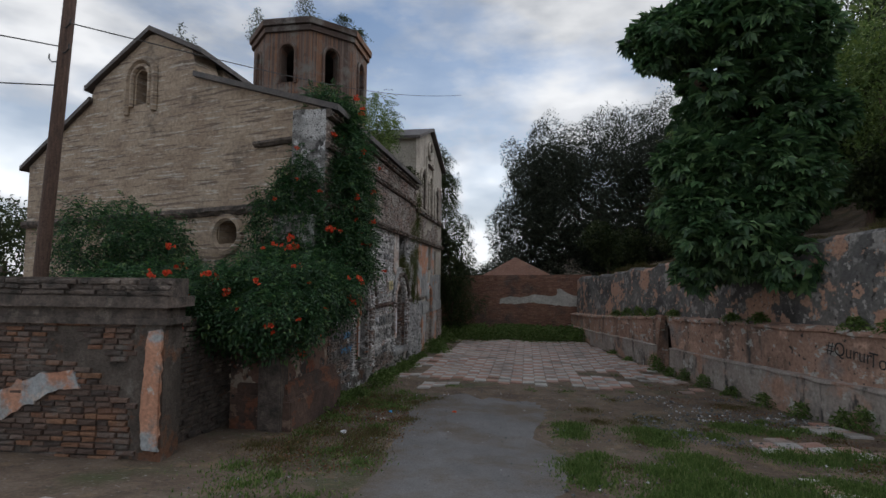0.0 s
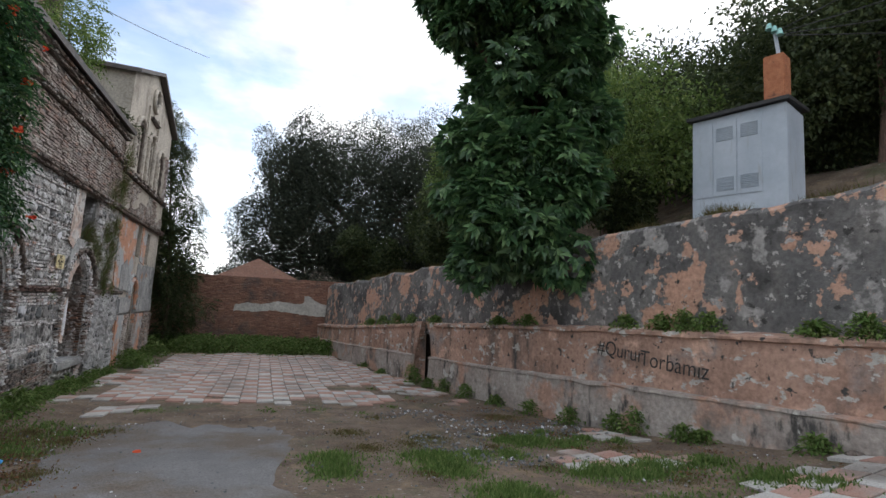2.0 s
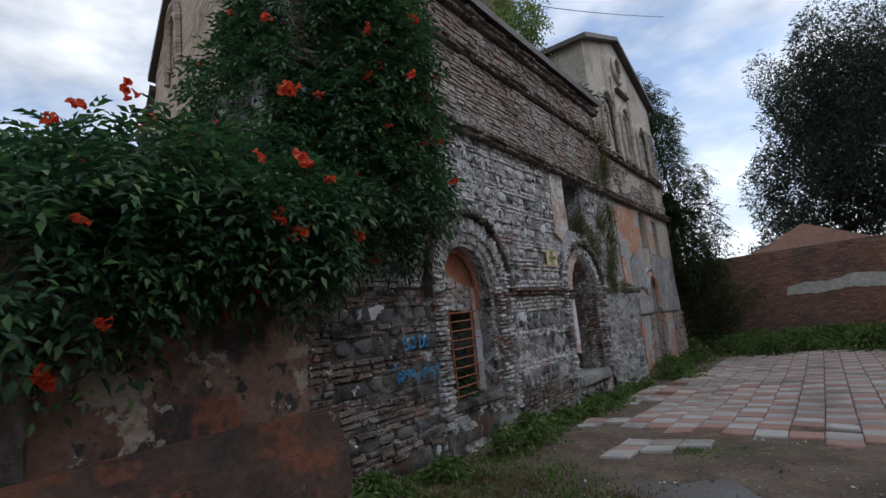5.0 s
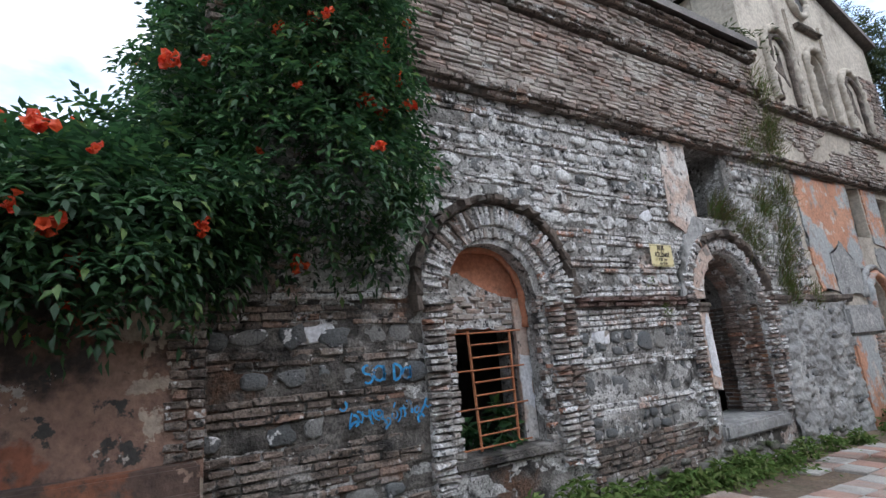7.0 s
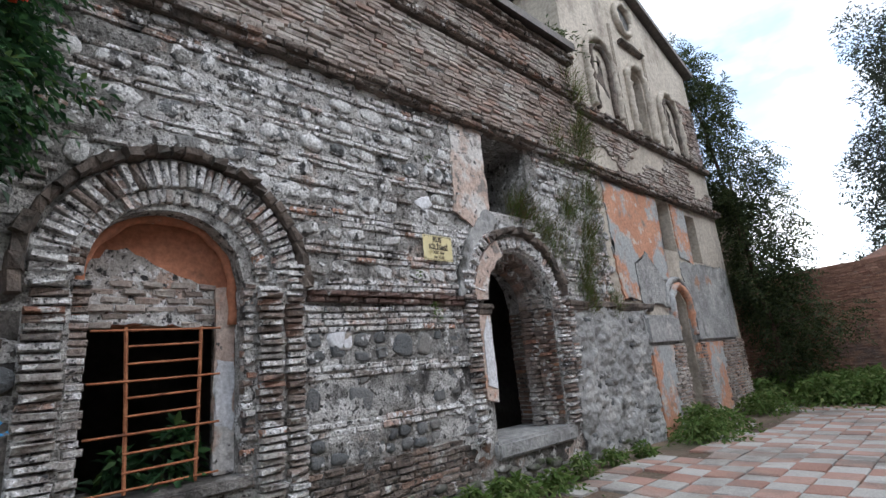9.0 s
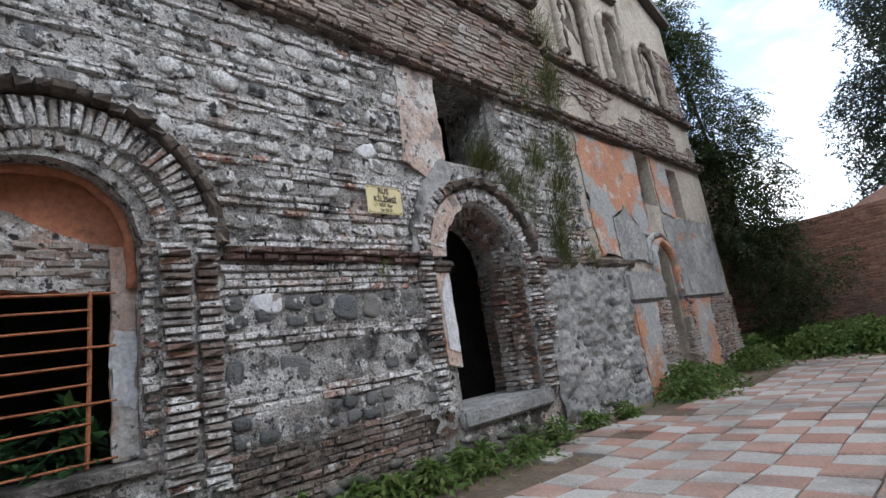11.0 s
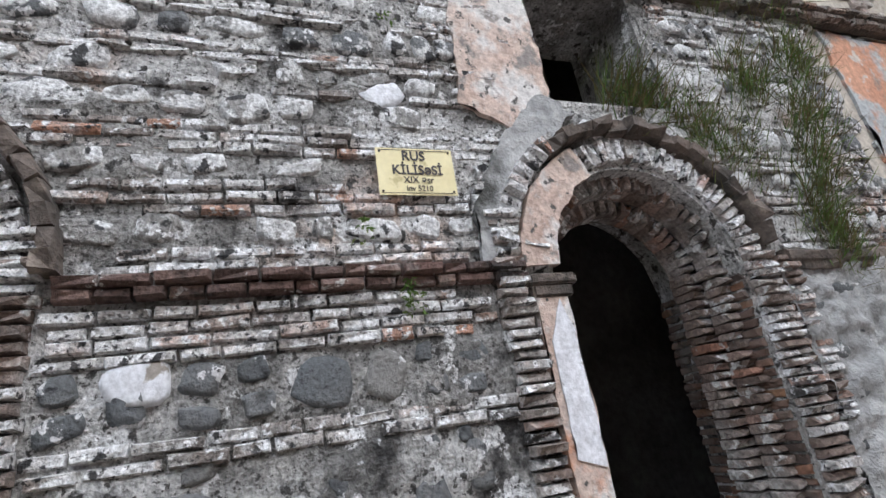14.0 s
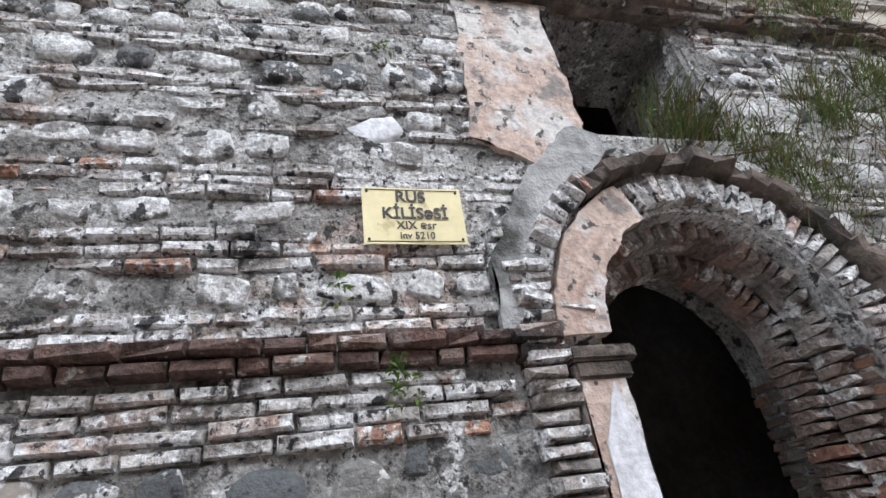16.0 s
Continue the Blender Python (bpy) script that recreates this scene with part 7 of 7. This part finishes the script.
fturn = math.atan2(fn.y, fn.x)
for k, (a, b, z0, z1, o) in enumerate(near_f):
    px, py, pz = fence_place((a + b) / 2, (z0 + z1) / 2, -0.02)
    ob = new("brick", fence_kinds[k % 8])
    ob.parent = fence
    ob.matrix_basis = Matrix.LocRotScale((px, py, pz), Euler((0, 0, fturn)), (o + 0.02, b - a, z1 - z0))
ragged("orange_plaster", [(0.02, 0.5), (0.24, 0.5), (0.26, 1.2), (0.2, 2.0), (0.02, 2.02)], 0, 0.045, ORANGE, fence, "peeling orange plaster at the pier", 0.03, lambda u, z, o: fence_place(u, z, o))
ragged("orange_plaster", [(1.1, 1.25), (1.5, 1.2), (2.3, 0.75), (2.6, 0.55), (2.6, 0.9), (1.9, 1.35), (1.2, 1.5)], 0, 0.05, ORANGE, fence, "", 0.05, lambda u, z, o: fence_place(u, z, o))
coping_rows = []
for z in (2.46, 2.53, 2.6):
    u = -0.08
    while u < 4.6:
        ln = gg.uniform(0.15, 0.32)
        coping_rows.append((u, u + ln - 0.015, z, z + gg.uniform(0.045, 0.06), gg.uniform(0.05, 0.1)))
        u += ln
bricks_joined("coping_bricks", coping_rows, fence_place, DARK_MOULD, fence, 93)
ret_rows = [(0.05 + 0.24 * k + 0.12 * (j % 2), 0.27 + 0.24 * k + 0.12 * (j % 2), 0.1 + 0.075 * j, 0.16 + 0.075 * j, gg.uniform(0.01, 0.05)) for j in range(26) for k in range(7)]
bricks_joined("return_bricks", ret_rows, lambda u, z, o: (np.full_like(u, -5.0) + o, 6.3 + u, z), DARK_MOULD, fence, 94)

# far wall bricks, and the drum's coursed face, too far to tell apart singly
rows, z = [], -0.3
while z < 2.9:
    x = -6.4 + gg.uniform(0, 0.2)
    while x < 3.3:
        rows.append((x, x + 0.23, z, z + 0.06, gg.uniform(0.005, 0.018)))
        x += 0.245
    z += 0.075
bricks_joined("far_bricks", rows, lambda u, z, o: (u, 28.0 - o, z), FAR_BRICK, far_wall, 95)

# ---- paving ----
SIZE = 0.325


def lie(x, y):
    """The turns that lay a tile on the slope."""
    d = 0.3
    return math.atan2(ground_z(x, y + d) - ground_z(x, y - d), 2 * d), -math.atan2(ground_z(x + d, y) - ground_z(x - d, y), 2 * d)


def tile_data(name, seed, material):
    gg = np.random.default_rng(seed)
    v = []
    for k, (ins, zz) in enumerate(((0, -0.03), (0, 0.012), (0.012, 0.02))):
        for su, sv in ((-1, -1), (1, -1), (1, 1), (-1, 1)):
            chipped = 0.03 * (gg.random() < 0.25) if k == 2 else 0
            v.append((su * (SIZE / 2 - 0.006 - ins - chipped), sv * (SIZE / 2 - 0.006 - ins), zz + gg.normal() * 0.0015))
    f = [(8, 9, 10, 11)] + [(4 + j, 4 + (j + 1) % 4, 8 + (j + 1) % 4, 8 + j) for j in range(4)] + [(j, (j + 1) % 4, 4 + (j + 1) % 4, 4 + j) for j in range(4)]
    me = bpy.data.meshes.new(name)
    me.from_pydata(v, [], f)
    me.materials.append(material)
    return me


tiles = {0: [tile_data("tile", 500 + k, TILE_RED) for k in range(5)], 1: [tile_data("tile", 520 + k, TILE_WHITE) for k in range(5)]}
bm = bmesh.new()
box(bm, -5.2, -4.3, 9.7, 10.6, -0.3, 4.0)
part("corner_filling", bm, JOINT, church)
paving = thing("pavement", "worn checkerboard of pink and grey-white paving tiles", "paving", kind="structure")


def tile_spot(i, j):
    return -3.55 + SIZE * i, 12.7 + SIZE * j


for j in range(0, 38):
    for i in range(0, 27):
        x, y = tile_spot(i, j)
        if wall_u(x, y) > -0.25 or y > 24.8:
            continue
        edge = noise.noise((x * 0.8, y * 0.8, 6)) + 0.6 * noise.noise((x * 2.4, y * 2.4, 2))
        if y < 14.6 and edge < 0.55 - 0.42 * (y - 12.7):
            continue
        if x < -3.2 and edge < 0.0:
            continue
        if x > 1.5 and y < 17 and edge < 0.0:
            continue
        k = (i + j) % 2
        ob = new("tile", tiles[k][int(gg.integers(5))])
        ob.parent = paving
        ob.matrix_basis = Matrix.LocRotScale((x, y, ground_z(x, y) + 0.012 + gg.normal() * 0.003), (Euler((lie(x, y)[0] + gg.normal() * 0.012, lie(x, y)[1] + gg.normal() * 0.012, gg.normal() * 0.012)).to_matrix() @ Matrix.Rotation((math.pi / 2) * int(gg.integers(4)), 3, "Z")).to_quaternion(), (1, 1, 1))
# broken paving along the retaining wall and by the garden wall
for x0, x1, y0, y1, thin in ((3.4, 6.6, 2.0, 7.4, 0.02), (-4.4, -2.6, 3.2, 4.6, 0.2), (3.6, 5.6, 7.4, 12.5, 0.55)):
    for i in range(int((x1 - x0) / SIZE)):
        for j in range(int((y1 - y0) / SIZE)):
            x, y = x0 + SIZE * i, y0 + SIZE * j
            if wall_u(x, y) > -0.25 or noise.noise((x * 0.9, y * 0.9, 9)) < thin - 0.25 or x < 3.3 + 0.5 * noise.noise((y, 0, 0)) and x > 0:
                continue
            ob = new("tile", tiles[(i + j // 1) % 2][int(gg.integers(5))])
            ob.parent = paving
            ob.matrix_basis = Matrix.LocRotScale((x, y, ground_z(x, y) + 0.012), Euler((lie(x, y)[0] + 0.02 * gg.normal(), lie(x, y)[1] + 0.02 * gg.normal(), gg.normal() * 0.02)), (1, 1, 1))
